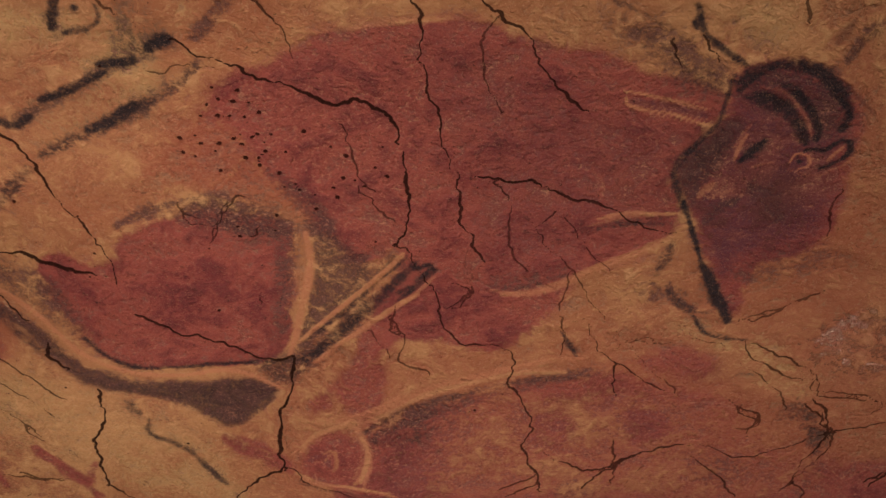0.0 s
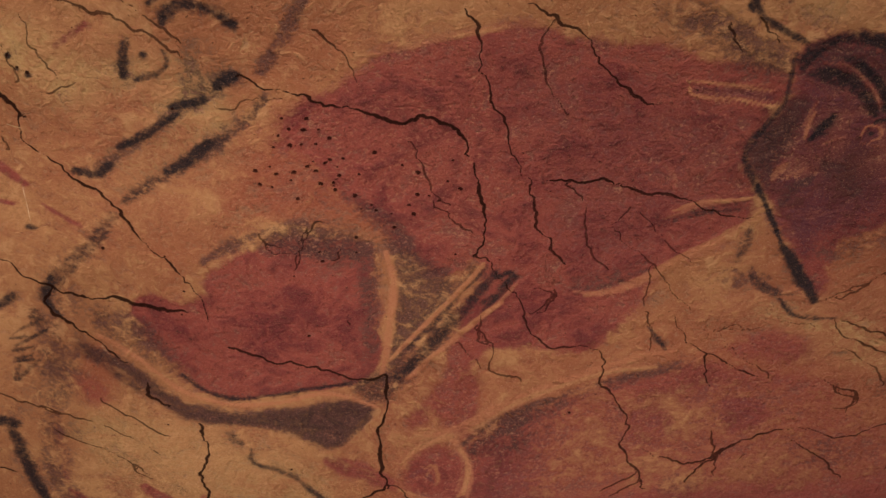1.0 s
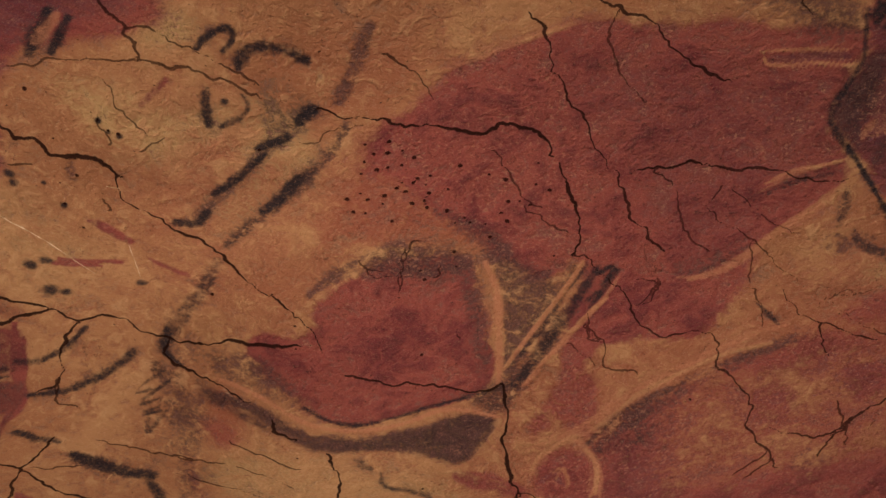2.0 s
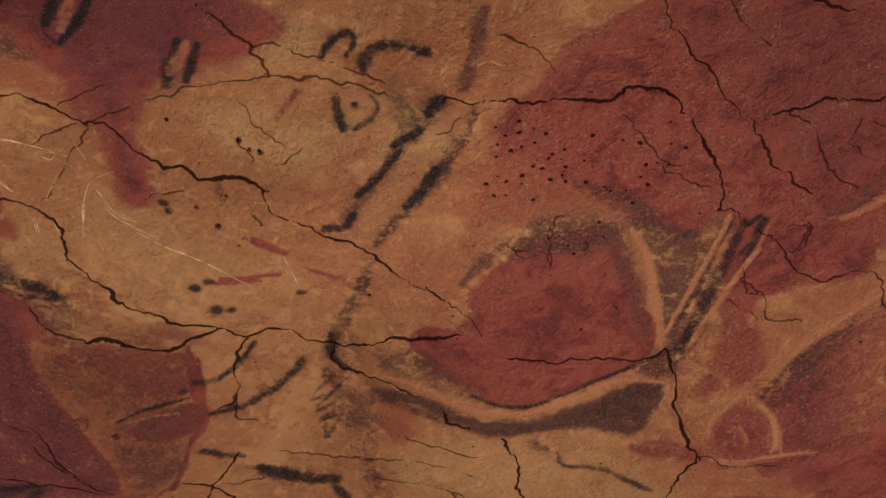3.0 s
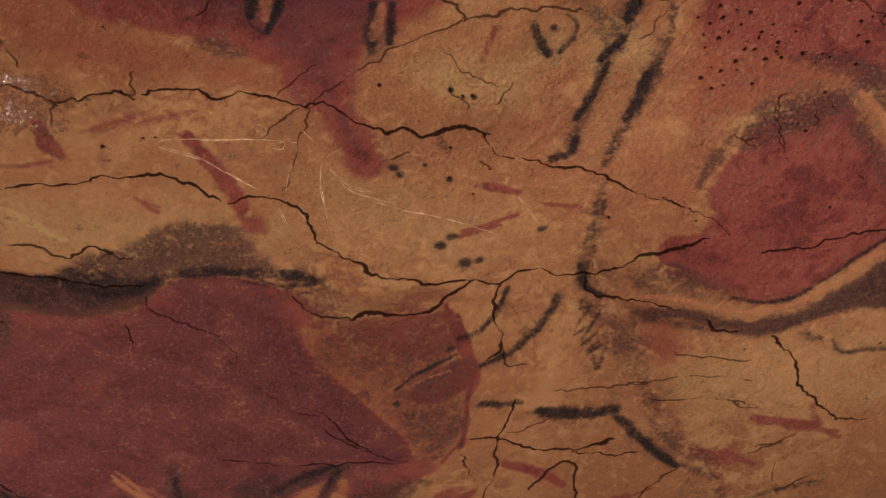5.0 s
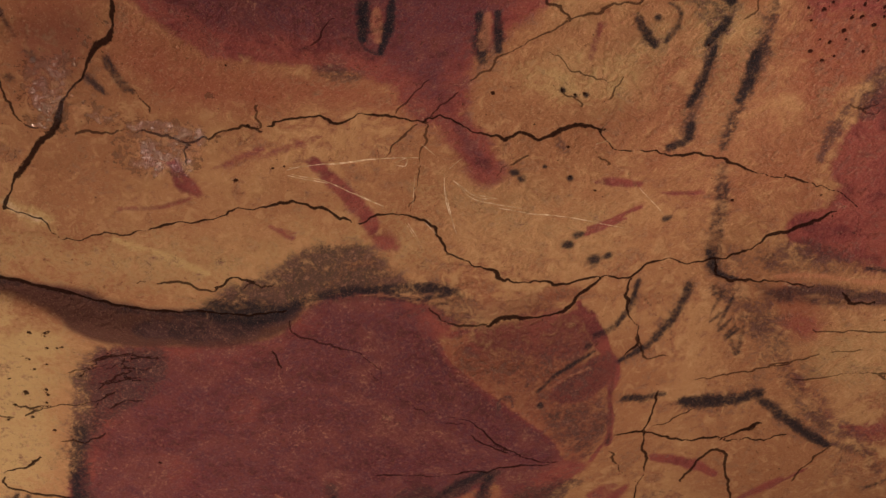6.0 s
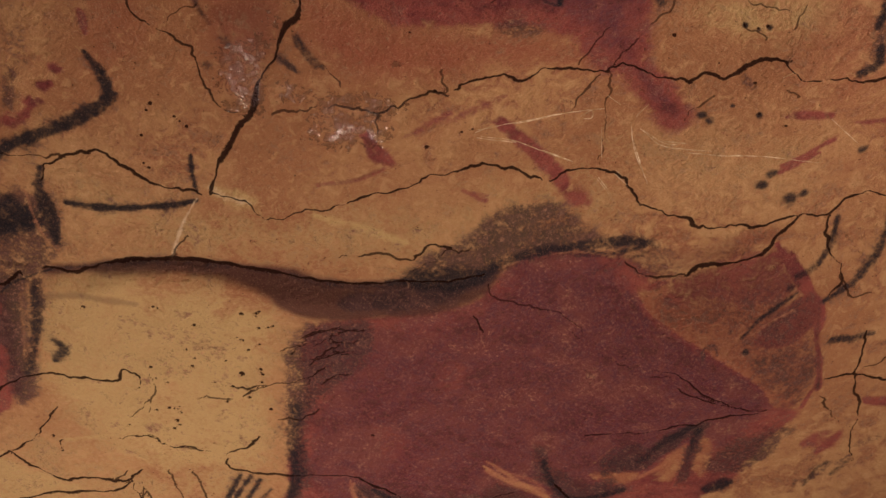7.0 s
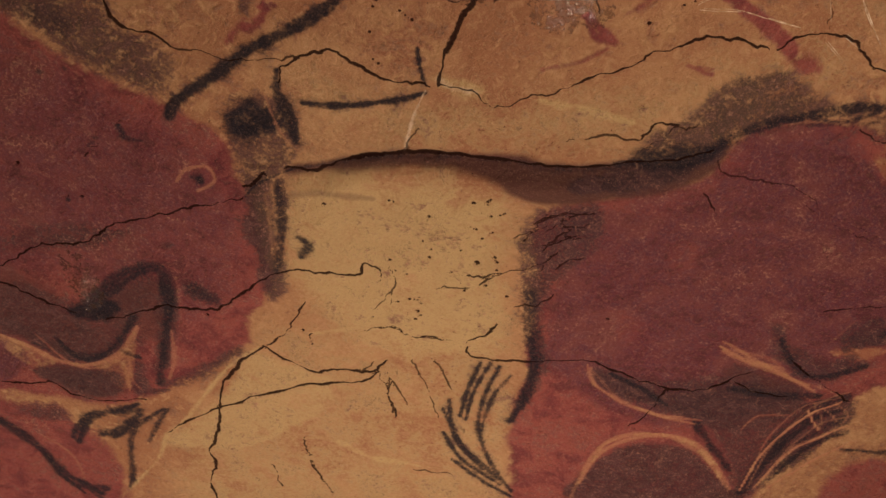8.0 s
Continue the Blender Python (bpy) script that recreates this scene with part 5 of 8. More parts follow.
bare_line([(-3.404, -0.002), (-3.463, 0.103), (-3.553, 0.157)], 0.0183, 0.55)
patch("pale", [(-2.602, 1.693), (-2.551, 1.722), (-2.539, 1.785)], 0.008, 0.6)

begin(None, "")
patch("pale", [(-2.082, 0.307), (-1.935, 0.493), (-1.892, 0.745), (-2.103, 0.840), (-2.365, 0.943), (-2.543, 0.743), (-2.483, 0.521), (-2.360, 0.382)], 0.064, 0.85)
patch("pale", [(-1.790, 0.180), (-1.697, 0.521), (-1.503, 0.806), (-1.277, 1.050), (-1.307, 1.201), (-1.574, 0.979), (-1.775, 0.688), (-1.960, 0.369), (-1.906, 0.245)], 0.078, 0.45)
patch("pale", [(-2.552, 0.411), (-2.312, 0.949), (-2.963, 1.265), (-3.496, 0.494), (-2.905, 0.433)], 0.098, 0.45)
patch("pale", [(-2.704, 0.400), (-2.687, 0.518), (-2.708, 0.651), (-2.878, 0.650), (-3.020, 0.568), (-3.149, 0.476), (-3.242, 0.327), (-3.072, 0.354), (-2.899, 0.399)], 0.018, 0.7)
patch("pale", [(-1.675, 0.482), (-1.657, 0.540), (-1.668, 0.609), (-1.689, 0.545)], 0.009, 0.6)
patch("pale", [(-3.122, 0.368), (-3.023, 0.702), (-2.880, 0.916), (-2.900, 1.164), (-3.157, 1.285), (-3.668, 0.562)], 0.065, 0.5)
patch("pale", [(-0.984, 1.933), (-0.759, 1.958), (-0.477, 2.191), (-0.445, 2.444), (-0.893, 2.230)], 0.049, 0.35)
patch("pale", [(-1.159, 1.068), (-1.003, 1.254), (-0.938, 1.381), (-1.057, 1.480), (-1.168, 1.336)], 0.051, 0.3)
patch("pale", [(-0.637, 1.224), (-0.506, 1.248), (-0.551, 1.347), (-0.699, 1.413), (-0.708, 1.297)], 0.043, 0.3)
patch("wet", [(0.624, 1.860), (0.656, 1.805), (0.800, 1.749), (0.842, 1.928), (0.727, 1.947)], 0.016, 0.70)
patch("wet", [(-1.424, 0.357), (-1.323, 0.428), (-1.421, 0.483), (-1.490, 0.414)], 0.017, 0.65)
patch("wet", [(-1.387, 0.547), (-1.299, 0.627), (-1.314, 0.674), (-1.446, 0.668), (-1.468, 0.594)], 0.015, 0.8)
patch("wet", [(-1.256, 0.380), (-1.185, 0.396), (-1.212, 0.434), (-1.327, 0.442)], 0.014, 0.6)
patch("wet", [(-2.610, -0.140), (-2.584, -0.061), (-2.699, 0.038), (-2.806, 0.004), (-2.730, -0.072)], 0.018, 0.8)
stroke("scratch", [(-1.713, 0.467), (-1.794, 0.473), (-1.882, 0.493)], 0.0079, 0.7)
stroke("scratch", [(-1.675, 0.479), (-1.677, 0.515), (-1.667, 0.560)], 0.0333, 0.6)
stroke("scratch", [(-1.888, 0.493), (-1.838, 0.485)], 0.0070, 0.5)
scratch([(-1.272, 0.841), (-1.239, 0.860)], 0.0022)
scratch([(-1.281, 0.850), (-1.252, 0.922)], 0.0022)
scratch([(-1.217, 0.892), (-1.175, 0.937), (-1.138, 0.974)], 0.0022)
scratch([(-1.140, 0.992), (-1.117, 1.002), (-1.132, 1.012), (-1.142, 0.999)], 0.0022)
scratch([(-1.102, 1.108), (-1.106, 1.166), (-1.060, 1.245)], 0.0022)
scratch([(-1.098, 1.155), (-1.076, 1.196)], 0.0022)
scratch([(-1.126, 1.103), (-1.200, 1.199)], 0.0022)
scratch([(-1.239, 1.107), (-1.263, 1.159)], 0.0022)
scratch([(-1.207, 1.127), (-1.213, 1.148)], 0.0022)
scratch([(-1.243, 0.977), (-1.236, 1.043)], 0.0022)
scratch([(-1.084, 1.080), (-1.046, 1.080)], 0.0022)
scratch([(-1.072, 1.001), (-1.076, 1.038)], 0.0022)
scratch([(-1.057, 1.267), (-1.037, 1.302)], 0.0022)
scratch([(-0.850, 1.231), (-0.829, 1.239)], 0.0022)
stroke("pale", [(-1.619, 0.722), (-1.591, 0.783), (-1.596, 0.840)], 0.0182, 0.6)
stroke("pale", [(-2.938, 0.738), (-2.952, 0.844), (-2.922, 0.968)], 0.0246, 0.8)
stroke("pale", [(-3.157, 0.362), (-3.125, 0.502), (-2.895, 0.623)], 0.0290, 0.7)
stroke("pale", [(-2.554, 0.525), (-2.494, 0.601), (-2.450, 0.644)], 0.0175, 0.6)
fissure([(-0.318, 1.095), (-0.295, 1.121), (-0.281, 1.148), (-0.271, 1.181), (-0.265, 1.215)], 0.0042)
fissure([(-0.448, 1.159), (-0.417, 1.184), (-0.381, 1.203), (-0.344, 1.224), (-0.317, 1.250), (-0.278, 1.260), (-0.245, 1.293), (-0.210, 1.305), (-0.172, 1.299), (-0.142, 1.312), (-0.111, 1.348), (-0.107, 1.390)], 0.0062)
fissure([(-0.099, 1.408), (-0.097, 1.463), (-0.086, 1.512), (-0.097, 1.577), (-0.121, 1.628)], 0.0068)
fissure([(-0.121, 1.628), (-0.088, 1.643), (-0.074, 1.698), (-0.043, 1.754), (-0.033, 1.826), (-0.000, 1.871), (0.080, 1.880), (0.097, 1.906), (0.099, 1.936)], 0.0046)
fissure([(0.099, 1.936), (0.100, 1.991), (0.118, 2.025), (0.144, 2.094), (0.129, 2.163), (0.157, 2.263), (0.179, 2.336)], 0.0045)
fissure([(-0.083, 1.097), (-0.064, 1.145), (-0.072, 1.204), (-0.055, 1.272), (-0.042, 1.330), (-0.028, 1.400), (-0.013, 1.447)], 0.0055)
fissure([(-0.013, 1.447), (-0.003, 1.509), (0.002, 1.572), (0.028, 1.624), (0.041, 1.654)], 0.0049)
fissure([(0.020, 1.458), (0.073, 1.458), (0.135, 1.474)], 0.0057)
fissure([(0.135, 1.474), (0.185, 1.500), (0.254, 1.517), (0.306, 1.554), (0.376, 1.573)], 0.0048)
fissure([(0.058, 1.462), (0.079, 1.505)], 0.0038)
fissure([(0.099, 1.529), (0.141, 1.593), (0.196, 1.674), (0.255, 1.774), (0.316, 1.866), (0.403, 1.979), (0.430, 2.012)], 0.0026)
fissure([(0.196, 1.674), (0.182, 1.776)], 0.0026)
fissure([(0.125, 1.567), (0.162, 1.526)], 0.0024)
fissure([(0.014, 1.102), (0.058, 1.132), (0.103, 1.178), (0.127, 1.231), (0.162, 1.286), (0.205, 1.318)], 0.0053)
fissure([(0.049, 1.138), (0.029, 1.192), (0.037, 1.269), (0.064, 1.325)], 0.0027)
fissure([(-0.203, 1.345), (-0.183, 1.401), (-0.177, 1.463), (-0.149, 1.501)], 0.0028)
fissure([(-0.177, 1.482), (-0.169, 1.507), (-0.117, 1.571)], 0.0029)
fissure([(-0.882, 1.657), (-0.839, 1.662), (-0.775, 1.668), (-0.714, 1.688), (-0.642, 1.697)], 0.0068)
fissure([(-0.603, 1.785), (-0.547, 1.827), (-0.497, 1.849), (-0.448, 1.878), (-0.376, 1.919), (-0.321, 1.918)], 0.0053)
fissure([(-0.319, 1.918), (-0.328, 1.981), (-0.353, 2.062), (-0.363, 2.165), (-0.359, 2.218)], 0.0069)
fissure([(-0.704, 1.981), (-0.716, 2.081), (-0.752, 2.189), (-0.754, 2.294), (-0.756, 2.336)], 0.0082)
fissure([(-0.756, 2.336), (-0.701, 2.376)], 0.0050)
fissure([(-0.778, 1.855), (-0.783, 1.884), (-0.752, 1.919)], 0.0056)
fissure([(0.242, 1.812), (0.257, 1.866), (0.293, 1.914), (0.346, 1.954), (0.400, 1.996)], 0.0049)
fissure([(0.293, 1.914), (0.307, 2.014)], 0.0055)
fissure([(0.537, 1.849), (0.556, 1.901), (0.617, 1.941), (0.665, 1.965)], 0.0038)
fissure([(0.263, 2.330), (0.317, 2.251), (0.405, 2.193), (0.495, 2.172), (0.582, 2.212), (0.670, 2.178)], 0.0047)
fissure([(0.670, 2.178), (0.753, 2.129), (0.856, 2.091)], 0.0045)
fissure([(0.171, 2.186), (0.234, 2.248), (0.282, 2.260), (0.338, 2.231), (0.393, 2.193)], 0.0047)
fissure([(0.698, 2.024), (0.727, 2.058), (0.747, 2.130), (0.713, 2.224), (0.702, 2.293)], 0.0046)
fissure([(0.704, 1.998), (0.761, 2.005), (0.833, 2.030), (0.818, 2.065)], 0.0033)
fissure([(0.546, 2.045), (0.594, 2.070), (0.582, 2.133)], 0.0034)
fissure([(0.477, 2.210), (0.546, 2.287), (0.591, 2.346)], 0.0036)
fissure([(0.319, 1.172), (0.337, 1.214), (0.347, 1.225)], 0.0044)
fissure([(0.365, 1.161), (0.392, 1.197), (0.399, 1.218)], 0.0043)
fissure([(0.511, 1.093), (0.522, 1.138)], 0.0034)
fissure([(0.314, 2.156), (0.328, 2.251), (0.324, 2.330)], 0.0035)
fissure([(-0.450, 1.629), (-0.427, 1.561), (-0.403, 1.520)], 0.0029)
fissure([(-0.489, 1.516), (-0.479, 1.546), (-0.438, 1.567)], 0.0029)
fissure([(0.638, 1.464), (0.632, 1.529), (0.638, 1.582)], 0.0029)
fissure([(-1.204, 0.752), (-1.161, 0.774), (-1.129, 0.807), (-1.119, 0.842), (-1.079, 0.860), (-1.059, 0.893), (-1.040, 0.927), (-1.026, 0.970)], 0.0066)
fissure([(-1.026, 0.970), (-0.995, 0.992), (-0.980, 1.051), (-0.964, 1.096), (-0.932, 1.119), (-0.912, 1.161), (-0.848, 1.174), (-0.822, 1.216)], 0.0081)
fissure([(-0.822, 1.216), (-0.832, 1.240), (-0.824, 1.284), (-0.790, 1.324), (-0.778, 1.364), (-0.744, 1.387), (-0.723, 1.433), (-0.708, 1.514)], 0.0061)
fissure([(-0.708, 1.514), (-0.678, 1.569), (-0.653, 1.612), (-0.628, 1.668), (-0.626, 1.707), (-0.632, 1.722)], 0.0062)
fissure([(-1.039, 0.962), (-1.087, 0.967), (-1.141, 0.970)], 0.0039)
fissure([(-1.028, 0.972), (-1.081, 1.012), (-1.142, 1.047), (-1.218, 1.096)], 0.0030)
fissure([(-1.298, 1.033), (-1.263, 1.053), (-1.224, 1.100), (-1.216, 1.146), (-1.229, 1.188), (-1.252, 1.225)], 0.0082)
fissure([(-1.252, 1.225), (-1.236, 1.283), (-1.220, 1.325), (-1.227, 1.353), (-1.187, 1.399), (-1.143, 1.452), (-1.091, 1.492)], 0.0088)
fissure([(-1.091, 1.492), (-1.062, 1.549), (-0.996, 1.569), (-0.955, 1.631), (-0.916, 1.644), (-0.855, 1.663)], 0.0079)
fissure([(-1.093, 1.494), (-1.158, 1.493), (-1.195, 1.498), (-1.253, 1.455), (-1.304, 1.411), (-1.336, 1.408)], 0.0100)
fissure([(-1.065, 1.553), (-1.120, 1.600), (-1.142, 1.656), (-1.168, 1.670), (-1.198, 1.669)], 0.0058)
fissure([(-0.712, 0.833), (-0.708, 0.879), (-0.692, 0.926), (-0.695, 0.955), (-0.687, 0.983), (-0.697, 1.016)], 0.0045)
fissure([(-0.697, 1.016), (-0.627, 1.045), (-0.581, 1.075), (-0.530, 1.117)], 0.0037)
fissure([(-0.693, 0.952), (-0.659, 0.957), (-0.627, 0.992), (-0.578, 1.036), (-0.523, 1.095)], 0.0037)
fissure([(-0.922, 1.647), (-0.937, 1.672), (-0.921, 1.709), (-0.894, 1.729), (-0.841, 1.774), (-0.809, 1.809)], 0.0070)
fissure([(-0.362, 2.205), (-0.424, 2.278), (-0.481, 2.349), (-0.516, 2.444)], 0.0059)
fissure([(-0.362, 2.205), (-0.331, 2.217), (-0.314, 2.256), (-0.194, 2.303)], 0.0045)
fissure([(-0.766, 1.035), (-0.765, 1.102), (-0.741, 1.153)], 0.0029)
fissure([(-0.769, 1.179), (-0.712, 1.162)], 0.0029)
fissure([(-1.385, 1.290), (-1.388, 1.338), (-1.358, 1.391), (-1.331, 1.411)], 0.0045)
fissure([(-1.051, 2.000), (-0.941, 2.053), (-0.886, 2.105), (-0.859, 2.161)], 0.0037)
fissure([(-1.137, 0.385), (-1.217, 0.428), (-1.262, 0.428), (-1.330, 0.438), (-1.389, 0.442)], 0.0121)
fissure([(-1.389, 0.442), (-1.469, 0.462), (-1.520, 0.460), (-1.584, 0.464), (-1.687, 0.484)], 0.0128)
fissure([(-1.340, 0.125), (-1.391, 0.186), (-1.399, 0.233), (-1.400, 0.299), (-1.428, 0.331), (-1.468, 0.380), (-1.484, 0.411), (-1.481, 0.457)], 0.0051)
fissure([(-1.382, 0.235), (-1.337, 0.257), (-1.309, 0.275)], 0.0030)
fissure([(-1.685, 0.487), (-1.669, 0.547), (-1.681, 0.591), (-1.671, 0.623), (-1.614, 0.667), (-1.555, 0.722)], 0.0056)
fissure([(-1.555, 0.722), (-1.471, 0.786), (-1.391, 0.838), (-1.331, 0.903), (-1.309, 0.968), (-1.302, 1.025)], 0.0066)
fissure([(-1.446, 0.497), (-1.418, 0.529), (-1.379, 0.554)], 0.0042)
fissure([(-1.379, 0.554), (-1.351, 0.598), (-1.329, 0.658), (-1.283, 0.691), (-1.234, 0.721), (-1.223, 0.749)], 0.0052)
fissure([(-1.329, 0.658), (-1.377, 0.691)], 0.0042)
fissure([(-1.174, 0.706), (-1.222, 0.741)], 0.0031)
fissure([(-1.294, 0.522), (-1.318, 0.573)], 0.0041)
fissure([(-1.707, 0.755), (-1.662, 0.814), (-1.618, 0.881), (-1.600, 0.911)], 0.0046)
fissure([(-1.600, 0.911), (-1.554, 0.914), (-1.541, 0.954)], 0.0057)
fissure([(-1.664, 1.095), (-1.701, 1.144)], 0.0048)
fissure([(-1.565, 1.069), (-1.591, 1.102), (-1.583, 1.170), (-1.568, 1.247), (-1.579, 1.332), (-1.585, 1.415), (-1.570, 1.481), (-1.536, 1.531)], 0.0027)
fissure([(-1.536, 1.531), (-1.544, 1.635), (-1.536, 1.694), (-1.504, 1.768)], 0.0049)
fissure([(-1.836, 1.517), (-1.756, 1.602), (-1.666, 1.660), (-1.570, 1.709), (-1.501, 1.765)], 0.0051)
fissure([(-1.387, 1.814), (-1.343, 1.879), (-1.320, 1.965), (-1.265, 2.035), (-1.229, 2.087), (-1.148, 2.138)], 0.0064)
fissure([(-1.261, 2.049), (-1.208, 2.064), (-1.165, 2.070)], 0.0111)
fissure([(-1.235, 1.814), (-1.311, 1.865), (-1.337, 1.872)], 0.0069)
fissure([(-1.343, 1.879), (-1.417, 1.963), (-1.484, 2.003), (-1.560, 2.080)], 0.0054)
fissure([(-1.425, 1.851), (-1.459, 1.923), (-1.484, 2.003)], 0.0041)
fissure([(-1.411, 2.077), (-1.356, 2.058), (-1.293, 2.065), (-1.290, 2.098), (-1.353, 2.184), (-1.398, 2.253)], 0.0052)
fissure([(-1.331, 1.885), (-1.282, 1.907), (-1.230, 1.926)], 0.0040)
fissure([(-2.180, 0.808), (-2.105, 0.839)], 0.0050)
fissure([(-1.924, 0.904), (-1.909, 0.938)], 0.0049)
fissure([(-0.991, 0.689), (-0.918, 0.684)], 0.0029)
fissure([(-1.013, 0.969), (-0.963, 0.967), (-0.927, 0.971)], 0.0031)
fissure([(-1.041, 0.912), (-0.934, 0.903)], 0.0031)
fissure([(-0.898, 0.966), (-0.818, 0.975), (-0.744, 1.002), (-0.700, 1.014)], 0.0030)
fissure([(-1.804, -0.213), (-1.869, -0.162), (-1.871, -0.114), (-1.860, -0.074), (-1.877, -0.039)], 0.0096)
fissure([(-1.877, -0.039), (-1.852, 0.027), (-1.834, 0.096), (-1.792, 0.168), (-1.769, 0.197)], 0.0048)
fissure([(-1.769, 0.197), (-1.719, 0.254), (-1.720, 0.304), (-1.732, 0.371), (-1.713, 0.426), (-1.700, 0.471)], 0.0071)
fissure([(-1.769, 0.197), (-1.814, 0.182), (-1.852, 0.189)], 0.0072)
fissure([(-2.741, -0.243), (-2.633, -0.178), (-2.545, -0.070), (-2.447, -0.023)], 0.0088)
fissure([(-2.447, -0.023), (-2.334, 0.086), (-2.265, 0.149), (-2.200, 0.224)], 0.0055)
fissure([(-2.805, -0.232), (-2.808, -0.158), (-2.811, -0.084), (-2.811, -0.025)], 0.0062)
fissure([(-2.786, 0.044), (-2.730, 0.105), (-2.651, 0.173), (-2.622, 0.239), (-2.569, 0.297), (-2.483, 0.329), (-2.402, 0.361)], 0.0074)
fissure([(-2.402, 0.361), (-2.349, 0.429), (-2.313, 0.502), (-2.293, 0.546), (-2.247, 0.542), (-2.252, 0.577), (-2.294, 0.600)], 0.0069)
fissure([(-3.216, -0.159), (-3.183, -0.086), (-3.135, -0.032), (-3.149, 0.034), (-3.129, 0.110), (-3.062, 0.221)], 0.0083)
fissure([(-2.457, 0.467), (-2.569, 0.462), (-2.667, 0.434)], 0.0059)
fissure([(-2.667, 0.434), (-2.760, 0.403), (-2.880, 0.385), (-2.980, 0.405), (-3.106, 0.438), (-3.185, 0.436), (-3.240, 0.473), (-3.328, 0.488), (-3.431, 0.536)], 0.0098)
fissure([(-2.667, 0.426), (-2.681, 0.485), (-2.695, 0.568), (-2.646, 0.644), (-2.616, 0.710), (-2.555, 0.725)], 0.0075)
fissure([(-3.172, 0.316), (-3.051, 0.364), (-2.899, 0.463), (-2.785, 0.552), (-2.708, 0.651), (-2.656, 0.711), (-2.608, 0.723)], 0.0094)
fissure([(-2.608, 0.723), (-2.682, 0.777), (-2.758, 0.832)], 0.0060)
fissure([(-2.454, 0.646), (-2.433, 0.698), (-2.440, 0.746), (-2.396, 0.835)], 0.0057)
fissure([(-2.383, 0.867), (-2.349, 0.890), (-2.280, 0.903)], 0.0084)
fissure([(-2.387, 0.869), (-2.424, 0.909), (-2.347, 1.051), (-2.283, 1.151)], 0.0056)
fissure([(-2.283, 1.151), (-2.285, 1.246), (-2.280, 1.355), (-2.221, 1.447), (-2.147, 1.481), (-2.108, 1.503)], 0.0068)
fissure([(-2.273, 1.366), (-2.373, 1.377), (-2.454, 1.358)], 0.0056)
fissure([(-2.165, 1.492), (-2.165, 1.573), (-2.138, 1.635)], 0.0054)
fissure([(-2.015, 1.551), (-2.047, 1.637), (-2.074, 1.753)], 0.0065)
fissure([(-2.557, 0.521), (-2.595, 0.532)], 0.0073)
fissure([(-2.967, 0.649), (-3.078, 0.714), (-3.188, 0.815)], 0.0066)
fissure([(-1.896, 0.496), (-1.846, 0.488), (-1.815, 0.495)], 0.0037)
fissure([(-2.167, 0.214), (-2.137, 0.231), (-2.107, 0.248)], 0.0066)
pits([(-2.119, 0.395), (-2.027, 0.517), (-2.210, 0.592), (-2.233, 0.644), (-2.300, 0.702), (-2.314, 0.716), (-2.088, 0.811), (-2.164, 0.774), (-1.903, 0.709), (-2.029, 0.614), (-2.416, -0.140), (-2.398, -0.110), (-2.371, -0.269), (-2.435, 0.714)], 0.0044)
pits([(-1.268, 0.832), (-1.285, 0.819), (-0.896, 1.018), (-2.075, 0.794), (-2.112, 0.821), (-2.307, 0.704), (-2.220, 0.787), (-2.338, 0.664), (-1.930, 0.755), (-1.923, 0.710), (-1.564, 0.359), (-1.559, 0.345), (-1.700, 0.356), (-1.694, 0.342)], 0.0037)
fissure([(0.290, 1.882), (0.314, 1.853), (0.400, 1.856)], 0.0027)
fissure([(0.431, 1.848), (0.518, 1.865)], 0.0027)
fissure([(0.549, 1.858), (0.633, 1.911), (0.683, 1.943), (0.704, 1.998)], 0.0038)
fissure([(0.082, 2.319), (0.164, 2.273)], 0.0036)
fissure([(0.865, 2.302), (0.893, 2.254)], 0.0047)
fissure([(0.183, 1.791), (0.197, 1.851), (0.190, 1.914)], 0.0032)
fissure([(-0.033, 1.775), (0.014, 1.737), (0.019, 1.715)], 0.0026)
fissure([(-0.133, 1.802), (-0.107, 1.857), (-0.114, 1.914), (-0.060, 1.955)], 0.0032)
fissure([(-0.177, 1.847), (-0.136, 1.915)], 0.0027)
fissure([(-0.496, 1.215), (-0.466, 1.220), (-0.429, 1.203), (-0.387, 1.213)], 0.0022)
fissure([(-0.981, 2.303), (-0.909, 2.311), (-0.826, 2.318)], 0.0031)
fissure([(-0.331, 1.758), (-0.339, 1.787)], 0.0026)
fissure([(-0.367, 1.749), (-0.372, 1.779)], 0.0031)
fissure([(0.536, 1.910), (0.615, 1.991), (0.649, 2.060)], 0.0027)
fissure([(0.267, 1.672), (0.222, 1.617), (0.178, 1.539)], 0.0025)
fissure([(0.084, 1.517), (0.082, 1.595), (0.115, 1.676)], 0.0025)
fissure([(-2.552, 0.810), (-2.620, 0.871), (-2.695, 0.928)], 0.0045)
fissure([(-2.613, 0.757), (-2.697, 0.839)], 0.0045)
fissure([(-2.244, 0.737), (-2.203, 0.792)], 0.0041)
fissure([(-2.164, 0.774), (-2.099, 0.845), (-2.048, 0.893), (-1.999, 0.904)], 0.0052)
fissure([(-2.208, 0.906), (-2.167, 0.953), (-2.112, 0.969)], 0.0040)
fissure([(-3.147, 0.611), (-3.234, 0.674)], 0.0051)
fissure([(-2.943, 0.960), (-2.905, 1.063)], 0.0048)
fissure([(-2.574, 0.694), (-2.632, 0.685)], 0.0044)
fissure([(-2.228, 0.599), (-2.274, 0.632), (-2.355, 0.651)], 0.0041)
fissure([(-0.888, 1.904), (-0.817, 1.970), (-0.776, 2.018)], 0.0035)
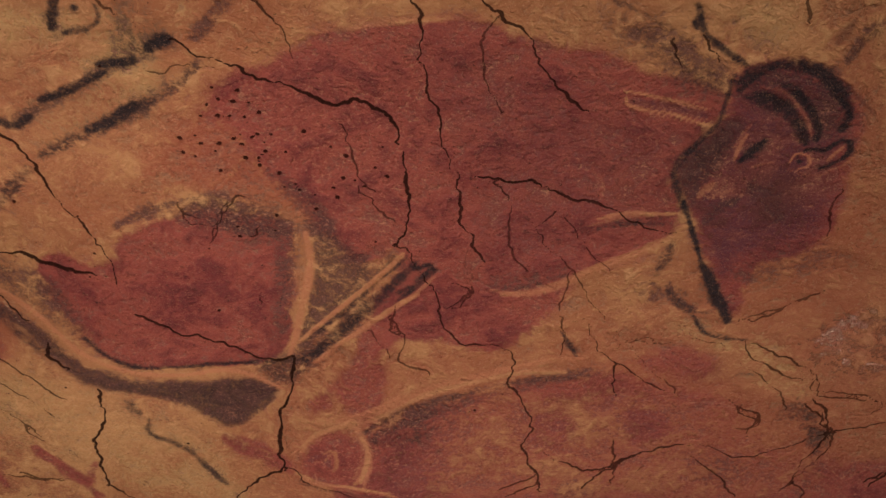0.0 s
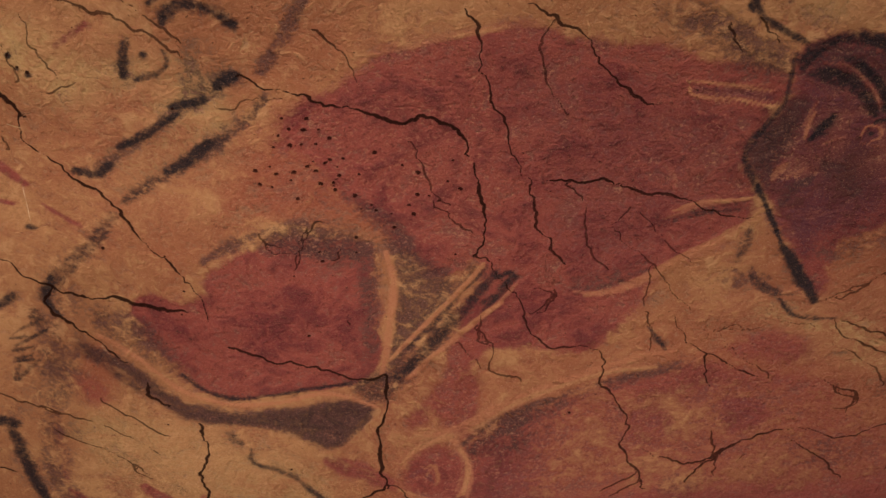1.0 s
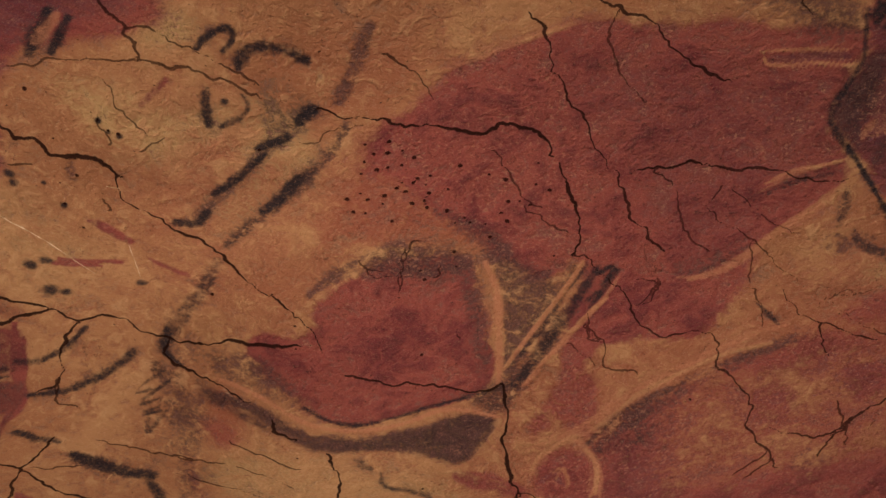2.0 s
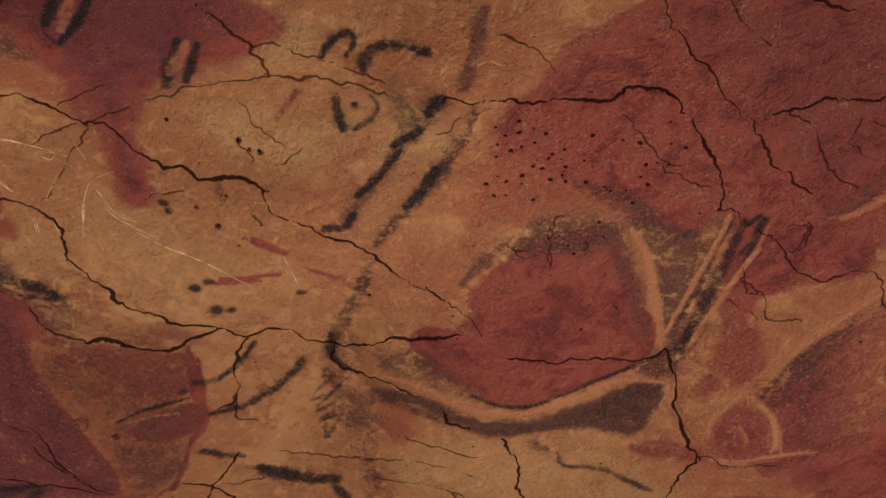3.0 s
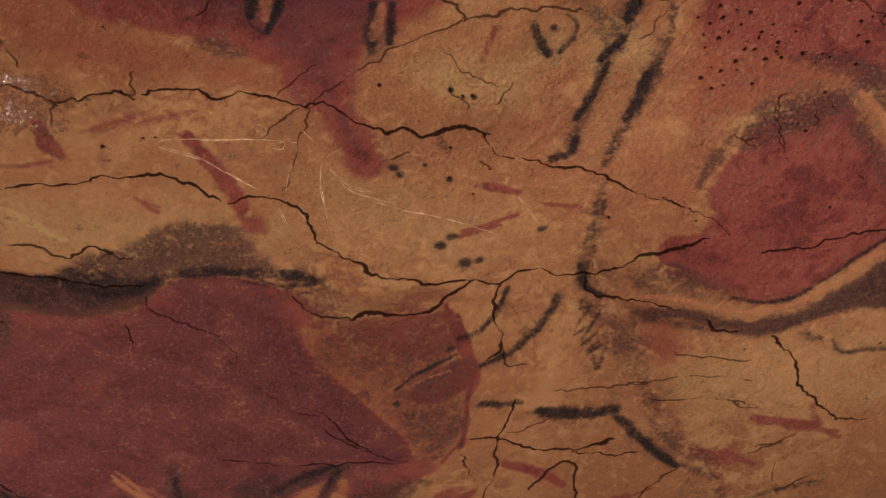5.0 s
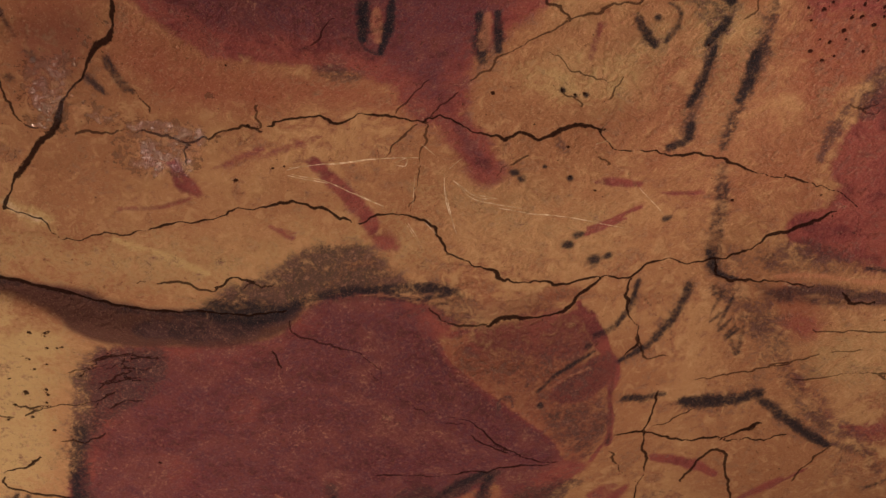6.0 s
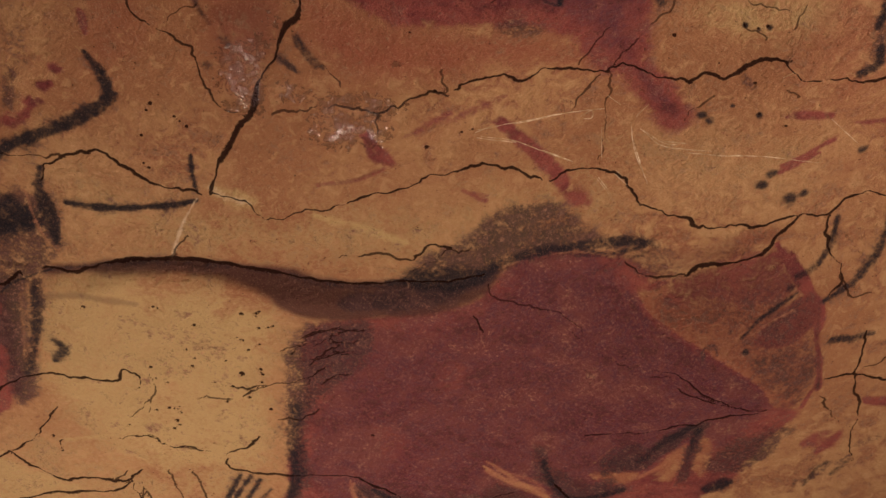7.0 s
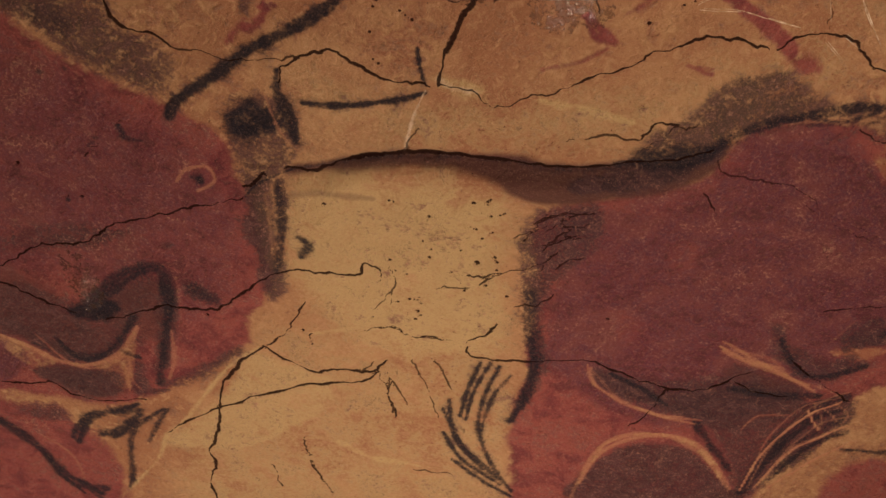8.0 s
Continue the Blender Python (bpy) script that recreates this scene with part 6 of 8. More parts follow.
fissure([(-0.808, 1.079), (-0.813, 1.130), (-0.813, 1.157)], 0.0029)
fissure([(-1.038, 1.162), (-1.007, 1.154), (-0.957, 1.163)], 0.0031)
fissure([(-0.868, 1.254), (-0.870, 1.285)], 0.0031)
fissure([(-1.154, 1.659), (-1.182, 1.719), (-1.153, 1.759)], 0.0038)
fissure([(-1.171, 1.864), (-1.093, 1.919), (-0.991, 1.954)], 0.0035)
fissure([(-2.394, 0.621), (-2.311, 0.637)], 0.0038)
patch("pale", [(-1.670, 0.474), (-1.639, 0.546), (-1.671, 0.600), (-1.697, 0.550), (-1.703, 0.502)], 0.016, 0.9)
stroke("pale", [(-1.614, 0.685), (-1.595, 0.779), (-1.576, 0.875)], 0.0209, 0.8)
patch("pale", [(0.517, 1.927), (0.547, 1.846), (0.633, 1.908), (0.692, 1.990), (0.629, 2.008)], 0.027, 0.5)
patch("wet", [(-1.375, 0.330), (-1.295, 0.404), (-1.387, 0.464), (-1.468, 0.482), (-1.498, 0.414)], 0.012, 0.8)
patch("wet", [(-1.359, 0.461), (-1.339, 0.534), (-1.276, 0.691), (-1.317, 0.691), (-1.360, 0.593), (-1.409, 0.500)], 0.012, 0.8)
patch("wet", [(-1.436, 0.587), (-1.429, 0.633), (-1.346, 0.684), (-1.387, 0.721), (-1.465, 0.641)], 0.012, 0.85)
patch("wet", [(-1.226, 0.613), (-1.196, 0.631), (-1.210, 0.645), (-1.227, 0.626)], 0.007, 0.8)
patch("wet", [(-1.248, 0.369), (-1.203, 0.413), (-1.271, 0.438), (-1.295, 0.404)], 0.008, 0.6)
fissure([(-0.926, 2.360), (-0.974, 2.456), (-0.879, 2.469)], 0.0039)
fissure([(-1.241, 2.271), (-1.169, 2.242), (-1.102, 2.237)], 0.0039)
fissure([(-1.883, 0.835), (-1.863, 0.879), (-1.827, 0.915), (-1.822, 0.938)], 0.0037)
fissure([(-1.994, 0.811), (-1.960, 0.828), (-1.913, 0.851)], 0.0037)
fissure([(-1.911, 0.878), (-1.875, 0.915), (-1.843, 0.938)], 0.0037)
fissure([(-2.038, 0.935), (-2.000, 0.943), (-1.970, 0.969)], 0.0038)
fissure([(-2.491, 0.820), (-2.523, 0.866), (-2.571, 0.912)], 0.0042)
fissure([(0.509, 1.800), (0.558, 1.784), (0.604, 1.745), (0.649, 1.715)], 0.0031)
pits([(-2.115, 0.635), (-2.129, 0.662), (-2.157, 0.669), (-2.007, 0.761), (-2.077, 0.800), (-2.094, 0.729), (-2.012, 0.723), (-1.916, 0.707), (-1.942, 0.749), (-2.300, 0.708), (-2.247, 0.733), (-2.355, 0.731), (-2.180, 0.880), (-2.178, 0.735), (-2.037, 0.749), (-2.012, 0.708), (-2.097, 0.723), (-2.121, 1.117)], 0.0040)
stroke("scratch", [(-0.887, 1.741), (-0.853, 1.772), (-0.826, 1.815)], 0.0039, 0.45)
patch("pale", [(-0.837, 1.020), (-0.698, 1.086), (-0.677, 1.198), (-0.749, 1.203), (-0.860, 1.120)], 0.027, 0.55)
patch("pale", [(-0.675, 0.917), (-0.588, 0.948), (-0.584, 1.009), (-0.682, 0.992)], 0.025, 0.5)
patch("pale", [(-0.561, 1.151), (-0.473, 1.147), (-0.482, 1.262), (-0.557, 1.261), (-0.614, 1.244)], 0.021, 0.5)
patch("pale", [(-0.676, 1.108), (-0.414, 1.093), (-0.446, 1.141), (-0.576, 1.188), (-0.679, 1.166)], 0.023, 0.45)
patch("pale", [(0.395, 1.100), (0.504, 1.098), (0.502, 1.180), (0.430, 1.160)], 0.019, 0.4)
fissure([(-0.903, 1.982), (-0.846, 2.026), (-0.811, 2.077)], 0.0030)
fissure([(-1.023, 1.951), (-0.926, 1.974)], 0.0031)
pits([(-0.810, 1.108), (-0.801, 1.130), (-0.788, 1.140), (-0.897, 1.122), (-0.892, 1.202), (-0.928, 1.211), (-0.939, 1.254), (-0.934, 1.316), (-0.674, 1.562), (-0.659, 1.647), (-0.675, 1.699), (-0.452, 1.636), (-0.451, 1.788), (-0.768, 1.976), (-0.558, 2.173), (-0.560, 2.240)], 0.0032)
patch("warm", [(-1.311, 1.345), (-1.237, 1.394), (-1.147, 1.458), (-1.154, 1.496), (-1.317, 1.410)], 0.011, 0.7)
patch("pale", [(-2.670, 0.543), (-2.543, 0.743), (-2.524, 1.019), (-2.999, 1.211), (-3.445, 0.567), (-3.050, 0.478)], 0.079, 0.45)
patch("pale", [(-2.080, 0.360), (-1.933, 0.709), (-2.110, 0.792), (-2.346, 0.515)], 0.046, 0.4)
stroke("pale", [(-2.558, 0.519), (-2.488, 0.599), (-2.450, 0.644)], 0.0140, 0.7)
stroke("pale", [(-2.947, 0.725), (-2.951, 0.810), (-2.935, 0.888)], 0.0164, 0.7)
fissure([(-2.967, 0.649), (-3.033, 0.686), (-3.115, 0.753), (-3.175, 0.810)], 0.0041)
fissure([(-2.475, 0.631), (-2.423, 0.694), (-2.440, 0.746), (-2.404, 0.823)], 0.0036)
fissure([(-2.596, 0.742), (-2.678, 0.783), (-2.751, 0.821)], 0.0045)
fissure([(-2.519, 0.780), (-2.569, 0.825)], 0.0037)
fissure([(-2.488, 0.829), (-2.538, 0.874)], 0.0036)

# ---- further strokes, shading and wear, painting by painting ----
begin("dark_red_painting", "")
patch("crust", [(0.228, 1.120), (0.306, 1.139), (0.382, 1.191), (0.423, 1.234), (0.418, 1.284), (0.347, 1.258), (0.279, 1.204), (0.236, 1.161)], 0.02, 0.8)
patch("red", [(0.355, 1.432), (0.388, 1.365), (0.426, 1.312), (0.425, 1.245), (0.472, 1.211), (0.545, 1.222), (0.608, 1.274), (0.635, 1.364), (0.636, 1.460), (0.636, 1.551), (0.597, 1.606), (0.525, 1.648), (0.495, 1.783), (0.448, 1.665), (0.398, 1.555)], 0.016, 1.0)
patch("deep", [(0.359, 1.432), (0.389, 1.371), (0.427, 1.318), (0.431, 1.255), (0.474, 1.222), (0.547, 1.233), (0.601, 1.285), (0.621, 1.364), (0.627, 1.460), (0.617, 1.552), (0.575, 1.592), (0.501, 1.621), (0.472, 1.693), (0.418, 1.596)], 0.02, 0.95)
patch("crust", [(0.355, 1.432), (0.389, 1.369), (0.423, 1.324), (0.447, 1.329), (0.437, 1.382), (0.406, 1.431), (0.396, 1.486), (0.398, 1.555), (0.366, 1.492)], 0.012, 0.85)
patch("brown", [(0.355, 1.432), (0.389, 1.369), (0.424, 1.330), (0.440, 1.370), (0.405, 1.419), (0.388, 1.474), (0.387, 1.542), (0.366, 1.492)], 0.012, 0.7)
patch("crust", [(0.427, 1.256), (0.457, 1.222), (0.508, 1.213), (0.575, 1.243), (0.614, 1.307), (0.605, 1.353), (0.582, 1.372), (0.543, 1.309), (0.459, 1.294)], 0.014, 0.6)
stroke("black", [(0.424, 1.239), (0.419, 1.295), (0.412, 1.338), (0.385, 1.374), (0.361, 1.407), (0.353, 1.444), (0.366, 1.486), (0.381, 1.523)], 0.0128, 0.8)
stroke("black", [(0.375, 1.498), (0.405, 1.582), (0.430, 1.658)], 0.0113, 1.0)
patch("black", [(0.417, 1.630), (0.443, 1.665), (0.462, 1.694), (0.485, 1.753), (0.498, 1.801), (0.468, 1.765), (0.438, 1.701)], 0.005, 1.0)
stroke("black", [(0.431, 1.255), (0.462, 1.226), (0.508, 1.216), (0.554, 1.227), (0.596, 1.269), (0.617, 1.312), (0.610, 1.338)], 0.0267, 0.85)
stroke("black", [(0.448, 1.279), (0.495, 1.295), (0.535, 1.326), (0.559, 1.372)], 0.0230, 0.72)
stroke("black", [(0.502, 1.255), (0.544, 1.292), (0.571, 1.336), (0.573, 1.363)], 0.0156, 0.75)
patch("black", [(0.458, 1.415), (0.476, 1.388), (0.493, 1.363), (0.496, 1.395), (0.477, 1.417)], 0.006, 0.85)
scraped_line([(0.450, 1.412), (0.455, 1.380), (0.464, 1.355)], 0.0075, 0.6)
scraped_line([(0.480, 1.424), (0.499, 1.416), (0.517, 1.413)], 0.0065, 0.45)
stroke("black", [(0.546, 1.400), (0.566, 1.383), (0.594, 1.384), (0.617, 1.364), (0.632, 1.371), (0.632, 1.395), (0.609, 1.415), (0.592, 1.423)], 0.0107, 0.9)
scraped_line([(0.541, 1.412), (0.549, 1.393), (0.568, 1.397), (0.574, 1.416), (0.557, 1.426)], 0.0054, 0.7)
spots("black", [(0.557, 1.409)], 0.0056, 0.9)
scraped_line([(0.603, 1.407), (0.613, 1.391), (0.623, 1.379)], 0.0085, 0.6)
scraped_line([(0.542, 1.429), (0.585, 1.439), (0.632, 1.414), (0.656, 1.377)], 0.0054, 0.45)
scraped_line([(0.401, 1.494), (0.412, 1.474), (0.421, 1.461)], 0.0154, 0.5)
patch("brown", [(0.476, 1.459), (0.533, 1.434), (0.571, 1.463), (0.564, 1.527), (0.514, 1.547)], 0.02, 0.5)
stroke("crust", [(0.418, 1.555), (0.436, 1.515), (0.467, 1.492)], 0.0245, 0.75)
patch("crust", [(0.477, 1.661), (0.548, 1.606), (0.656, 1.602), (0.684, 1.642), (0.611, 1.676), (0.504, 1.706)], 0.02, 0.5)
stroke("black", [(0.350, 1.105), (0.365, 1.153), (0.394, 1.182), (0.440, 1.217)], 0.0159, 0.85)
stroke("black", [(0.348, 1.136), (0.354, 1.150)], 0.0099, 0.9)
scraped_line([(0.375, 1.156), (0.406, 1.179), (0.437, 1.201)], 0.0060, 0.5)
stroke("crust", [(0.594, 1.208), (0.614, 1.158), (0.632, 1.113)], 0.0178, 0.75)
stroke("brown", [(0.589, 1.135), (0.572, 1.176)], 0.0139, 0.6)
stroke("brown", [(0.603, 1.253), (0.632, 1.283), (0.658, 1.309)], 0.0072, 0.6)
stroke("black", [(0.222, 1.100), (0.262, 1.122), (0.316, 1.150)], 0.0118, 0.5)
patch("warm", [(0.597, 1.221), (0.643, 1.158), (0.768, 1.714), (0.664, 1.645), (0.650, 1.459)], 0.035, 0.8)

begin("red_ochre_painting", "")
scraped_line([(0.255, 1.273), (0.324, 1.289), (0.392, 1.309)], 0.0062, 0.75)
scraped_line([(0.259, 1.283), (0.269, 1.303), (0.336, 1.317), (0.401, 1.340)], 0.0063, 0.75)
stroke("deep", [(0.279, 1.293), (0.335, 1.302), (0.392, 1.322)], 0.0125, 0.8)
scraped_line([(0.234, 1.545), (0.284, 1.530), (0.363, 1.528)], 0.0101, 0.65)
stroke("crust", [(0.219, 1.574), (0.276, 1.553), (0.363, 1.551)], 0.0113, 0.6)
scraped_line([(0.076, 1.737), (0.138, 1.726), (0.197, 1.694), (0.265, 1.648), (0.330, 1.604), (0.369, 1.583)], 0.0233, 0.5)
stroke("crust", [(0.054, 1.692), (0.126, 1.688), (0.185, 1.659)], 0.0304, 0.45)
stroke("crust", [(0.351, 1.653), (0.360, 1.618), (0.367, 1.583)], 0.0161, 0.55)
scraped_line([(-0.226, 1.152), (-0.106, 1.145), (0.024, 1.143)], 0.0129, 0.3)
scraped_line([(0.218, 1.433), (0.236, 1.464), (0.235, 1.498)], 0.0110, 0.3)
patch("red", [(-0.769, 1.696), (-0.708, 1.787), (-0.678, 1.864), (-0.631, 1.904), (-0.528, 1.928), (-0.409, 1.923), (-0.342, 1.895), (-0.339, 1.783), (-0.539, 1.766), (-0.710, 1.659)], 0.008, 1.0)
patch("crust", [(-0.842, 1.678), (-0.791, 1.697), (-0.739, 1.710), (-0.713, 1.781), (-0.685, 1.846), (-0.721, 1.839), (-0.761, 1.780), (-0.808, 1.736), (-0.851, 1.728)], 0.01, 0.7)
stroke("black", [(-0.705, 1.839), (-0.670, 1.882), (-0.622, 1.915), (-0.539, 1.930), (-0.453, 1.926), (-0.393, 1.926)], 0.0112, 0.8)
stroke("brown", [(-0.863, 1.794), (-0.803, 1.833), (-0.757, 1.886), (-0.690, 1.941), (-0.611, 1.981), (-0.526, 1.997)], 0.0274, 0.7)
stroke("crust", [(-0.862, 1.791), (-0.802, 1.829), (-0.756, 1.883), (-0.690, 1.936), (-0.610, 1.975), (-0.526, 1.997)], 0.0323, 0.85)
patch("crust", [(-0.640, 1.961), (-0.536, 1.988), (-0.425, 1.978), (-0.361, 2.008), (-0.404, 2.066), (-0.436, 2.095), (-0.476, 2.099), (-0.514, 2.079), (-0.575, 2.029)], 0.008, 0.9)
patch("brown", [(-0.640, 1.961), (-0.536, 1.988), (-0.425, 1.978), (-0.361, 2.008), (-0.404, 2.066), (-0.436, 2.095), (-0.476, 2.099), (-0.514, 2.079), (-0.575, 2.029)], 0.008, 0.4)
scraped_line([(-0.855, 1.749), (-0.809, 1.775), (-0.758, 1.829), (-0.712, 1.881), (-0.645, 1.927), (-0.554, 1.956), (-0.466, 1.946), (-0.412, 1.958), (-0.349, 1.997)], 0.0149, 0.85)
scraped_line([(-0.485, 2.123), (-0.436, 2.100), (-0.386, 2.050), (-0.344, 2.008)], 0.0078, 0.4)
patch("crust", [(-0.344, 1.668), (-0.308, 1.655), (-0.310, 1.756), (-0.335, 1.870), (-0.362, 1.883), (-0.344, 1.782)], 0.01, 0.6)
patch("crust", [(-0.261, 1.641), (-0.223, 1.683), (-0.135, 1.676), (-0.173, 1.744), (-0.264, 1.863), (-0.304, 1.901), (-0.279, 1.792)], 0.009, 0.8)
scraped_line([(-0.278, 1.604), (-0.275, 1.685), (-0.296, 1.785), (-0.316, 1.870), (-0.331, 1.915)], 0.0169, 0.8)
patch("crust", [(-0.393, 1.926), (-0.320, 1.898), (-0.232, 1.869), (-0.176, 1.808), (-0.188, 1.852), (-0.279, 1.938), (-0.331, 1.983), (-0.358, 1.967)], 0.01, 0.75)
stroke("black", [(-0.377, 1.927), (-0.327, 1.920), (-0.277, 1.905), (-0.220, 1.847), (-0.159, 1.771), (-0.136, 1.727)], 0.0148, 0.7)
stroke("black", [(-0.184, 1.752), (-0.130, 1.689), (-0.099, 1.655)], 0.0130, 0.65)
stroke("black", [(-0.094, 1.687), (-0.056, 1.671)], 0.0141, 0.8)
stroke("black", [(-0.121, 1.744), (-0.090, 1.724)], 0.0131, 0.7)
scraped_line([(-0.308, 1.879), (-0.228, 1.794), (-0.162, 1.719), (-0.104, 1.646)], 0.0108, 0.75)
scraped_line([(-0.281, 1.928), (-0.210, 1.865), (-0.144, 1.801), (-0.079, 1.744)], 0.0135, 0.7)
scraped_line([(-0.122, 1.776), (-0.079, 1.737), (-0.048, 1.700)], 0.0096, 0.5)
patch("crust", [(-0.474, 1.507), (-0.376, 1.495), (-0.312, 1.539), (-0.307, 1.590), (-0.376, 1.580), (-0.435, 1.584), (-0.481, 1.556)], 0.01, 0.75)

begin("worn_red_painting", "")
fade([(-0.016, 2.035), (0.207, 2.013), (0.541, 2.012), (0.674, 2.135), (0.711, 2.344), (-0.014, 2.328)], 0.05, 0.3)
fade([(0.197, 1.852), (0.297, 1.785), (0.515, 1.845), (0.668, 1.977), (0.483, 1.994), (0.290, 1.946)], 0.03, 0.7)
patch("crust", [(0.470, 2.194), (0.558, 2.204), (0.591, 2.269), (0.539, 2.320), (0.481, 2.281)], 0.012, 0.5)
patch("deep", [(0.252, 2.013), (0.387, 2.029), (0.420, 2.122), (0.321, 2.160), (0.247, 2.101)], 0.02, 0.6)
patch("red", [(0.411, 1.862), (0.514, 1.910), (0.503, 1.978), (0.412, 1.960), (0.341, 1.910)], 0.02, 0.5)
patch("red", [(0.799, 2.248), (0.890, 2.238), (0.913, 2.342), (0.806, 2.340)], 0.015, 0.8)
scraped_line([(-0.320, 2.155), (-0.301, 2.114), (-0.240, 2.083), (-0.195, 2.074), (-0.127, 2.033), (-0.016, 1.992), (0.099, 1.950), (0.203, 1.941)], 0.0129, 0.6)
scraped_line([(-0.200, 2.096), (-0.186, 2.143), (-0.193, 2.200), (-0.215, 2.246)], 0.0132, 0.6)
scraped_line([(-0.276, 2.159), (-0.257, 2.146), (-0.247, 2.182), (-0.258, 2.207)], 0.0093, 0.5)
scraped_line([(-0.332, 2.224), (-0.301, 2.255), (-0.214, 2.263), (-0.132, 2.292)], 0.0122, 0.65)
stroke("black", [(-0.298, 2.275), (-0.215, 2.285), (-0.145, 2.300)], 0.0095, 0.5)
stroke("crust", [(-0.196, 2.096), (-0.105, 2.038), (-0.016, 2.010), (0.094, 1.978), (0.247, 1.956)], 0.0205, 0.8)
patch("red", [(-0.248, 1.991), (-0.207, 1.935), (-0.182, 2.003), (-0.173, 2.085), (-0.228, 2.051)], 0.012, 0.5)
stroke("black", [(0.188, 1.829), (0.203, 1.860), (0.222, 1.898)], 0.0111, 0.8)
stroke("crust", [(0.316, 1.713), (0.330, 1.696), (0.356, 1.706), (0.355, 1.738), (0.325, 1.731)], 0.0118, 0.6)
stroke("crust", [(0.375, 1.695), (0.396, 1.737), (0.436, 1.765)], 0.0095, 0.75)
stroke("black", [(0.431, 1.783), (0.449, 1.822), (0.483, 1.843), (0.535, 1.848)], 0.0073, 0.85)
stroke("crust", [(0.522, 1.961), (0.542, 1.947), (0.576, 1.955)], 0.0113, 0.6)
stroke("crust", [(0.486, 2.119), (0.511, 2.100)], 0.0158, 0.6)

begin(None, "")
patch("wet", [(0.648, 1.845), (0.682, 1.780), (0.777, 1.752), (0.822, 1.942), (0.740, 1.954), (0.668, 1.918)], 0.012, 0.72)
patch("pale", [(0.380, 1.783), (0.502, 1.829), (0.679, 1.977), (0.593, 1.993), (0.467, 1.879)], 0.03, 0.5)
fissure([(-0.489, 1.541), (-0.478, 1.567), (-0.439, 1.577), (-0.421, 1.564)], 0.0032)
fissure([(-0.441, 1.617), (-0.423, 1.564), (-0.409, 1.530), (-0.392, 1.508), (-0.368, 1.511)], 0.0037)
fissure([(-0.378, 1.606), (-0.356, 1.581)], 0.0030)
fissure([(0.748, 2.105), (0.758, 2.167), (0.736, 2.223), (0.705, 2.278), (0.678, 2.327)], 0.0035)
fissure([(0.685, 2.037), (0.719, 2.071), (0.731, 2.106), (0.749, 2.110)], 0.0034)
fissure([(0.508, 1.798), (0.585, 1.758), (0.649, 1.718)], 0.0022)
fissure([(0.683, 1.963), (0.695, 2.002), (0.743, 2.020), (0.827, 2.026)], 0.0030)
pits([(-0.422, 1.313), (-0.390, 1.278), (-0.367, 1.286), (-0.343, 1.291), (-0.329, 1.312), (-0.353, 1.320), (-0.376, 1.317), (-0.395, 1.315), (-0.409, 1.289), (-0.464, 1.365), (-0.438, 1.359), (-0.431, 1.379), (-0.402, 1.381), (-0.445, 1.409), (-0.464, 1.399), (-0.411, 1.399), (-0.407, 1.443)], 0.0042)
pits([(-0.365, 1.360), (-0.377, 1.371), (-0.365, 1.384), (-0.347, 1.367), (-0.337, 1.361), (-0.328, 1.380), (-0.315, 1.363), (-0.362, 1.414), (-0.340, 1.414), (-0.328, 1.401), (-0.295, 1.405), (-0.340, 1.429), (-0.309, 1.450), (-0.285, 1.479), (-0.279, 1.494), (-0.304, 1.485), (-0.220, 1.395), (-0.196, 1.414)], 0.0039)
pits([(-0.134, 1.398), (-0.221, 1.489), (-0.216, 1.512), (-0.148, 1.443), (-0.128, 1.462), (-0.183, 1.470), (-0.168, 1.486), (-0.262, 1.361), (-0.396, 1.253), (-0.357, 1.263), (-0.154, 1.624), (-0.395, 1.582), (-0.394, 1.608), (-0.330, 1.594), (-0.324, 1.556), (-0.254, 1.507), (-0.254, 1.541), (-0.203, 1.466), (-0.567, 1.217), (-0.787, 1.546), (0.084, 2.009), (0.029, 2.051)], 0.0039)

begin("great_red_painting", "")
stroke("black", [(-1.923, -0.317), (-1.930, -0.257)], 0.0796, 0.45)
scraped_line([(-1.896, 0.174), (-1.936, 0.203), (-1.981, 0.242), (-1.998, 0.267)], 0.0083, 0.6)
patch("crust", [(-1.983, 0.105), (-1.920, 0.121), (-1.889, 0.187), (-1.946, 0.232), (-2.006, 0.273), (-2.075, 0.277), (-2.113, 0.249), (-2.107, 0.187), (-2.053, 0.139)], 0.01, 0.75)
patch("black", [(-1.993, 0.118), (-1.951, 0.137), (-1.914, 0.195), (-1.946, 0.232), (-1.986, 0.226), (-2.004, 0.173), (-2.030, 0.140)], 0.01, 0.95)
stroke("crust", [(-2.161, 0.225), (-2.269, 0.277), (-2.402, 0.346)], 0.0300, 0.85)
stroke("crust", [(-2.105, 0.282), (-2.217, 0.327), (-2.427, 0.383)], 0.0299, 0.9)
stroke("black", [(-2.195, 0.226), (-2.143, 0.239), (-2.105, 0.263), (-2.061, 0.299)], 0.0087, 0.8)
scraped_line([(-2.156, 0.265), (-2.250, 0.307), (-2.335, 0.342)], 0.0104, 0.3)
stroke("brown", [(-2.138, 0.313), (-2.079, 0.386), (-2.043, 0.482)], 0.0203, 0.4)
scraped_line([(-2.231, 0.074), (-2.186, 0.083), (-2.153, 0.123), (-2.182, 0.151), (-2.232, 0.126)], 0.0131, 0.6)
spots("black", [(-2.195, 0.122)], 0.0139, 0.95)
spots("crust", [(-2.076, -0.275), (-2.042, -0.230)], 0.0072, 0.9)
spots("black", [(-2.400, -0.111), (-2.425, -0.139)], 0.0066, 0.8)
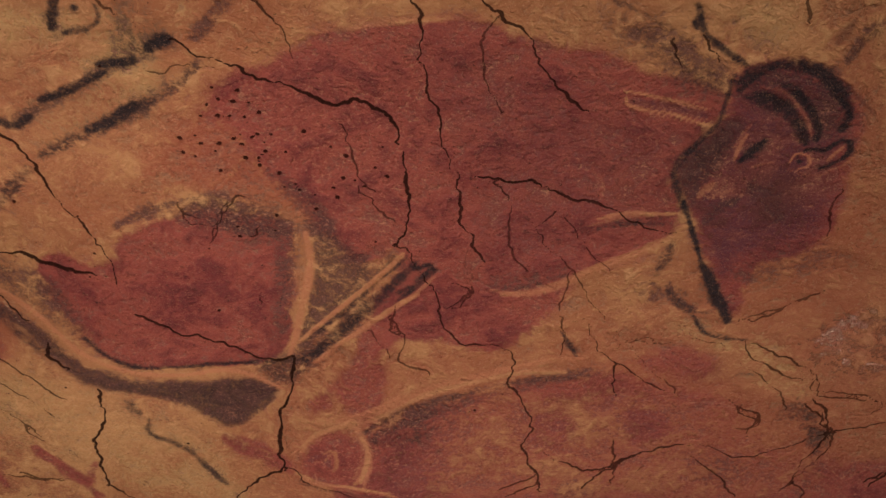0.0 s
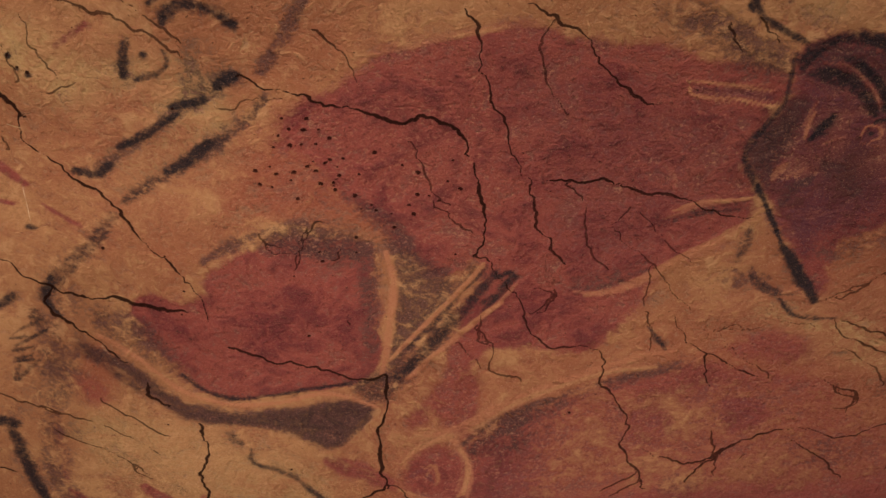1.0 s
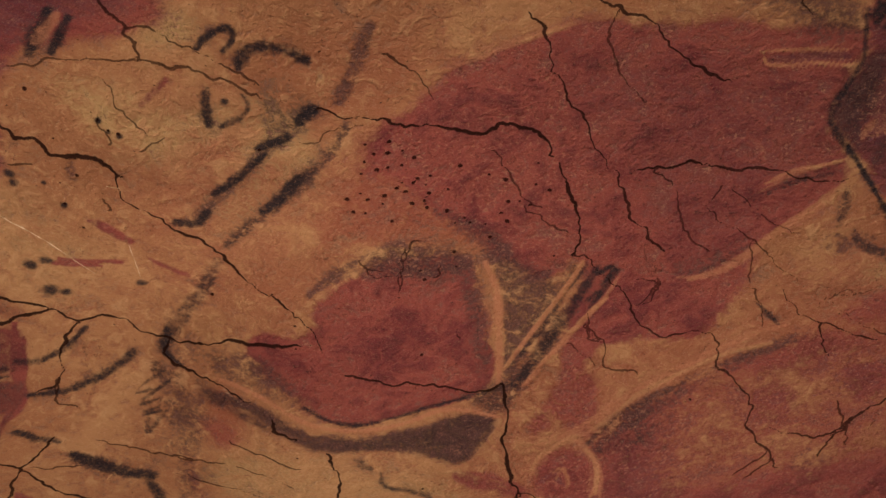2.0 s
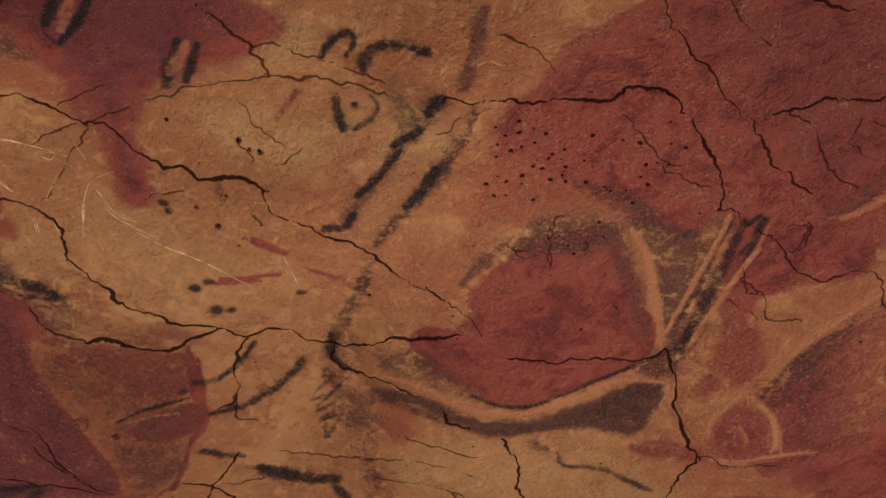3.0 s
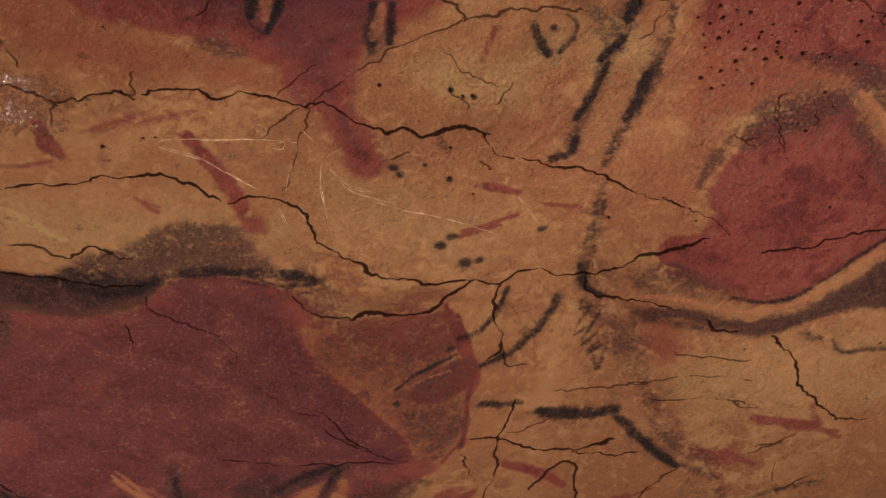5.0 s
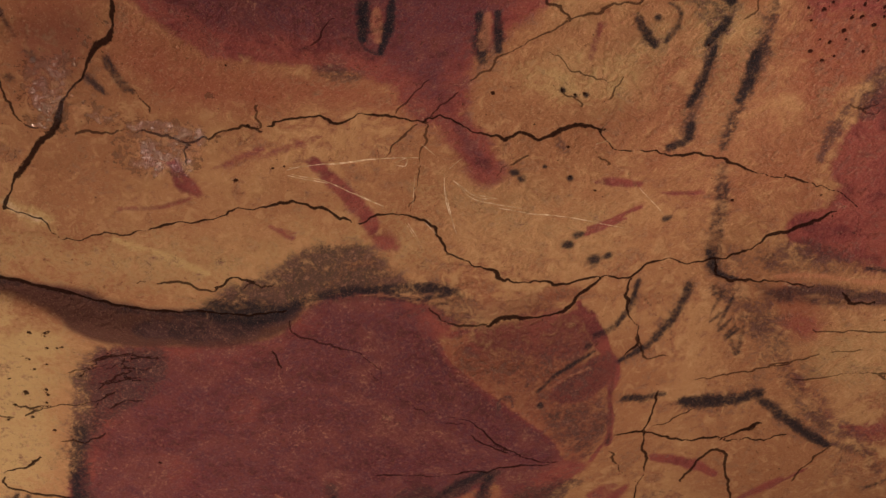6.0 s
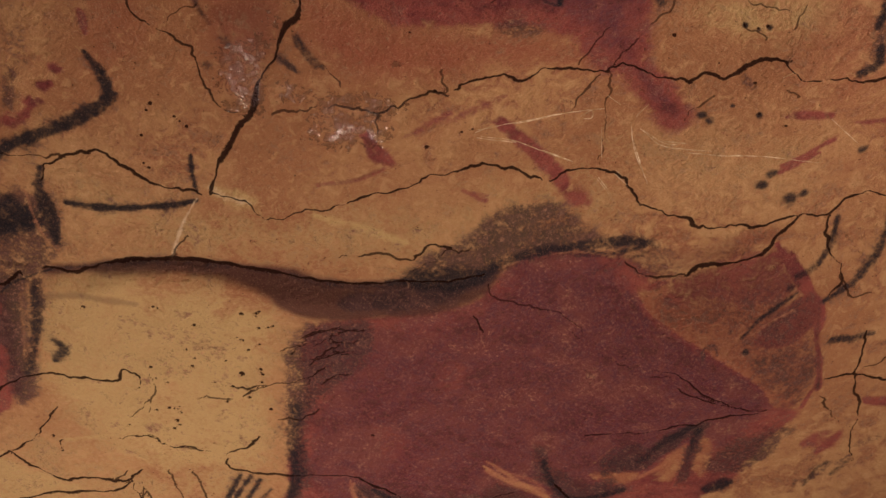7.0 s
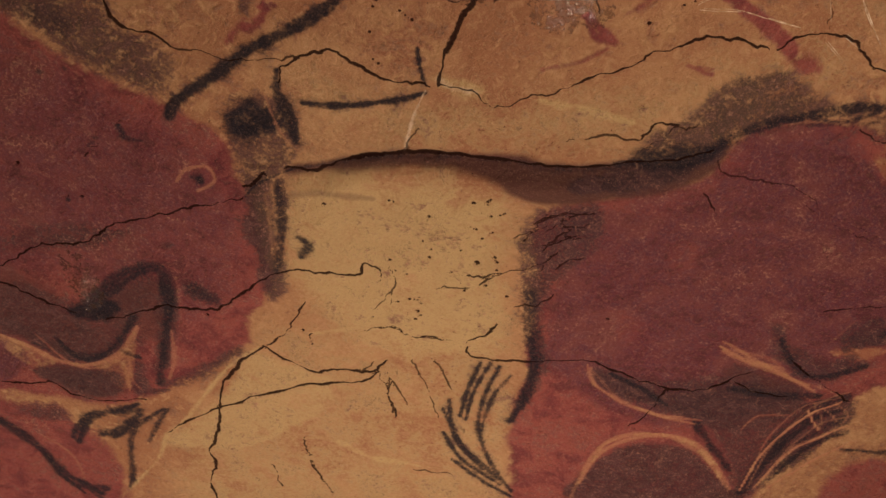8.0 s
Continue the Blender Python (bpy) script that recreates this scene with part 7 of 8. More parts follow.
spots("crust", [(-2.444, 0.114)], 0.0161, 0.8)
stroke("black", [(-2.140, -0.086), (-2.167, -0.063), (-2.155, -0.027)], 0.0128, 0.8)
scraped_line([(-2.383, -0.254), (-2.375, -0.203), (-2.395, -0.157)], 0.0149, 0.3)
patch("crust", [(-2.650, -0.260), (-2.559, -0.194), (-2.495, -0.083), (-2.446, 0.025), (-2.572, -0.066), (-2.642, -0.178)], 0.014, 0.65)
fade([(-3.009, -0.196), (-3.011, -0.105), (-3.011, 0.036), (-2.866, 0.125), (-2.796, 0.131), (-3.046, 0.163), (-2.992, 0.032), (-3.104, -0.087), (-3.059, -0.188)], 0.008, 0.6)
patch("crust", [(-2.803, -0.232), (-2.769, -0.093), (-2.853, 0.046), (-2.954, 0.054), (-2.985, -0.109), (-2.996, -0.198)], 0.012, 0.75)
patch("crust", [(-2.720, -0.016), (-2.625, 0.020), (-2.561, 0.077), (-2.560, 0.120), (-2.678, 0.122), (-2.809, 0.111), (-2.914, 0.075), (-2.902, 0.011), (-2.857, -0.044)], 0.01, 0.6)
stroke("black", [(-2.720, -0.008), (-2.629, 0.021), (-2.550, 0.074), (-2.524, 0.116), (-2.574, 0.153), (-2.688, 0.182), (-2.826, 0.207), (-2.975, 0.234)], 0.0324, 0.8)
patch("black", [(-2.808, -0.052), (-2.741, -0.011), (-2.701, 0.054), (-2.773, 0.057), (-2.829, -0.005)], 0.008, 1.0)
stroke("black", [(-2.942, -0.056), (-2.987, 0.015), (-2.946, 0.067), (-2.845, 0.097), (-2.739, 0.102)], 0.0252, 0.85)
scraped_line([(-3.014, -0.195), (-3.027, -0.102), (-3.036, -0.022), (-3.000, 0.049), (-2.910, 0.105), (-2.777, 0.121)], 0.0187, 0.6)
patch("crust", [(-3.071, -0.046), (-2.987, 0.109), (-3.053, 0.150), (-3.114, 0.108), (-3.139, 0.000), (-3.128, -0.082)], 0.008, 0.85)
patch("deep", [(-3.034, -0.192), (-3.066, -0.110), (-3.190, -0.133), (-3.220, -0.159)], 0.01, 0.9)
stroke("black", [(-2.894, 0.104), (-2.889, 0.159)], 0.0288, 0.8)
stroke("crust", [(-2.913, 0.156), (-3.020, 0.205), (-2.983, 0.265)], 0.0276, 0.85)
stroke("crust", [(-2.964, 0.260), (-2.903, 0.290), (-2.846, 0.323)], 0.0257, 0.8)
scraped_line([(-2.736, 0.204), (-2.858, 0.243), (-2.935, 0.252)], 0.0152, 0.5)
scraped_line([(-2.943, 0.132), (-3.046, 0.171)], 0.0138, 0.6)
patch("crust", [(-2.556, 0.184), (-2.531, 0.213), (-2.546, 0.279), (-2.585, 0.259), (-2.600, 0.205)], 0.007, 0.8)
stroke("black", [(-3.362, 0.080), (-3.249, 0.089), (-3.164, 0.151), (-3.113, 0.220)], 0.0361, 0.9)
patch("black", [(-3.280, 0.162), (-3.156, 0.207), (-3.123, 0.222), (-3.178, 0.228), (-3.280, 0.196)], 0.006, 0.95)
stroke("black", [(-3.301, 0.234), (-3.409, 0.274), (-3.507, 0.285)], 0.0131, 0.85)
stroke("black", [(-3.217, 0.276), (-3.124, 0.279), (-3.063, 0.283)], 0.0161, 0.9)
stroke("red", [(-3.412, 0.082), (-3.514, 0.173), (-3.600, 0.255)], 0.0343, 0.8)
stroke("black", [(-3.397, -0.129), (-3.448, -0.019), (-3.570, 0.091), (-3.624, 0.172)], 0.0265, 0.9)
stroke("black", [(-3.567, 0.142), (-3.591, 0.218)], 0.0347, 0.9)
stroke("crust", [(-3.322, -0.044), (-3.283, 0.014)], 0.0400, 0.8)
scraped_line([(-3.346, 0.220), (-3.478, 0.269), (-3.583, 0.278)], 0.0133, 0.4)

begin("dark_boss_painting", "")
stroke("black", [(-1.690, 0.898), (-1.649, 0.956), (-1.618, 1.018), (-1.561, 1.048), (-1.520, 1.066), (-1.472, 1.102), (-1.416, 1.172)], 0.0268, 0.8)
stroke("black", [(-1.479, 1.093), (-1.424, 1.150), (-1.377, 1.225), (-1.316, 1.298)], 0.0196, 0.8)
scraped_line([(-1.448, 1.139), (-1.413, 1.196), (-1.390, 1.261)], 0.0066, 0.4)
patch("crust", [(-2.311, 1.173), (-2.290, 1.233), (-2.303, 1.336), (-2.224, 1.449), (-2.128, 1.516), (-2.130, 1.630), (-2.137, 1.700), (-2.289, 1.638), (-2.362, 1.569), (-2.344, 1.474), (-2.358, 1.368), (-2.365, 1.275), (-2.368, 1.228)], 0.01, 0.95)
patch("brown", [(-2.321, 1.202), (-2.307, 1.338), (-2.234, 1.455), (-2.146, 1.528), (-2.143, 1.672), (-2.280, 1.632), (-2.344, 1.557), (-2.349, 1.363)], 0.01, 0.4)
scraped_line([(-2.296, 1.157), (-2.356, 1.206), (-2.382, 1.300), (-2.371, 1.408), (-2.339, 1.504)], 0.0130, 0.55)
scraped_line([(-2.071, 1.393), (-2.079, 1.484), (-2.072, 1.542), (-2.085, 1.664)], 0.0171, 0.65)
patch("crust", [(-1.969, 1.489), (-1.978, 1.557), (-1.966, 1.643), (-1.921, 1.713), (-2.025, 1.669), (-2.037, 1.598), (-2.014, 1.538)], 0.008, 0.8)
patch("crust", [(-1.889, 1.619), (-1.818, 1.612), (-1.772, 1.635), (-1.859, 1.702), (-1.897, 1.656)], 0.008, 0.9)
stroke("black", [(-1.974, 1.500), (-2.023, 1.573), (-2.043, 1.634), (-1.989, 1.691)], 0.0139, 0.6)

begin("shaded_painting", "")
patch("crust", [(-2.817, 1.385), (-2.673, 1.361), (-2.551, 1.379), (-2.468, 1.449), (-2.442, 1.534), (-2.503, 1.653), (-2.577, 1.730)], 0.008, 0.95)
scraped_line([(-2.738, 1.370), (-2.599, 1.351), (-2.500, 1.384), (-2.432, 1.461), (-2.422, 1.542), (-2.479, 1.645), (-2.536, 1.716)], 0.0171, 0.6)
patch("crust", [(-2.567, 1.736), (-2.364, 1.687), (-2.157, 1.681), (-2.054, 1.738), (-2.121, 1.804), (-2.290, 1.807), (-2.453, 1.781), (-2.558, 1.761)], 0.008, 0.9)
patch("crust", [(-2.296, 1.469), (-2.284, 1.568), (-2.353, 1.663), (-2.495, 1.704), (-2.418, 1.603)], 0.012, 0.7)
stroke("black", [(-2.524, 1.757), (-2.346, 1.718), (-2.193, 1.722)], 0.0201, 0.6)
stroke("black", [(-2.424, 1.779), (-2.278, 1.782), (-2.176, 1.827)], 0.0183, 0.6)
scraped_line([(-2.529, 1.739), (-2.361, 1.702), (-2.195, 1.707), (-2.084, 1.743)], 0.0066, 0.9)
scraped_line([(-2.496, 1.765), (-2.320, 1.759), (-2.157, 1.813)], 0.0067, 0.9)
scraped_line([(-2.490, 1.796), (-2.319, 1.827), (-2.201, 1.865)], 0.0067, 0.9)
scraped_line([(-2.161, 1.700), (-2.187, 1.731), (-2.211, 1.764)], 0.0065, 0.8)
scraped_line([(-2.313, 1.604), (-2.239, 1.613), (-2.197, 1.676)], 0.0081, 0.5)

begin(None, "")
stroke("pale", [(-3.576, 0.276), (-3.315, 0.322), (-3.193, 0.314), (-3.082, 0.341), (-2.816, 0.374), (-2.680, 0.421)], 0.0125, 0.7)
fissure([(-1.949, 0.828), (-1.904, 0.834), (-1.868, 0.860)], 0.0044)
fissure([(-1.890, 0.869), (-1.857, 0.896), (-1.823, 0.926)], 0.0043)
fissure([(-1.930, 0.903), (-1.894, 0.941)], 0.0037)
fissure([(-2.001, 0.880), (-1.956, 0.895), (-1.929, 0.917)], 0.0041)
fissure([(-1.991, 0.835), (-1.942, 0.839)], 0.0041)
fissure([(-1.846, 0.873), (-1.895, 0.874), (-1.899, 0.904)], 0.0034)
fissure([(-2.263, -0.134), (-2.213, -0.117)], 0.0044)
fissure([(-1.639, 0.923), (-1.602, 0.942), (-1.578, 0.968)], 0.0038)
fissure([(-1.577, 0.940), (-1.542, 0.959), (-1.520, 0.992)], 0.0034)
pits([(-2.116, 0.394), (-2.030, 0.524), (-2.343, 0.719), (-2.315, 0.686), (-2.305, 0.703), (-2.420, 0.632), (-2.375, 0.726), (-1.935, 0.682), (-1.957, 0.734), (-2.629, 0.269), (-2.236, 0.616), (-2.175, 0.822), (-2.117, 0.773)], 0.0056)

begin("dark_boss_painting", "")
patch("crust", [(-1.413, 1.548), (-1.294, 1.648), (-1.325, 1.756), (-1.431, 1.804), (-1.480, 1.764), (-1.446, 1.632)], 0.012, 0.6)
patch("deep", [(-1.436, 1.358), (-1.465, 1.483), (-1.472, 1.607), (-1.493, 1.769), (-1.600, 1.612), (-1.573, 1.419)], 0.012, 0.6)
stroke("black", [(-1.363, 1.569), (-1.297, 1.582), (-1.246, 1.601)], 0.0122, 0.85)
scraped_line([(-1.350, 1.586), (-1.300, 1.603), (-1.262, 1.623)], 0.0082, 0.5)
spots("black", [(-1.383, 1.597)], 0.0095, 1.0)
stroke("crust", [(-1.456, 1.544), (-1.435, 1.528), (-1.415, 1.537), (-1.426, 1.557)], 0.0110, 0.9)
stroke("red", [(-1.165, 1.539), (-1.217, 1.642), (-1.353, 1.781), (-1.469, 1.837)], 0.0125, 0.8)
stroke("black", [(-1.235, 1.536), (-1.227, 1.587), (-1.197, 1.581)], 0.0121, 0.55)
patch("crust", [(-1.922, 0.806), (-1.859, 0.846), (-1.821, 0.929), (-1.911, 0.978), (-2.031, 0.960), (-2.143, 0.949)], 0.014, 0.75)
# more of the ledge's shade, painted as a black stroke
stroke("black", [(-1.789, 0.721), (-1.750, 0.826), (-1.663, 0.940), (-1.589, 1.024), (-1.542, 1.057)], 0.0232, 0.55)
stroke("black", [(-1.538, 1.053), (-1.447, 1.122), (-1.413, 1.211), (-1.366, 1.292), (-1.308, 1.316)], 0.0144, 0.6)
patch("deep", [(-1.806, 0.946), (-1.619, 1.047), (-1.501, 1.197), (-1.493, 1.378), (-1.611, 1.389), (-1.722, 1.156), (-1.882, 1.057)], 0.03, 0.6)
fade([(-2.092, 1.103), (-2.066, 1.159), (-2.127, 1.217), (-2.188, 1.184)], 0.015, 0.35)
fade([(-1.827, 1.119), (-1.802, 1.174), (-1.876, 1.200), (-1.892, 1.153)], 0.012, 0.3)

begin("plain_red_painting", "")
patch("red", [(-0.996, 0.594), (-0.770, 0.842), (-0.872, 0.934), (-0.961, 1.000), (-1.001, 0.968), (-0.969, 0.873), (-0.982, 0.784), (-1.010, 0.686)], 0.02, 0.9)
patch("deep", [(-0.960, 0.623), (-0.770, 0.842), (-0.864, 0.922), (-0.948, 0.973), (-0.946, 0.878), (-0.967, 0.723)], 0.03, 0.6)
stroke("black", [(-0.900, 0.715), (-0.931, 0.751), (-0.934, 0.784)], 0.0095, 0.75)
stroke("black", [(-0.849, 0.739), (-0.875, 0.768), (-0.927, 0.788)], 0.0095, 0.75)
stroke("red", [(-0.984, 1.007), (-1.013, 1.078), (-1.033, 1.141)], 0.0309, 0.75)
stroke("red", [(-1.230, 0.859), (-1.247, 0.919), (-1.267, 0.983), (-1.279, 1.038)], 0.0182, 0.6)
stroke("red", [(-1.384, 0.668), (-1.407, 0.713), (-1.421, 0.744)], 0.0213, 0.7)
stroke("red", [(-1.015, 1.377), (-0.949, 1.419)], 0.0076, 0.7)
stroke("red", [(-0.911, 1.302), (-0.865, 1.365)], 0.0122, 0.5)
stroke("red", [(-1.401, 0.896), (-1.388, 0.946)], 0.0111, 0.4)
stroke("red", [(-1.384, 1.959), (-1.366, 2.038)], 0.0148, 0.6)

begin(None, "")
scratch([(-1.264, 0.841), (-1.197, 0.910), (-1.100, 1.018)], 0.0018)
scratch([(-1.274, 0.855), (-1.251, 0.915), (-1.245, 0.978), (-1.237, 1.041)], 0.0019)
scratch([(-1.098, 1.079), (-1.149, 1.128), (-1.198, 1.199)], 0.0021)
scratch([(-1.102, 1.105), (-1.100, 1.162), (-1.078, 1.194)], 0.0021)
scratch([(-1.092, 1.207), (-1.055, 1.270), (-1.008, 1.346), (-0.970, 1.435)], 0.0017)
scratch([(-1.242, 1.103), (-1.264, 1.153)], 0.0019)
scratch([(-1.216, 1.130), (-1.227, 1.170)], 0.0019)
scratch([(-0.875, 1.375), (-0.897, 1.469)], 0.0017)
scratch([(-1.137, 1.040), (-1.205, 1.091)], 0.0017)
fissure([(-1.939, 0.817), (-1.873, 0.855), (-1.832, 0.923)], 0.0037)
fissure([(-1.980, 0.871), (-1.904, 0.903)], 0.0035)
fissure([(-2.070, 0.901), (-1.981, 0.913)], 0.0039)
fissure([(-1.939, 0.858), (-1.903, 0.875), (-1.882, 0.917)], 0.0031)

begin("dark_boss_painting", "")
fade([(-1.451, 1.368), (-1.357, 1.407), (-1.189, 1.519), (-1.216, 1.598), (-1.227, 1.666), (-1.367, 1.796), (-1.447, 1.807), (-1.478, 1.739), (-1.454, 1.631), (-1.459, 1.551), (-1.463, 1.457)], 0.006, 0.75)
patch("warm", [(-1.451, 1.368), (-1.357, 1.407), (-1.189, 1.519), (-1.216, 1.598), (-1.227, 1.666), (-1.367, 1.796), (-1.447, 1.807), (-1.478, 1.739), (-1.454, 1.631), (-1.459, 1.551), (-1.463, 1.457)], 0.01, 0.5)
patch("crust", [(-1.446, 1.385), (-1.363, 1.415), (-1.189, 1.519), (-1.216, 1.598), (-1.231, 1.661), (-1.367, 1.796), (-1.440, 1.796), (-1.459, 1.724), (-1.443, 1.617), (-1.447, 1.534)], 0.012, 0.28)
patch("red", [(-1.340, 1.402), (-1.174, 1.500), (-1.209, 1.605), (-1.294, 1.555), (-1.360, 1.471), (-1.418, 1.414)], 0.015, 0.55)
patch("brown", [(-1.342, 1.405), (-1.178, 1.502), (-1.211, 1.602), (-1.292, 1.551), (-1.355, 1.464)], 0.015, 0.3)
patch("red", [(-1.351, 1.593), (-1.240, 1.615), (-1.211, 1.642), (-1.246, 1.688), (-1.300, 1.683), (-1.359, 1.647)], 0.008, 0.8)
patch("brown", [(-1.351, 1.593), (-1.240, 1.615), (-1.211, 1.642), (-1.246, 1.688), (-1.300, 1.683), (-1.359, 1.647)], 0.008, 0.5)
patch("crust", [(-1.402, 1.609), (-1.305, 1.689), (-1.341, 1.761), (-1.440, 1.816), (-1.464, 1.751)], 0.012, 0.65)
stroke("black", [(-1.369, 1.573), (-1.329, 1.575), (-1.298, 1.581), (-1.227, 1.606)], 0.0105, 0.85)
spots("black", [(-1.388, 1.601)], 0.0092, 1.0)
spots("crust", [(-1.372, 1.546)], 0.0057, 0.8)
stroke("crust", [(-1.459, 1.546), (-1.439, 1.532), (-1.420, 1.544), (-1.433, 1.562)], 0.0106, 0.9)
spots("black", [(-1.226, 1.588)], 0.0103, 0.8)
stroke("red", [(-1.165, 1.503), (-1.211, 1.602), (-1.224, 1.668), (-1.280, 1.709), (-1.352, 1.780), (-1.406, 1.827)], 0.0175, 0.85)
stroke("brown", [(-1.220, 1.662), (-1.280, 1.709), (-1.352, 1.780), (-1.406, 1.827)], 0.0082, 0.6)
patch("deep", [(-1.522, 1.104), (-1.451, 1.177), (-1.421, 1.290), (-1.463, 1.390), (-1.468, 1.524), (-1.489, 1.763), (-1.967, 1.588)], 0.02, 0.85)
stroke("black", [(-1.503, 1.082), (-1.456, 1.121), (-1.409, 1.176), (-1.394, 1.240), (-1.357, 1.279), (-1.312, 1.301)], 0.0162, 0.75)
stroke("black", [(-1.362, 1.243), (-1.311, 1.295)], 0.0252, 0.6)
stroke("crust", [(-1.443, 1.249), (-1.384, 1.295)], 0.0203, 0.5)
patch("brown", [(-1.367, 1.292), (-1.287, 1.368), (-1.162, 1.459), (-1.159, 1.491), (-1.318, 1.410), (-1.379, 1.342)], 0.012, 0.3)

begin("charcoal_bar", "")
fade([(-1.265, 1.715), (-1.209, 1.811), (-1.073, 1.974), (-1.086, 2.173), (-1.047, 2.380), (-1.107, 2.421), (-1.152, 2.262), (-1.163, 2.069), (-1.258, 1.907), (-1.311, 1.766)], 0.008, 0.9)
stroke("black", [(-1.283, 1.753), (-1.262, 1.796), (-1.234, 1.832)], 0.0267, 0.85)
stroke("black", [(-1.230, 1.884), (-1.196, 1.932), (-1.154, 1.980), (-1.105, 2.000)], 0.0386, 0.92)
stroke("black", [(-1.114, 1.997), (-1.116, 2.060), (-1.114, 2.148), (-1.108, 2.228)], 0.0290, 0.9)
stroke("crust", [(-1.112, 2.208), (-1.080, 2.271), (-1.064, 2.341)], 0.0296, 0.65)
stroke("crust", [(-1.074, 2.340), (-1.090, 2.396)], 0.0331, 0.5)
stroke("crust", [(-0.991, 1.906), (-1.010, 2.029), (-1.035, 2.166), (-1.038, 2.278)], 0.0428, 0.45)
stroke("red", [(-0.997, 1.924), (-1.016, 2.037), (-1.041, 2.174)], 0.0339, 0.3)
patch("crust", [(-0.961, 1.723), (-0.888, 1.795), (-0.948, 1.854), (-1.004, 1.866), (-1.006, 1.814)], 0.01, 0.65)
stroke("black", [(-1.038, 1.765), (-0.999, 1.761)], 0.0081, 0.8)
stroke("black", [(-1.041, 1.795), (-0.996, 1.787)], 0.0082, 0.8)
stroke("black", [(-1.043, 1.823), (-1.003, 1.817)], 0.0096, 0.95)
stroke("black", [(-0.984, 1.715), (-0.959, 1.721)], 0.0107, 0.8)
stroke("red", [(-0.877, 2.196), (-0.843, 2.256), (-0.792, 2.330)], 0.0128, 0.7)
stroke("red", [(-1.384, 1.959), (-1.361, 2.067)], 0.0163, 0.75)
stroke("red", [(-1.287, 2.249), (-1.183, 2.260)], 0.0106, 0.6)
stroke("red", [(-1.049, 2.207), (-1.000, 2.267), (-0.975, 2.342)], 0.0190, 0.6)

begin("curved_black_line", "")
spots("red", [(-1.636, 0.110), (-1.682, 0.105), (-1.750, 0.085), (-1.585, 0.112)], 0.0138, 0.8)
stroke("red", [(-1.442, 0.104), (-1.471, 0.127)], 0.0140, 0.6)
stroke("crust", [(-1.490, -0.006), (-1.551, 0.028), (-1.639, 0.050)], 0.0426, 0.4)

begin("plain_red_painting", "")
stroke("black", [(-1.266, 0.453), (-1.286, 0.487), (-1.299, 0.526)], 0.0165, 0.85)
stroke("crust", [(-1.329, 0.458), (-1.330, 0.496)], 0.0166, 0.6)
spots("black", [(-1.348, 0.352)], 0.0102, 0.8)
spots("black", [(-1.421, 0.343)], 0.0083, 0.75)
stroke("brown", [(-1.308, 0.262), (-1.333, 0.312)], 0.0104, 0.6)
patch("brown", [(-1.305, 0.308), (-1.230, 0.372), (-1.281, 0.421), (-1.382, 0.427), (-1.397, 0.364)], 0.02, 0.35)

begin("great_red_painting", "")
patch("black", [(-1.925, 0.132), (-1.917, 0.171), (-1.979, 0.212), (-2.028, 0.194), (-2.042, 0.174)], 0.014, 0.9)

begin("dark_boss_painting", "")
stroke("crust", [(-1.631, 1.684), (-1.722, 1.737), (-1.840, 1.796)], 0.0299, 0.85)
stroke("crust", [(-1.892, 1.632), (-1.842, 1.677), (-1.761, 1.694), (-1.634, 1.687)], 0.0300, 0.9)
patch("black", [(-1.828, 1.852), (-1.766, 1.878), (-1.792, 1.905), (-1.843, 1.882)], 0.006, 0.95)
patch("crust", [(-1.773, 1.806), (-1.684, 1.814), (-1.574, 1.852), (-1.539, 1.857), (-1.628, 1.902), (-1.733, 1.893)], 0.008, 0.85)
patch("crust", [(-1.935, 1.631), (-1.843, 1.611), (-1.800, 1.659), (-1.867, 1.680)], 0.01, 0.75)
patch("crust", [(-1.966, 1.473), (-2.017, 1.542), (-1.988, 1.621), (-1.916, 1.667), (-1.999, 1.679), (-2.067, 1.594)], 0.009, 0.85)
scraped_line([(-2.082, 1.407), (-2.075, 1.468), (-2.061, 1.548)], 0.0171, 0.6)
scraped_line([(-1.887, 1.712), (-1.820, 1.726), (-1.762, 1.728)], 0.0122, 0.5)
stroke("crust", [(-1.677, 2.035), (-1.640, 2.046), (-1.593, 2.046)], 0.0183, 0.75)
stroke("crust", [(-1.589, 2.061), (-1.547, 2.060)], 0.0181, 0.7)
stroke("crust", [(-1.519, 2.046), (-1.451, 2.082)], 0.0179, 0.5)
stroke("red", [(-1.563, 1.964), (-1.511, 1.985)], 0.0208, 0.5)

begin(None, "")
patch("pale", [(-1.677, 0.479), (-1.639, 0.521), (-1.656, 0.573), (-1.697, 0.524)], 0.008, 0.9)
patch("wet", [(-1.372, 0.398), (-1.337, 0.427), (-1.420, 0.482), (-1.456, 0.452)], 0.01, 0.62)
patch("wet", [(-1.369, 0.532), (-1.310, 0.590), (-1.293, 0.665), (-1.322, 0.670), (-1.358, 0.593)], 0.01, 0.75)
patch("wet", [(-1.441, 0.590), (-1.400, 0.642), (-1.425, 0.662), (-1.460, 0.619)], 0.008, 0.8)
pits([(-1.136, 0.613), (-1.228, 0.723), (-1.350, 0.781), (-1.567, 0.375), (-1.559, 0.295), (-1.577, 0.295), (-1.635, 0.311), (-2.113, 0.393), (-2.031, 0.517), (-2.554, 0.497), (-2.298, 0.703), (-1.914, 0.706)], 0.0046)

begin("red_ochre_painting", "")
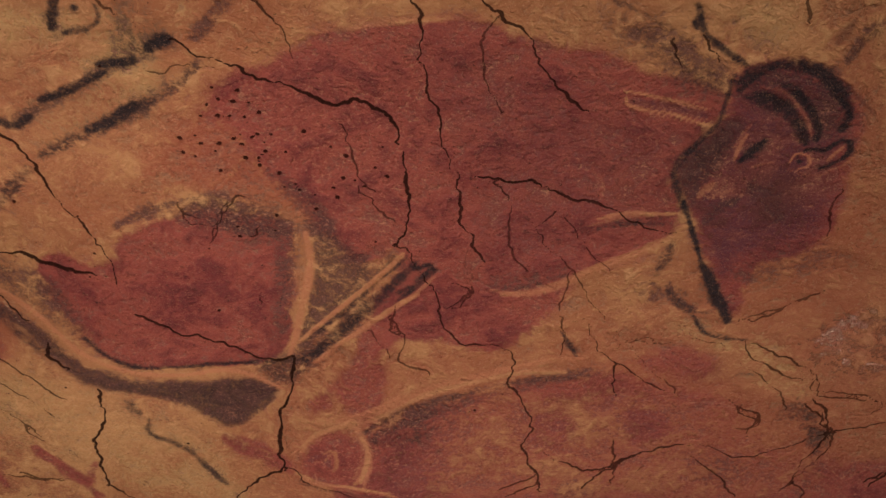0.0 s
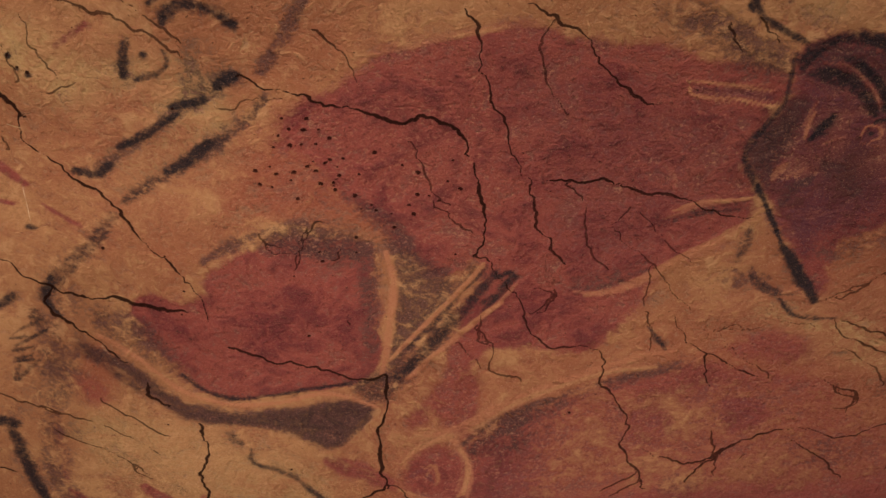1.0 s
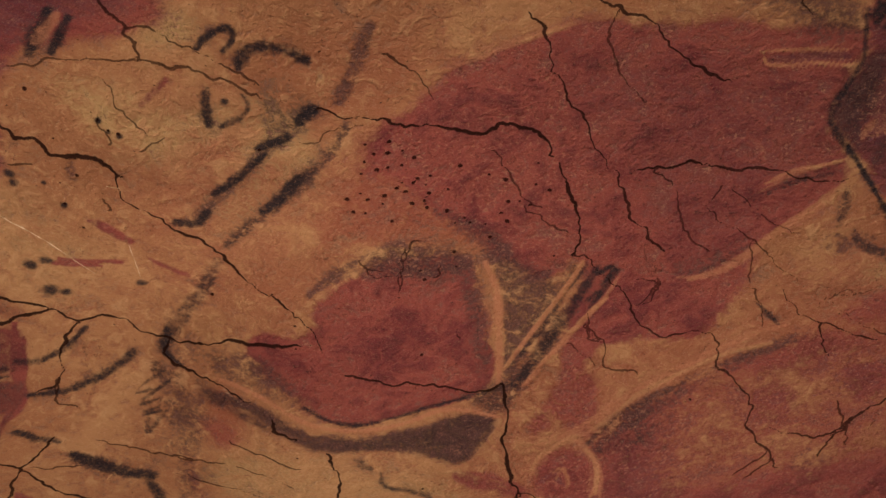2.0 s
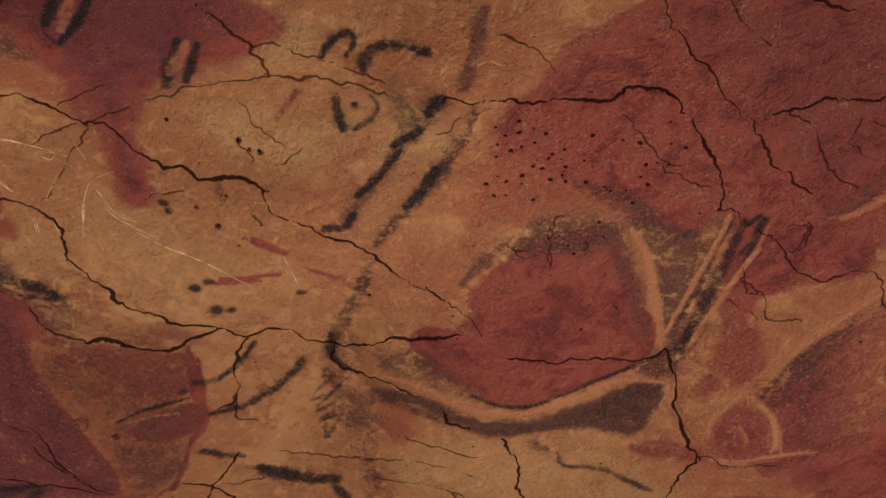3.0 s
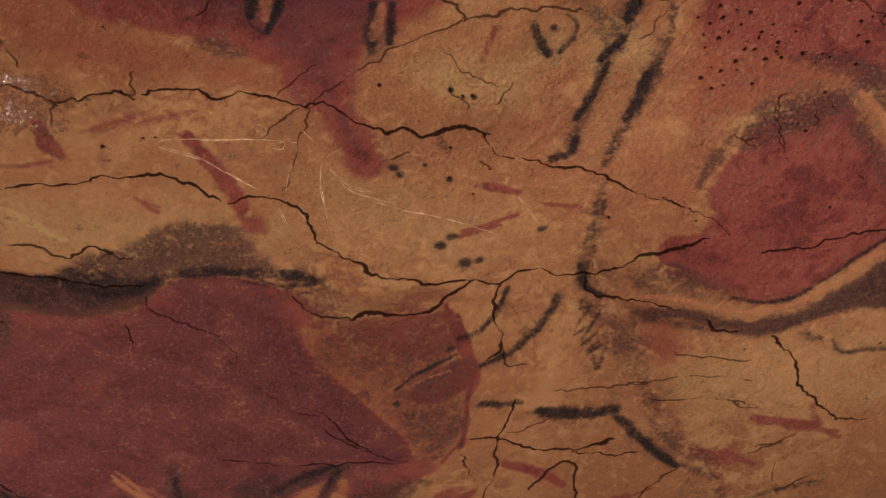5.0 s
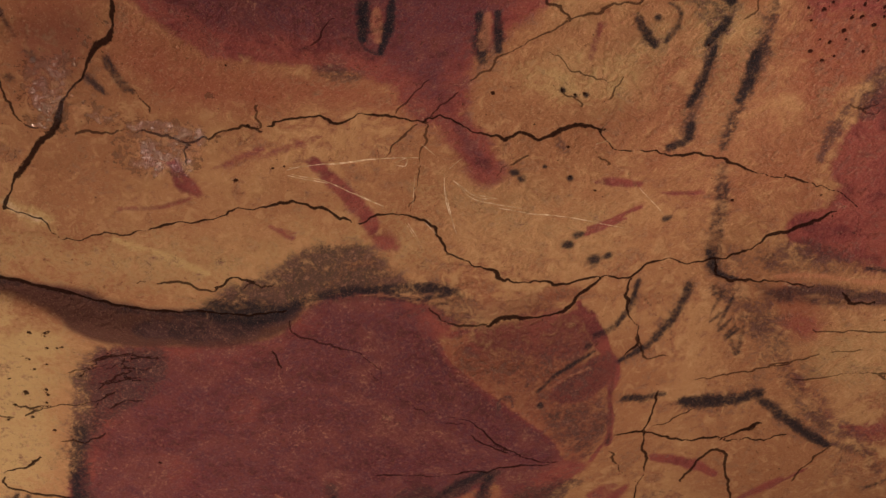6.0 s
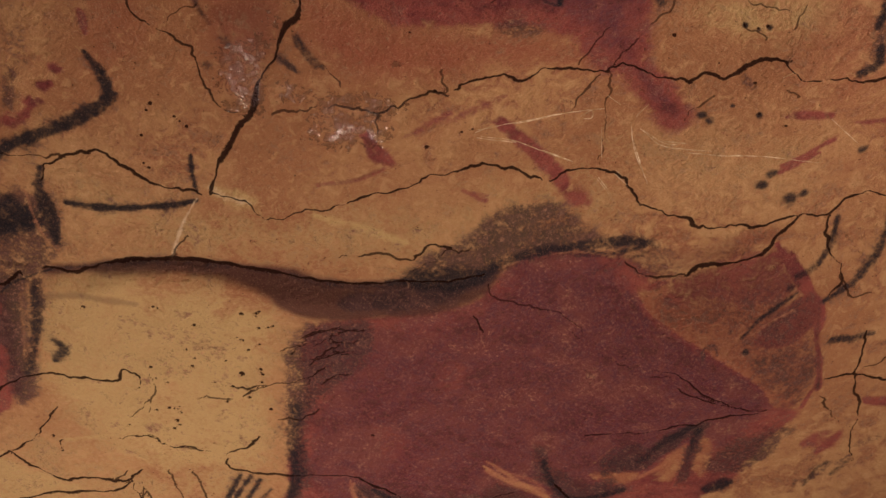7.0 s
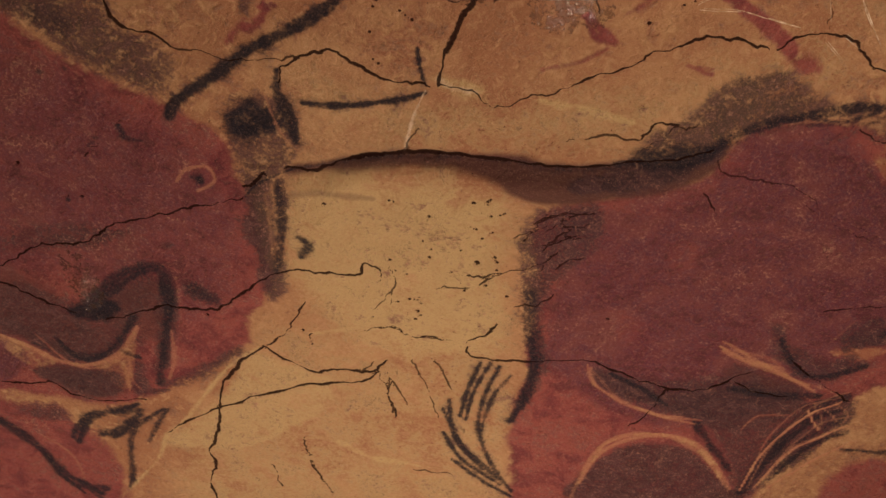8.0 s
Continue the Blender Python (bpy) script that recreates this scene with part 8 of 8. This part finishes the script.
patch("red", [(-0.758, 1.716), (-0.666, 1.682), (-0.581, 1.635), (-0.489, 1.618), (-0.382, 1.690), (-0.379, 1.789), (-0.398, 1.893), (-0.475, 1.896), (-0.653, 1.874), (-0.729, 1.801)], 0.025, 0.95)

begin(None, "")
patch("warm", [(-0.670, 1.402), (-0.491, 1.432), (-0.453, 1.541), (-0.568, 1.586), (-0.675, 1.701), (-0.775, 1.678)], 0.035, 0.55)
patch("warm", [(-0.336, 1.337), (-0.232, 1.439), (-0.204, 1.612), (-0.272, 1.535), (-0.373, 1.464)], 0.02, 0.6)

begin("dark_boss_painting", "")
# darkest shade under the ledge, painted in black and brown
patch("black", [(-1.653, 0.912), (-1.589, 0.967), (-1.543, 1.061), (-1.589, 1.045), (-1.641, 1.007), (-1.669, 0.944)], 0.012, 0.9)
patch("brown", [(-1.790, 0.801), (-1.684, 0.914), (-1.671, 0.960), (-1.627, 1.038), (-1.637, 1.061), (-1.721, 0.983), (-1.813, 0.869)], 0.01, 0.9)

begin(None, "")
fissure([(-1.595, 1.278), (-1.602, 1.380), (-1.587, 1.482), (-1.553, 1.533)], 0.0028)
fissure([(-1.566, 1.562), (-1.555, 1.637), (-1.521, 1.708)], 0.0040)
fissure([(0.349, 2.336), (0.388, 2.247)], 0.0026)
fissure([(0.523, 2.026), (0.562, 2.065), (0.600, 2.086), (0.585, 2.118), (0.556, 2.112)], 0.0031)
fissure([(0.298, 1.856), (0.335, 1.849), (0.400, 1.857)], 0.0022)
fissure([(0.700, 2.282), (0.732, 2.314), (0.729, 2.342)], 0.0032)
fissure([(0.852, 2.283), (0.885, 2.251)], 0.0048)
fissure([(-0.022, 1.711), (0.014, 1.736), (0.004, 1.767), (-0.019, 1.780)], 0.0025)
fissure([(0.101, 2.346), (0.142, 2.319), (0.171, 2.291)], 0.0032)
fissure([(-0.925, 2.076), (-0.890, 2.103), (-0.884, 2.150), (-0.857, 2.174)], 0.0034)
fissure([(-0.938, 2.301), (-0.885, 2.311), (-0.832, 2.320)], 0.0033)
fissure([(-0.122, 1.776), (-0.134, 1.834), (-0.108, 1.861)], 0.0026)

begin("red_ochre_painting", "")
patch("crust", [(-0.566, 1.543), (-0.489, 1.514), (-0.404, 1.503), (-0.295, 1.565), (-0.299, 1.640), (-0.410, 1.612), (-0.506, 1.573)], 0.016, 0.5)
patch("red", [(-0.613, 1.615), (-0.527, 1.573), (-0.406, 1.595), (-0.313, 1.652), (-0.347, 1.823), (-0.575, 1.672)], 0.02, 0.75)
patch("crust", [(-0.325, 1.649), (-0.306, 1.685), (-0.340, 1.855), (-0.362, 1.865), (-0.348, 1.763)], 0.012, 0.6)
patch("crust", [(-0.366, 1.428), (-0.319, 1.485), (-0.265, 1.573), (-0.252, 1.667), (-0.279, 1.646), (-0.308, 1.531), (-0.365, 1.464)], 0.016, 0.5)

begin("red_ochre_painting", "")
fade([(-0.428, 1.252), (-0.370, 1.318), (-0.352, 1.419), (-0.269, 1.529), (-0.288, 1.575), (-0.424, 1.480), (-0.524, 1.408), (-0.495, 1.297)], 0.02, 0.55)

begin("dark_boss_painting", "")
stroke("red", [(-1.435, 1.330), (-1.464, 1.403), (-1.469, 1.475), (-1.471, 1.577), (-1.471, 1.653), (-1.498, 1.771)], 0.0187, 1.0)
stroke("deep", [(-1.446, 1.339), (-1.474, 1.404), (-1.479, 1.480), (-1.486, 1.587), (-1.489, 1.677)], 0.0238, 0.9)

begin(None, "")
patch("warm", [(-0.428, 1.252), (-0.370, 1.318), (-0.352, 1.419), (-0.269, 1.529), (-0.288, 1.575), (-0.424, 1.480), (-0.524, 1.408), (-0.495, 1.297)], 0.03, 0.75)

begin("dark_boss_painting", "")
patch("crust", [(-1.879, 0.804), (-1.828, 0.859), (-1.817, 0.930), (-1.945, 0.943), (-2.057, 0.945), (-2.228, 1.002), (-2.384, 1.065), (-2.285, 0.988), (-2.126, 0.880), (-1.995, 0.817)], 0.012, 0.75)

begin("dark_boss_painting", "")
patch("red", [(-1.460, 1.399), (-1.450, 1.463), (-1.440, 1.555), (-1.447, 1.661), (-1.478, 1.745), (-1.491, 1.689), (-1.481, 1.580), (-1.487, 1.481)], 0.006, 0.9)
patch("deep", [(-1.460, 1.399), (-1.450, 1.463), (-1.440, 1.555), (-1.447, 1.661), (-1.478, 1.745), (-1.491, 1.689), (-1.481, 1.580), (-1.487, 1.481)], 0.008, 0.7)
patch("brown", [(-1.448, 1.398), (-1.363, 1.415), (-1.189, 1.519), (-1.216, 1.598), (-1.231, 1.661), (-1.367, 1.796), (-1.440, 1.796), (-1.455, 1.728), (-1.433, 1.614), (-1.437, 1.531)], 0.012, 0.28)
patch("crust", [(-1.372, 1.298), (-1.289, 1.370), (-1.163, 1.462), (-1.163, 1.492), (-1.319, 1.413), (-1.381, 1.345)], 0.012, 0.4)

begin("red_ochre_painting", "")
patch("crust", [(-0.561, 1.539), (-0.493, 1.505), (-0.439, 1.500), (-0.435, 1.540), (-0.492, 1.551), (-0.561, 1.573)], 0.012, 0.55)

begin("dark_boss_painting", "")
patch("red", [(-1.446, 1.339), (-1.460, 1.405), (-1.453, 1.468), (-1.443, 1.558), (-1.451, 1.666), (-1.483, 1.751), (-1.534, 1.705), (-1.527, 1.562), (-1.519, 1.416)], 0.008, 1.0)
patch("deep", [(-1.446, 1.339), (-1.460, 1.405), (-1.453, 1.468), (-1.443, 1.558), (-1.451, 1.666), (-1.483, 1.751), (-1.534, 1.705), (-1.527, 1.562), (-1.519, 1.416)], 0.012, 0.8)

begin(None, "")

begin("dark_red_painting", "")
stroke("black", [(0.458, 1.414), (0.475, 1.392), (0.493, 1.366)], 0.0160, 0.95)
stroke("black", [(0.425, 1.644), (0.450, 1.694), (0.471, 1.745), (0.496, 1.798)], 0.0260, 1.0)
stroke("black", [(0.410, 1.338), (0.385, 1.374), (0.362, 1.410), (0.355, 1.447), (0.368, 1.490)], 0.0172, 0.75)
patch("crust", [(0.359, 1.432), (0.394, 1.371), (0.436, 1.317), (0.459, 1.346), (0.425, 1.430), (0.406, 1.504), (0.384, 1.517)], 0.014, 0.8)
stroke("black", [(0.460, 1.271), (0.504, 1.290), (0.539, 1.326), (0.561, 1.369)], 0.0188, 0.8)
stroke("black", [(0.511, 1.255), (0.546, 1.289), (0.573, 1.333), (0.577, 1.363)], 0.0146, 0.85)
stroke("black", [(0.437, 1.266), (0.467, 1.230), (0.509, 1.218), (0.555, 1.230), (0.597, 1.272), (0.617, 1.312), (0.612, 1.341)], 0.0247, 0.9)
scraped_line([(0.467, 1.260), (0.509, 1.271), (0.548, 1.315), (0.566, 1.354)], 0.0062, 0.4)
scraped_line([(0.446, 1.385), (0.458, 1.352), (0.466, 1.336)], 0.0064, 0.4)
stroke("crust", [(0.486, 1.465), (0.519, 1.489), (0.541, 1.533)], 0.0375, 0.6)
scraped_line([(0.419, 1.491), (0.437, 1.484), (0.459, 1.471)], 0.0077, 0.3)

begin("worn_red_painting", "")
fade([(0.007, 2.005), (0.206, 1.998), (0.541, 2.012), (0.693, 2.116), (0.734, 2.342), (0.010, 2.335)], 0.04, 0.35)
patch("red", [(0.322, 2.047), (0.412, 2.056), (0.446, 2.140), (0.346, 2.180)], 0.015, 0.6)
patch("red", [(0.120, 2.076), (0.220, 2.045), (0.263, 2.159), (0.160, 2.189)], 0.02, 0.5)
patch("crust", [(0.208, 2.305), (0.273, 2.298), (0.290, 2.363), (0.205, 2.362)], 0.012, 0.45)

begin(None, "")
patch("warm", [(0.095, 2.010), (0.541, 2.012), (0.700, 2.152), (0.711, 2.344), (0.107, 2.352)], 0.05, 0.6)

begin("great_red_painting", "")
stroke("black", [(-3.282, 0.168), (-3.196, 0.200), (-3.135, 0.222)], 0.0234, 0.95)
stroke("black", [(-2.811, -0.048), (-2.775, -0.003), (-2.733, 0.055)], 0.0361, 1.0)
stroke("crust", [(-2.680, -0.254), (-2.578, -0.190), (-2.524, -0.077)], 0.0625, 0.5)
patch("deep", [(-2.108, -0.355), (-2.050, -0.219), (-2.119, -0.026), (-2.186, 0.179), (-2.326, 0.251), (-2.452, 0.048), (-2.562, -0.276)], 0.03, 0.7)
spots("crust", [(-2.198, 0.157), (-1.918, -0.188)], 0.0109, 0.6)

begin("dark_boss_painting", "")
stroke("black", [(-1.831, 1.863), (-1.780, 1.888)], 0.0278, 0.95)

begin(None, "")

begin("charcoal_bar", "")
stroke("black", [(-0.638, 2.523), (-0.565, 2.528), (-0.502, 2.538), (-0.454, 2.543)], 0.0348, 0.95)
stroke("crust", [(-0.617, 2.553), (-0.541, 2.566), (-0.469, 2.583)], 0.0380, 0.7)

begin("dark_boss_painting", "")
patch("crust", [(-1.376, 1.434), (-1.213, 1.534), (-1.223, 1.609), (-1.243, 1.669), (-1.357, 1.773), (-1.432, 1.786), (-1.437, 1.715), (-1.410, 1.601)], 0.02, 0.42)

begin(None, "")

begin(None, "")
patch("rough", [(-0.330, 2.066), (0.094, 1.978), (0.309, 1.910), (0.536, 1.978), (0.813, 1.904), (0.913, 2.342), (-0.350, 2.324)], 0.05, 0.95)
patch("rough", [(-0.461, 1.245), (-0.109, 1.269), (-0.098, 1.606), (-0.260, 1.627), (-0.386, 1.501), (-0.501, 1.494)], 0.04, 0.7)
patch("rough", [(-0.474, 1.507), (-0.310, 1.511), (-0.298, 1.597), (-0.476, 1.591)], 0.012, 1.0)
patch("rough", [(0.209, 1.315), (0.337, 1.325), (0.355, 1.480), (0.230, 1.470)], 0.03, 0.6)
patch("rough", [(-1.907, 0.797), (-1.694, 1.062), (-1.510, 1.362), (-1.502, 1.688), (-1.650, 1.841), (-2.380, 1.101)], 0.03, 0.6)
patch("rough", [(-1.436, 1.358), (-1.229, 1.581), (-1.387, 1.802), (-1.479, 1.755), (-1.465, 1.483)], 0.02, 0.8)
patch("rough", [(-1.547, 0.948), (-1.419, 0.985), (-1.350, 1.097), (-1.366, 1.185), (-1.511, 0.990)], 0.015, 0.8)
patch("rough", [(-1.862, 0.823), (-1.470, 1.196), (-1.468, 1.719), (-1.910, 1.514), (-2.361, 1.099)], 0.03, 0.6)
patch("rough", [(-2.042, 0.875), (-1.775, 1.242), (-1.818, 1.567), (-2.357, 2.063), (-2.918, 1.243)], 0.04, 0.6)
patch("rough", [(-2.077, -0.361), (-2.123, 0.028), (-2.359, 0.304), (-2.959, 0.258), (-3.285, -0.148)], 0.04, 0.6)

ledge([(-2.068, 0.282), (-2.037, 0.345), (-1.966, 0.398), (-1.901, 0.478), (-1.843, 0.586), (-1.809, 0.677), (-1.771, 0.766), (-1.726, 0.850), (-1.675, 0.917), (-1.619, 0.992), (-1.557, 1.051)])

# ---- the cave: ceiling, floor, wall ----
HANG = swell(GX, GY) + 0.010 * cloud(GX, GY, 0.30, 3, seed=1) + 0.0055 * cloud(GX, GY, 0.07, 3, seed=2) + STEP
HANG = HANG + 0.12 * np.clip((RR - 4.0) / 2.0, 0, 1) * cloud(GX, GY, 1.2, 4, seed=6)
GZ = HIGH - HANG + DEPTH


def sheet(name, win, keep, proud, ring=False):
    """A mesh out of the grid's cells that keep marks within a window, brought down by proud metres."""
    gx, gy, gz = GX[win], GY[win], GZ[win]
    na, nr = gx.shape
    index = np.arange(na * nr).reshape(na, nr)
    near, far = (index, np.roll(index, -1, axis=0)) if ring else (index[:-1], index[1:])
    quads = np.stack([near[:, :-1], near[:, 1:], far[:, 1:], far[:, :-1]], axis=-1)[keep]
    used, faces = np.unique(quads, return_inverse=True)
    faces = faces.reshape(-1, 4)
    mesh = bpy.data.meshes.new(name)
    mesh.vertices.add(len(used))
    co = np.stack([gx.ravel()[used], gy.ravel()[used], gz.ravel()[used] - proud], axis=1)
    mesh.vertices.foreach_set("co", co.ravel().astype(np.float32))
    mesh.loops.add(faces.size)
    mesh.loops.foreach_set("vertex_index", faces.ravel().astype(np.int32))
    mesh.polygons.add(len(faces))
    mesh.polygons.foreach_set("loop_start", np.arange(0, faces.size, 4, dtype=np.int32))
    mesh.update(calc_edges=True)
    mesh.polygons.foreach_set("use_smooth", np.ones(len(faces), bool))
    for key, values in FIELDS.items():
        mesh.attributes.new(key, "FLOAT", "POINT").data.foreach_set("value", values[win].ravel()[used].astype(np.float32))
    mesh.materials.append(STONE)
    return new(name, mesh)


def cells(d):
    """The cells of a window whose middle lies inside."""
    return d[:-1, :-1] + d[1:, :-1] + d[:-1, 1:] + d[1:, 1:] > 0


def height_at(x, y):
    """The height of the ceiling's surface over one place of the plan."""
    u = np.interp(math.atan2(-x, y), AZ, np.arange(len(AZ)))
    v = np.interp(math.hypot(x, y), RAD, np.arange(len(RAD)))
    i, j = min(int(u), len(AZ) - 2), min(int(v), len(RAD) - 2)
    u, v = u - i, v - j
    return float((GZ[i, j] * (1 - u) + GZ[i + 1, j] * u) * (1 - v) + (GZ[i, j + 1] * (1 - u) + GZ[i + 1, j + 1] * u) * v)


ALL = (slice(0, len(AZ)), slice(0, len(RAD)))
ceiling = tagged(sheet("ceiling", ALL, np.ones((len(AZ), len(RAD) - 1), bool), 0.0, ring=True),
                 "uneven ochre limestone cave ceiling with bosses and cracks", "cave ceiling", kind="structure")


def ring_sheet(name, rows, stuff):
    """A closed ring of points, row over row; rows of (radius, height)."""
    bm = bmesh.new()
    n = 96
    loops = []
    for k, (r, z) in enumerate(rows):
        loop = []
        for i in range(n):
            a = 2 * math.pi * i / n
            w = noise.noise(Vector((math.cos(a) * 2.2, math.sin(a) * 2.2, z * 0.8))) * 0.45 * min(r / 3, 1)
            loop.append(bm.verts.new((math.cos(a) * (r + w), math.sin(a) * (r + w), z + 0.05 * noise.noise(Vector((math.cos(a) * r * 1.5, math.sin(a) * r * 1.5, 4.0))))))
        loops.append(loop)
    for p, q in zip(loops, loops[1:]):
        for i in range(n):
            bm.faces.new((p[i], p[(i + 1) % n], q[(i + 1) % n], q[i])).smooth = True
    mesh = bpy.data.meshes.new(name)
    bm.to_mesh(mesh)
    bm.free()
    mesh.materials.append(stuff)
    return new(name, mesh)


tagged(ring_sheet("cave_wall", [(6.1 + 0.25 * math.sin(3 * z), z) for z in np.linspace(-0.15, 3.45, 19)], WALL),
       "rough brown limestone wall closing the cave", "cave wall", kind="structure")
tagged(ring_sheet("floor", [(0.05 + 0.35 * k, 0.0) for k in range(20)], EARTH),
       "trodden brown earth floor of the cave", "floor", kind="structure")


# ---- the paintings: thin films of pigment on the stone; then the cracks ----
# the black and grey-brown films along the ledge are painted shade, not pigment
LABELS = {"red_wash": "brushed red ochre wash", "charcoal_shade_stroke": "smudged black stroke, charcoal and painted ledge shade", "dark_shading": "grey-brown shading, manganese and painted ledge shade"}
LAID = []


def layer_height(win, level):
    """Films that overlap lie one over the other, 0.012 mm apart."""
    taken = {k for (a, b), k in LAID if a.start < win[0].stop and win[0].start < a.stop and b.start < win[1].stop and win[1].start < b.stop}
    while level in taken:
        level += 1
    LAID.append((win, level))
    return 0.00004 + 0.000012 * level


for name, label, parts in THINGS:
    thing = tagged(new(name), label, "cave painting", "paintings on the ceiling")
    thing.location = (0, 0, HIGH)
    for kind, win, d in parts:
        keep = cells(d)
        if keep.any():
            film = sheet(kind, win, keep, layer_height(win, {"red_wash": 0, "dark_shading": 4, "charcoal_shade_stroke": 8}[kind]))
            film.parent = thing
            film.matrix_parent_inverse = Matrix.Translation((0, 0, -HIGH))
            tagged(film, LABELS[kind])
for label, win, d in FISSURES:
    keep = cells(d)
    if keep.any():
        tagged(sheet("fissure", win, keep, layer_height(win, 12)), label, "rock crack", "cracks in the ceiling")


def scored_line(line, width):
    """A thin uneven ridge of pale lime along a scored line."""
    bm = bmesh.new()
    rows = []
    n = len(line)
    for k, (x, y) in enumerate(line):
        a, b = line[max(k - 1, 0)], line[min(k + 1, n - 1)]
        dx, dy = b - a
        size = math.hypot(dx, dy) + 1e-9
        w = 0.5 * width * (0.35 + 0.65 * math.sin(math.pi * (k + 0.5) / n)) * (1 + 0.6 * noise.noise(Vector((x * 90, y * 90, 0))))
        z = height_at(x, y) - 0.0008
        rows.append([bm.verts.new((x - dy / size * s * w, y + dx / size * s * w, z - h)) for s, h in ((-1, -0.0015), (0, 0.0006), (1, -0.0015))])
    for p, q in zip(rows, rows[1:]):
        for i in (0, 1):
            bm.faces.new((p[i], p[i + 1], q[i + 1], q[i])).smooth = True
    mesh = bpy.data.meshes.new("scratch")
    bm.to_mesh(mesh)
    bm.free()
    mesh.materials.append(LIME)
    return new("scratch", mesh)


for line, width in SCRATCHES:
    tagged(scored_line(line, width), "fine pale scratch scored into ochre limestone", "scratch", "scratches on the ceiling")
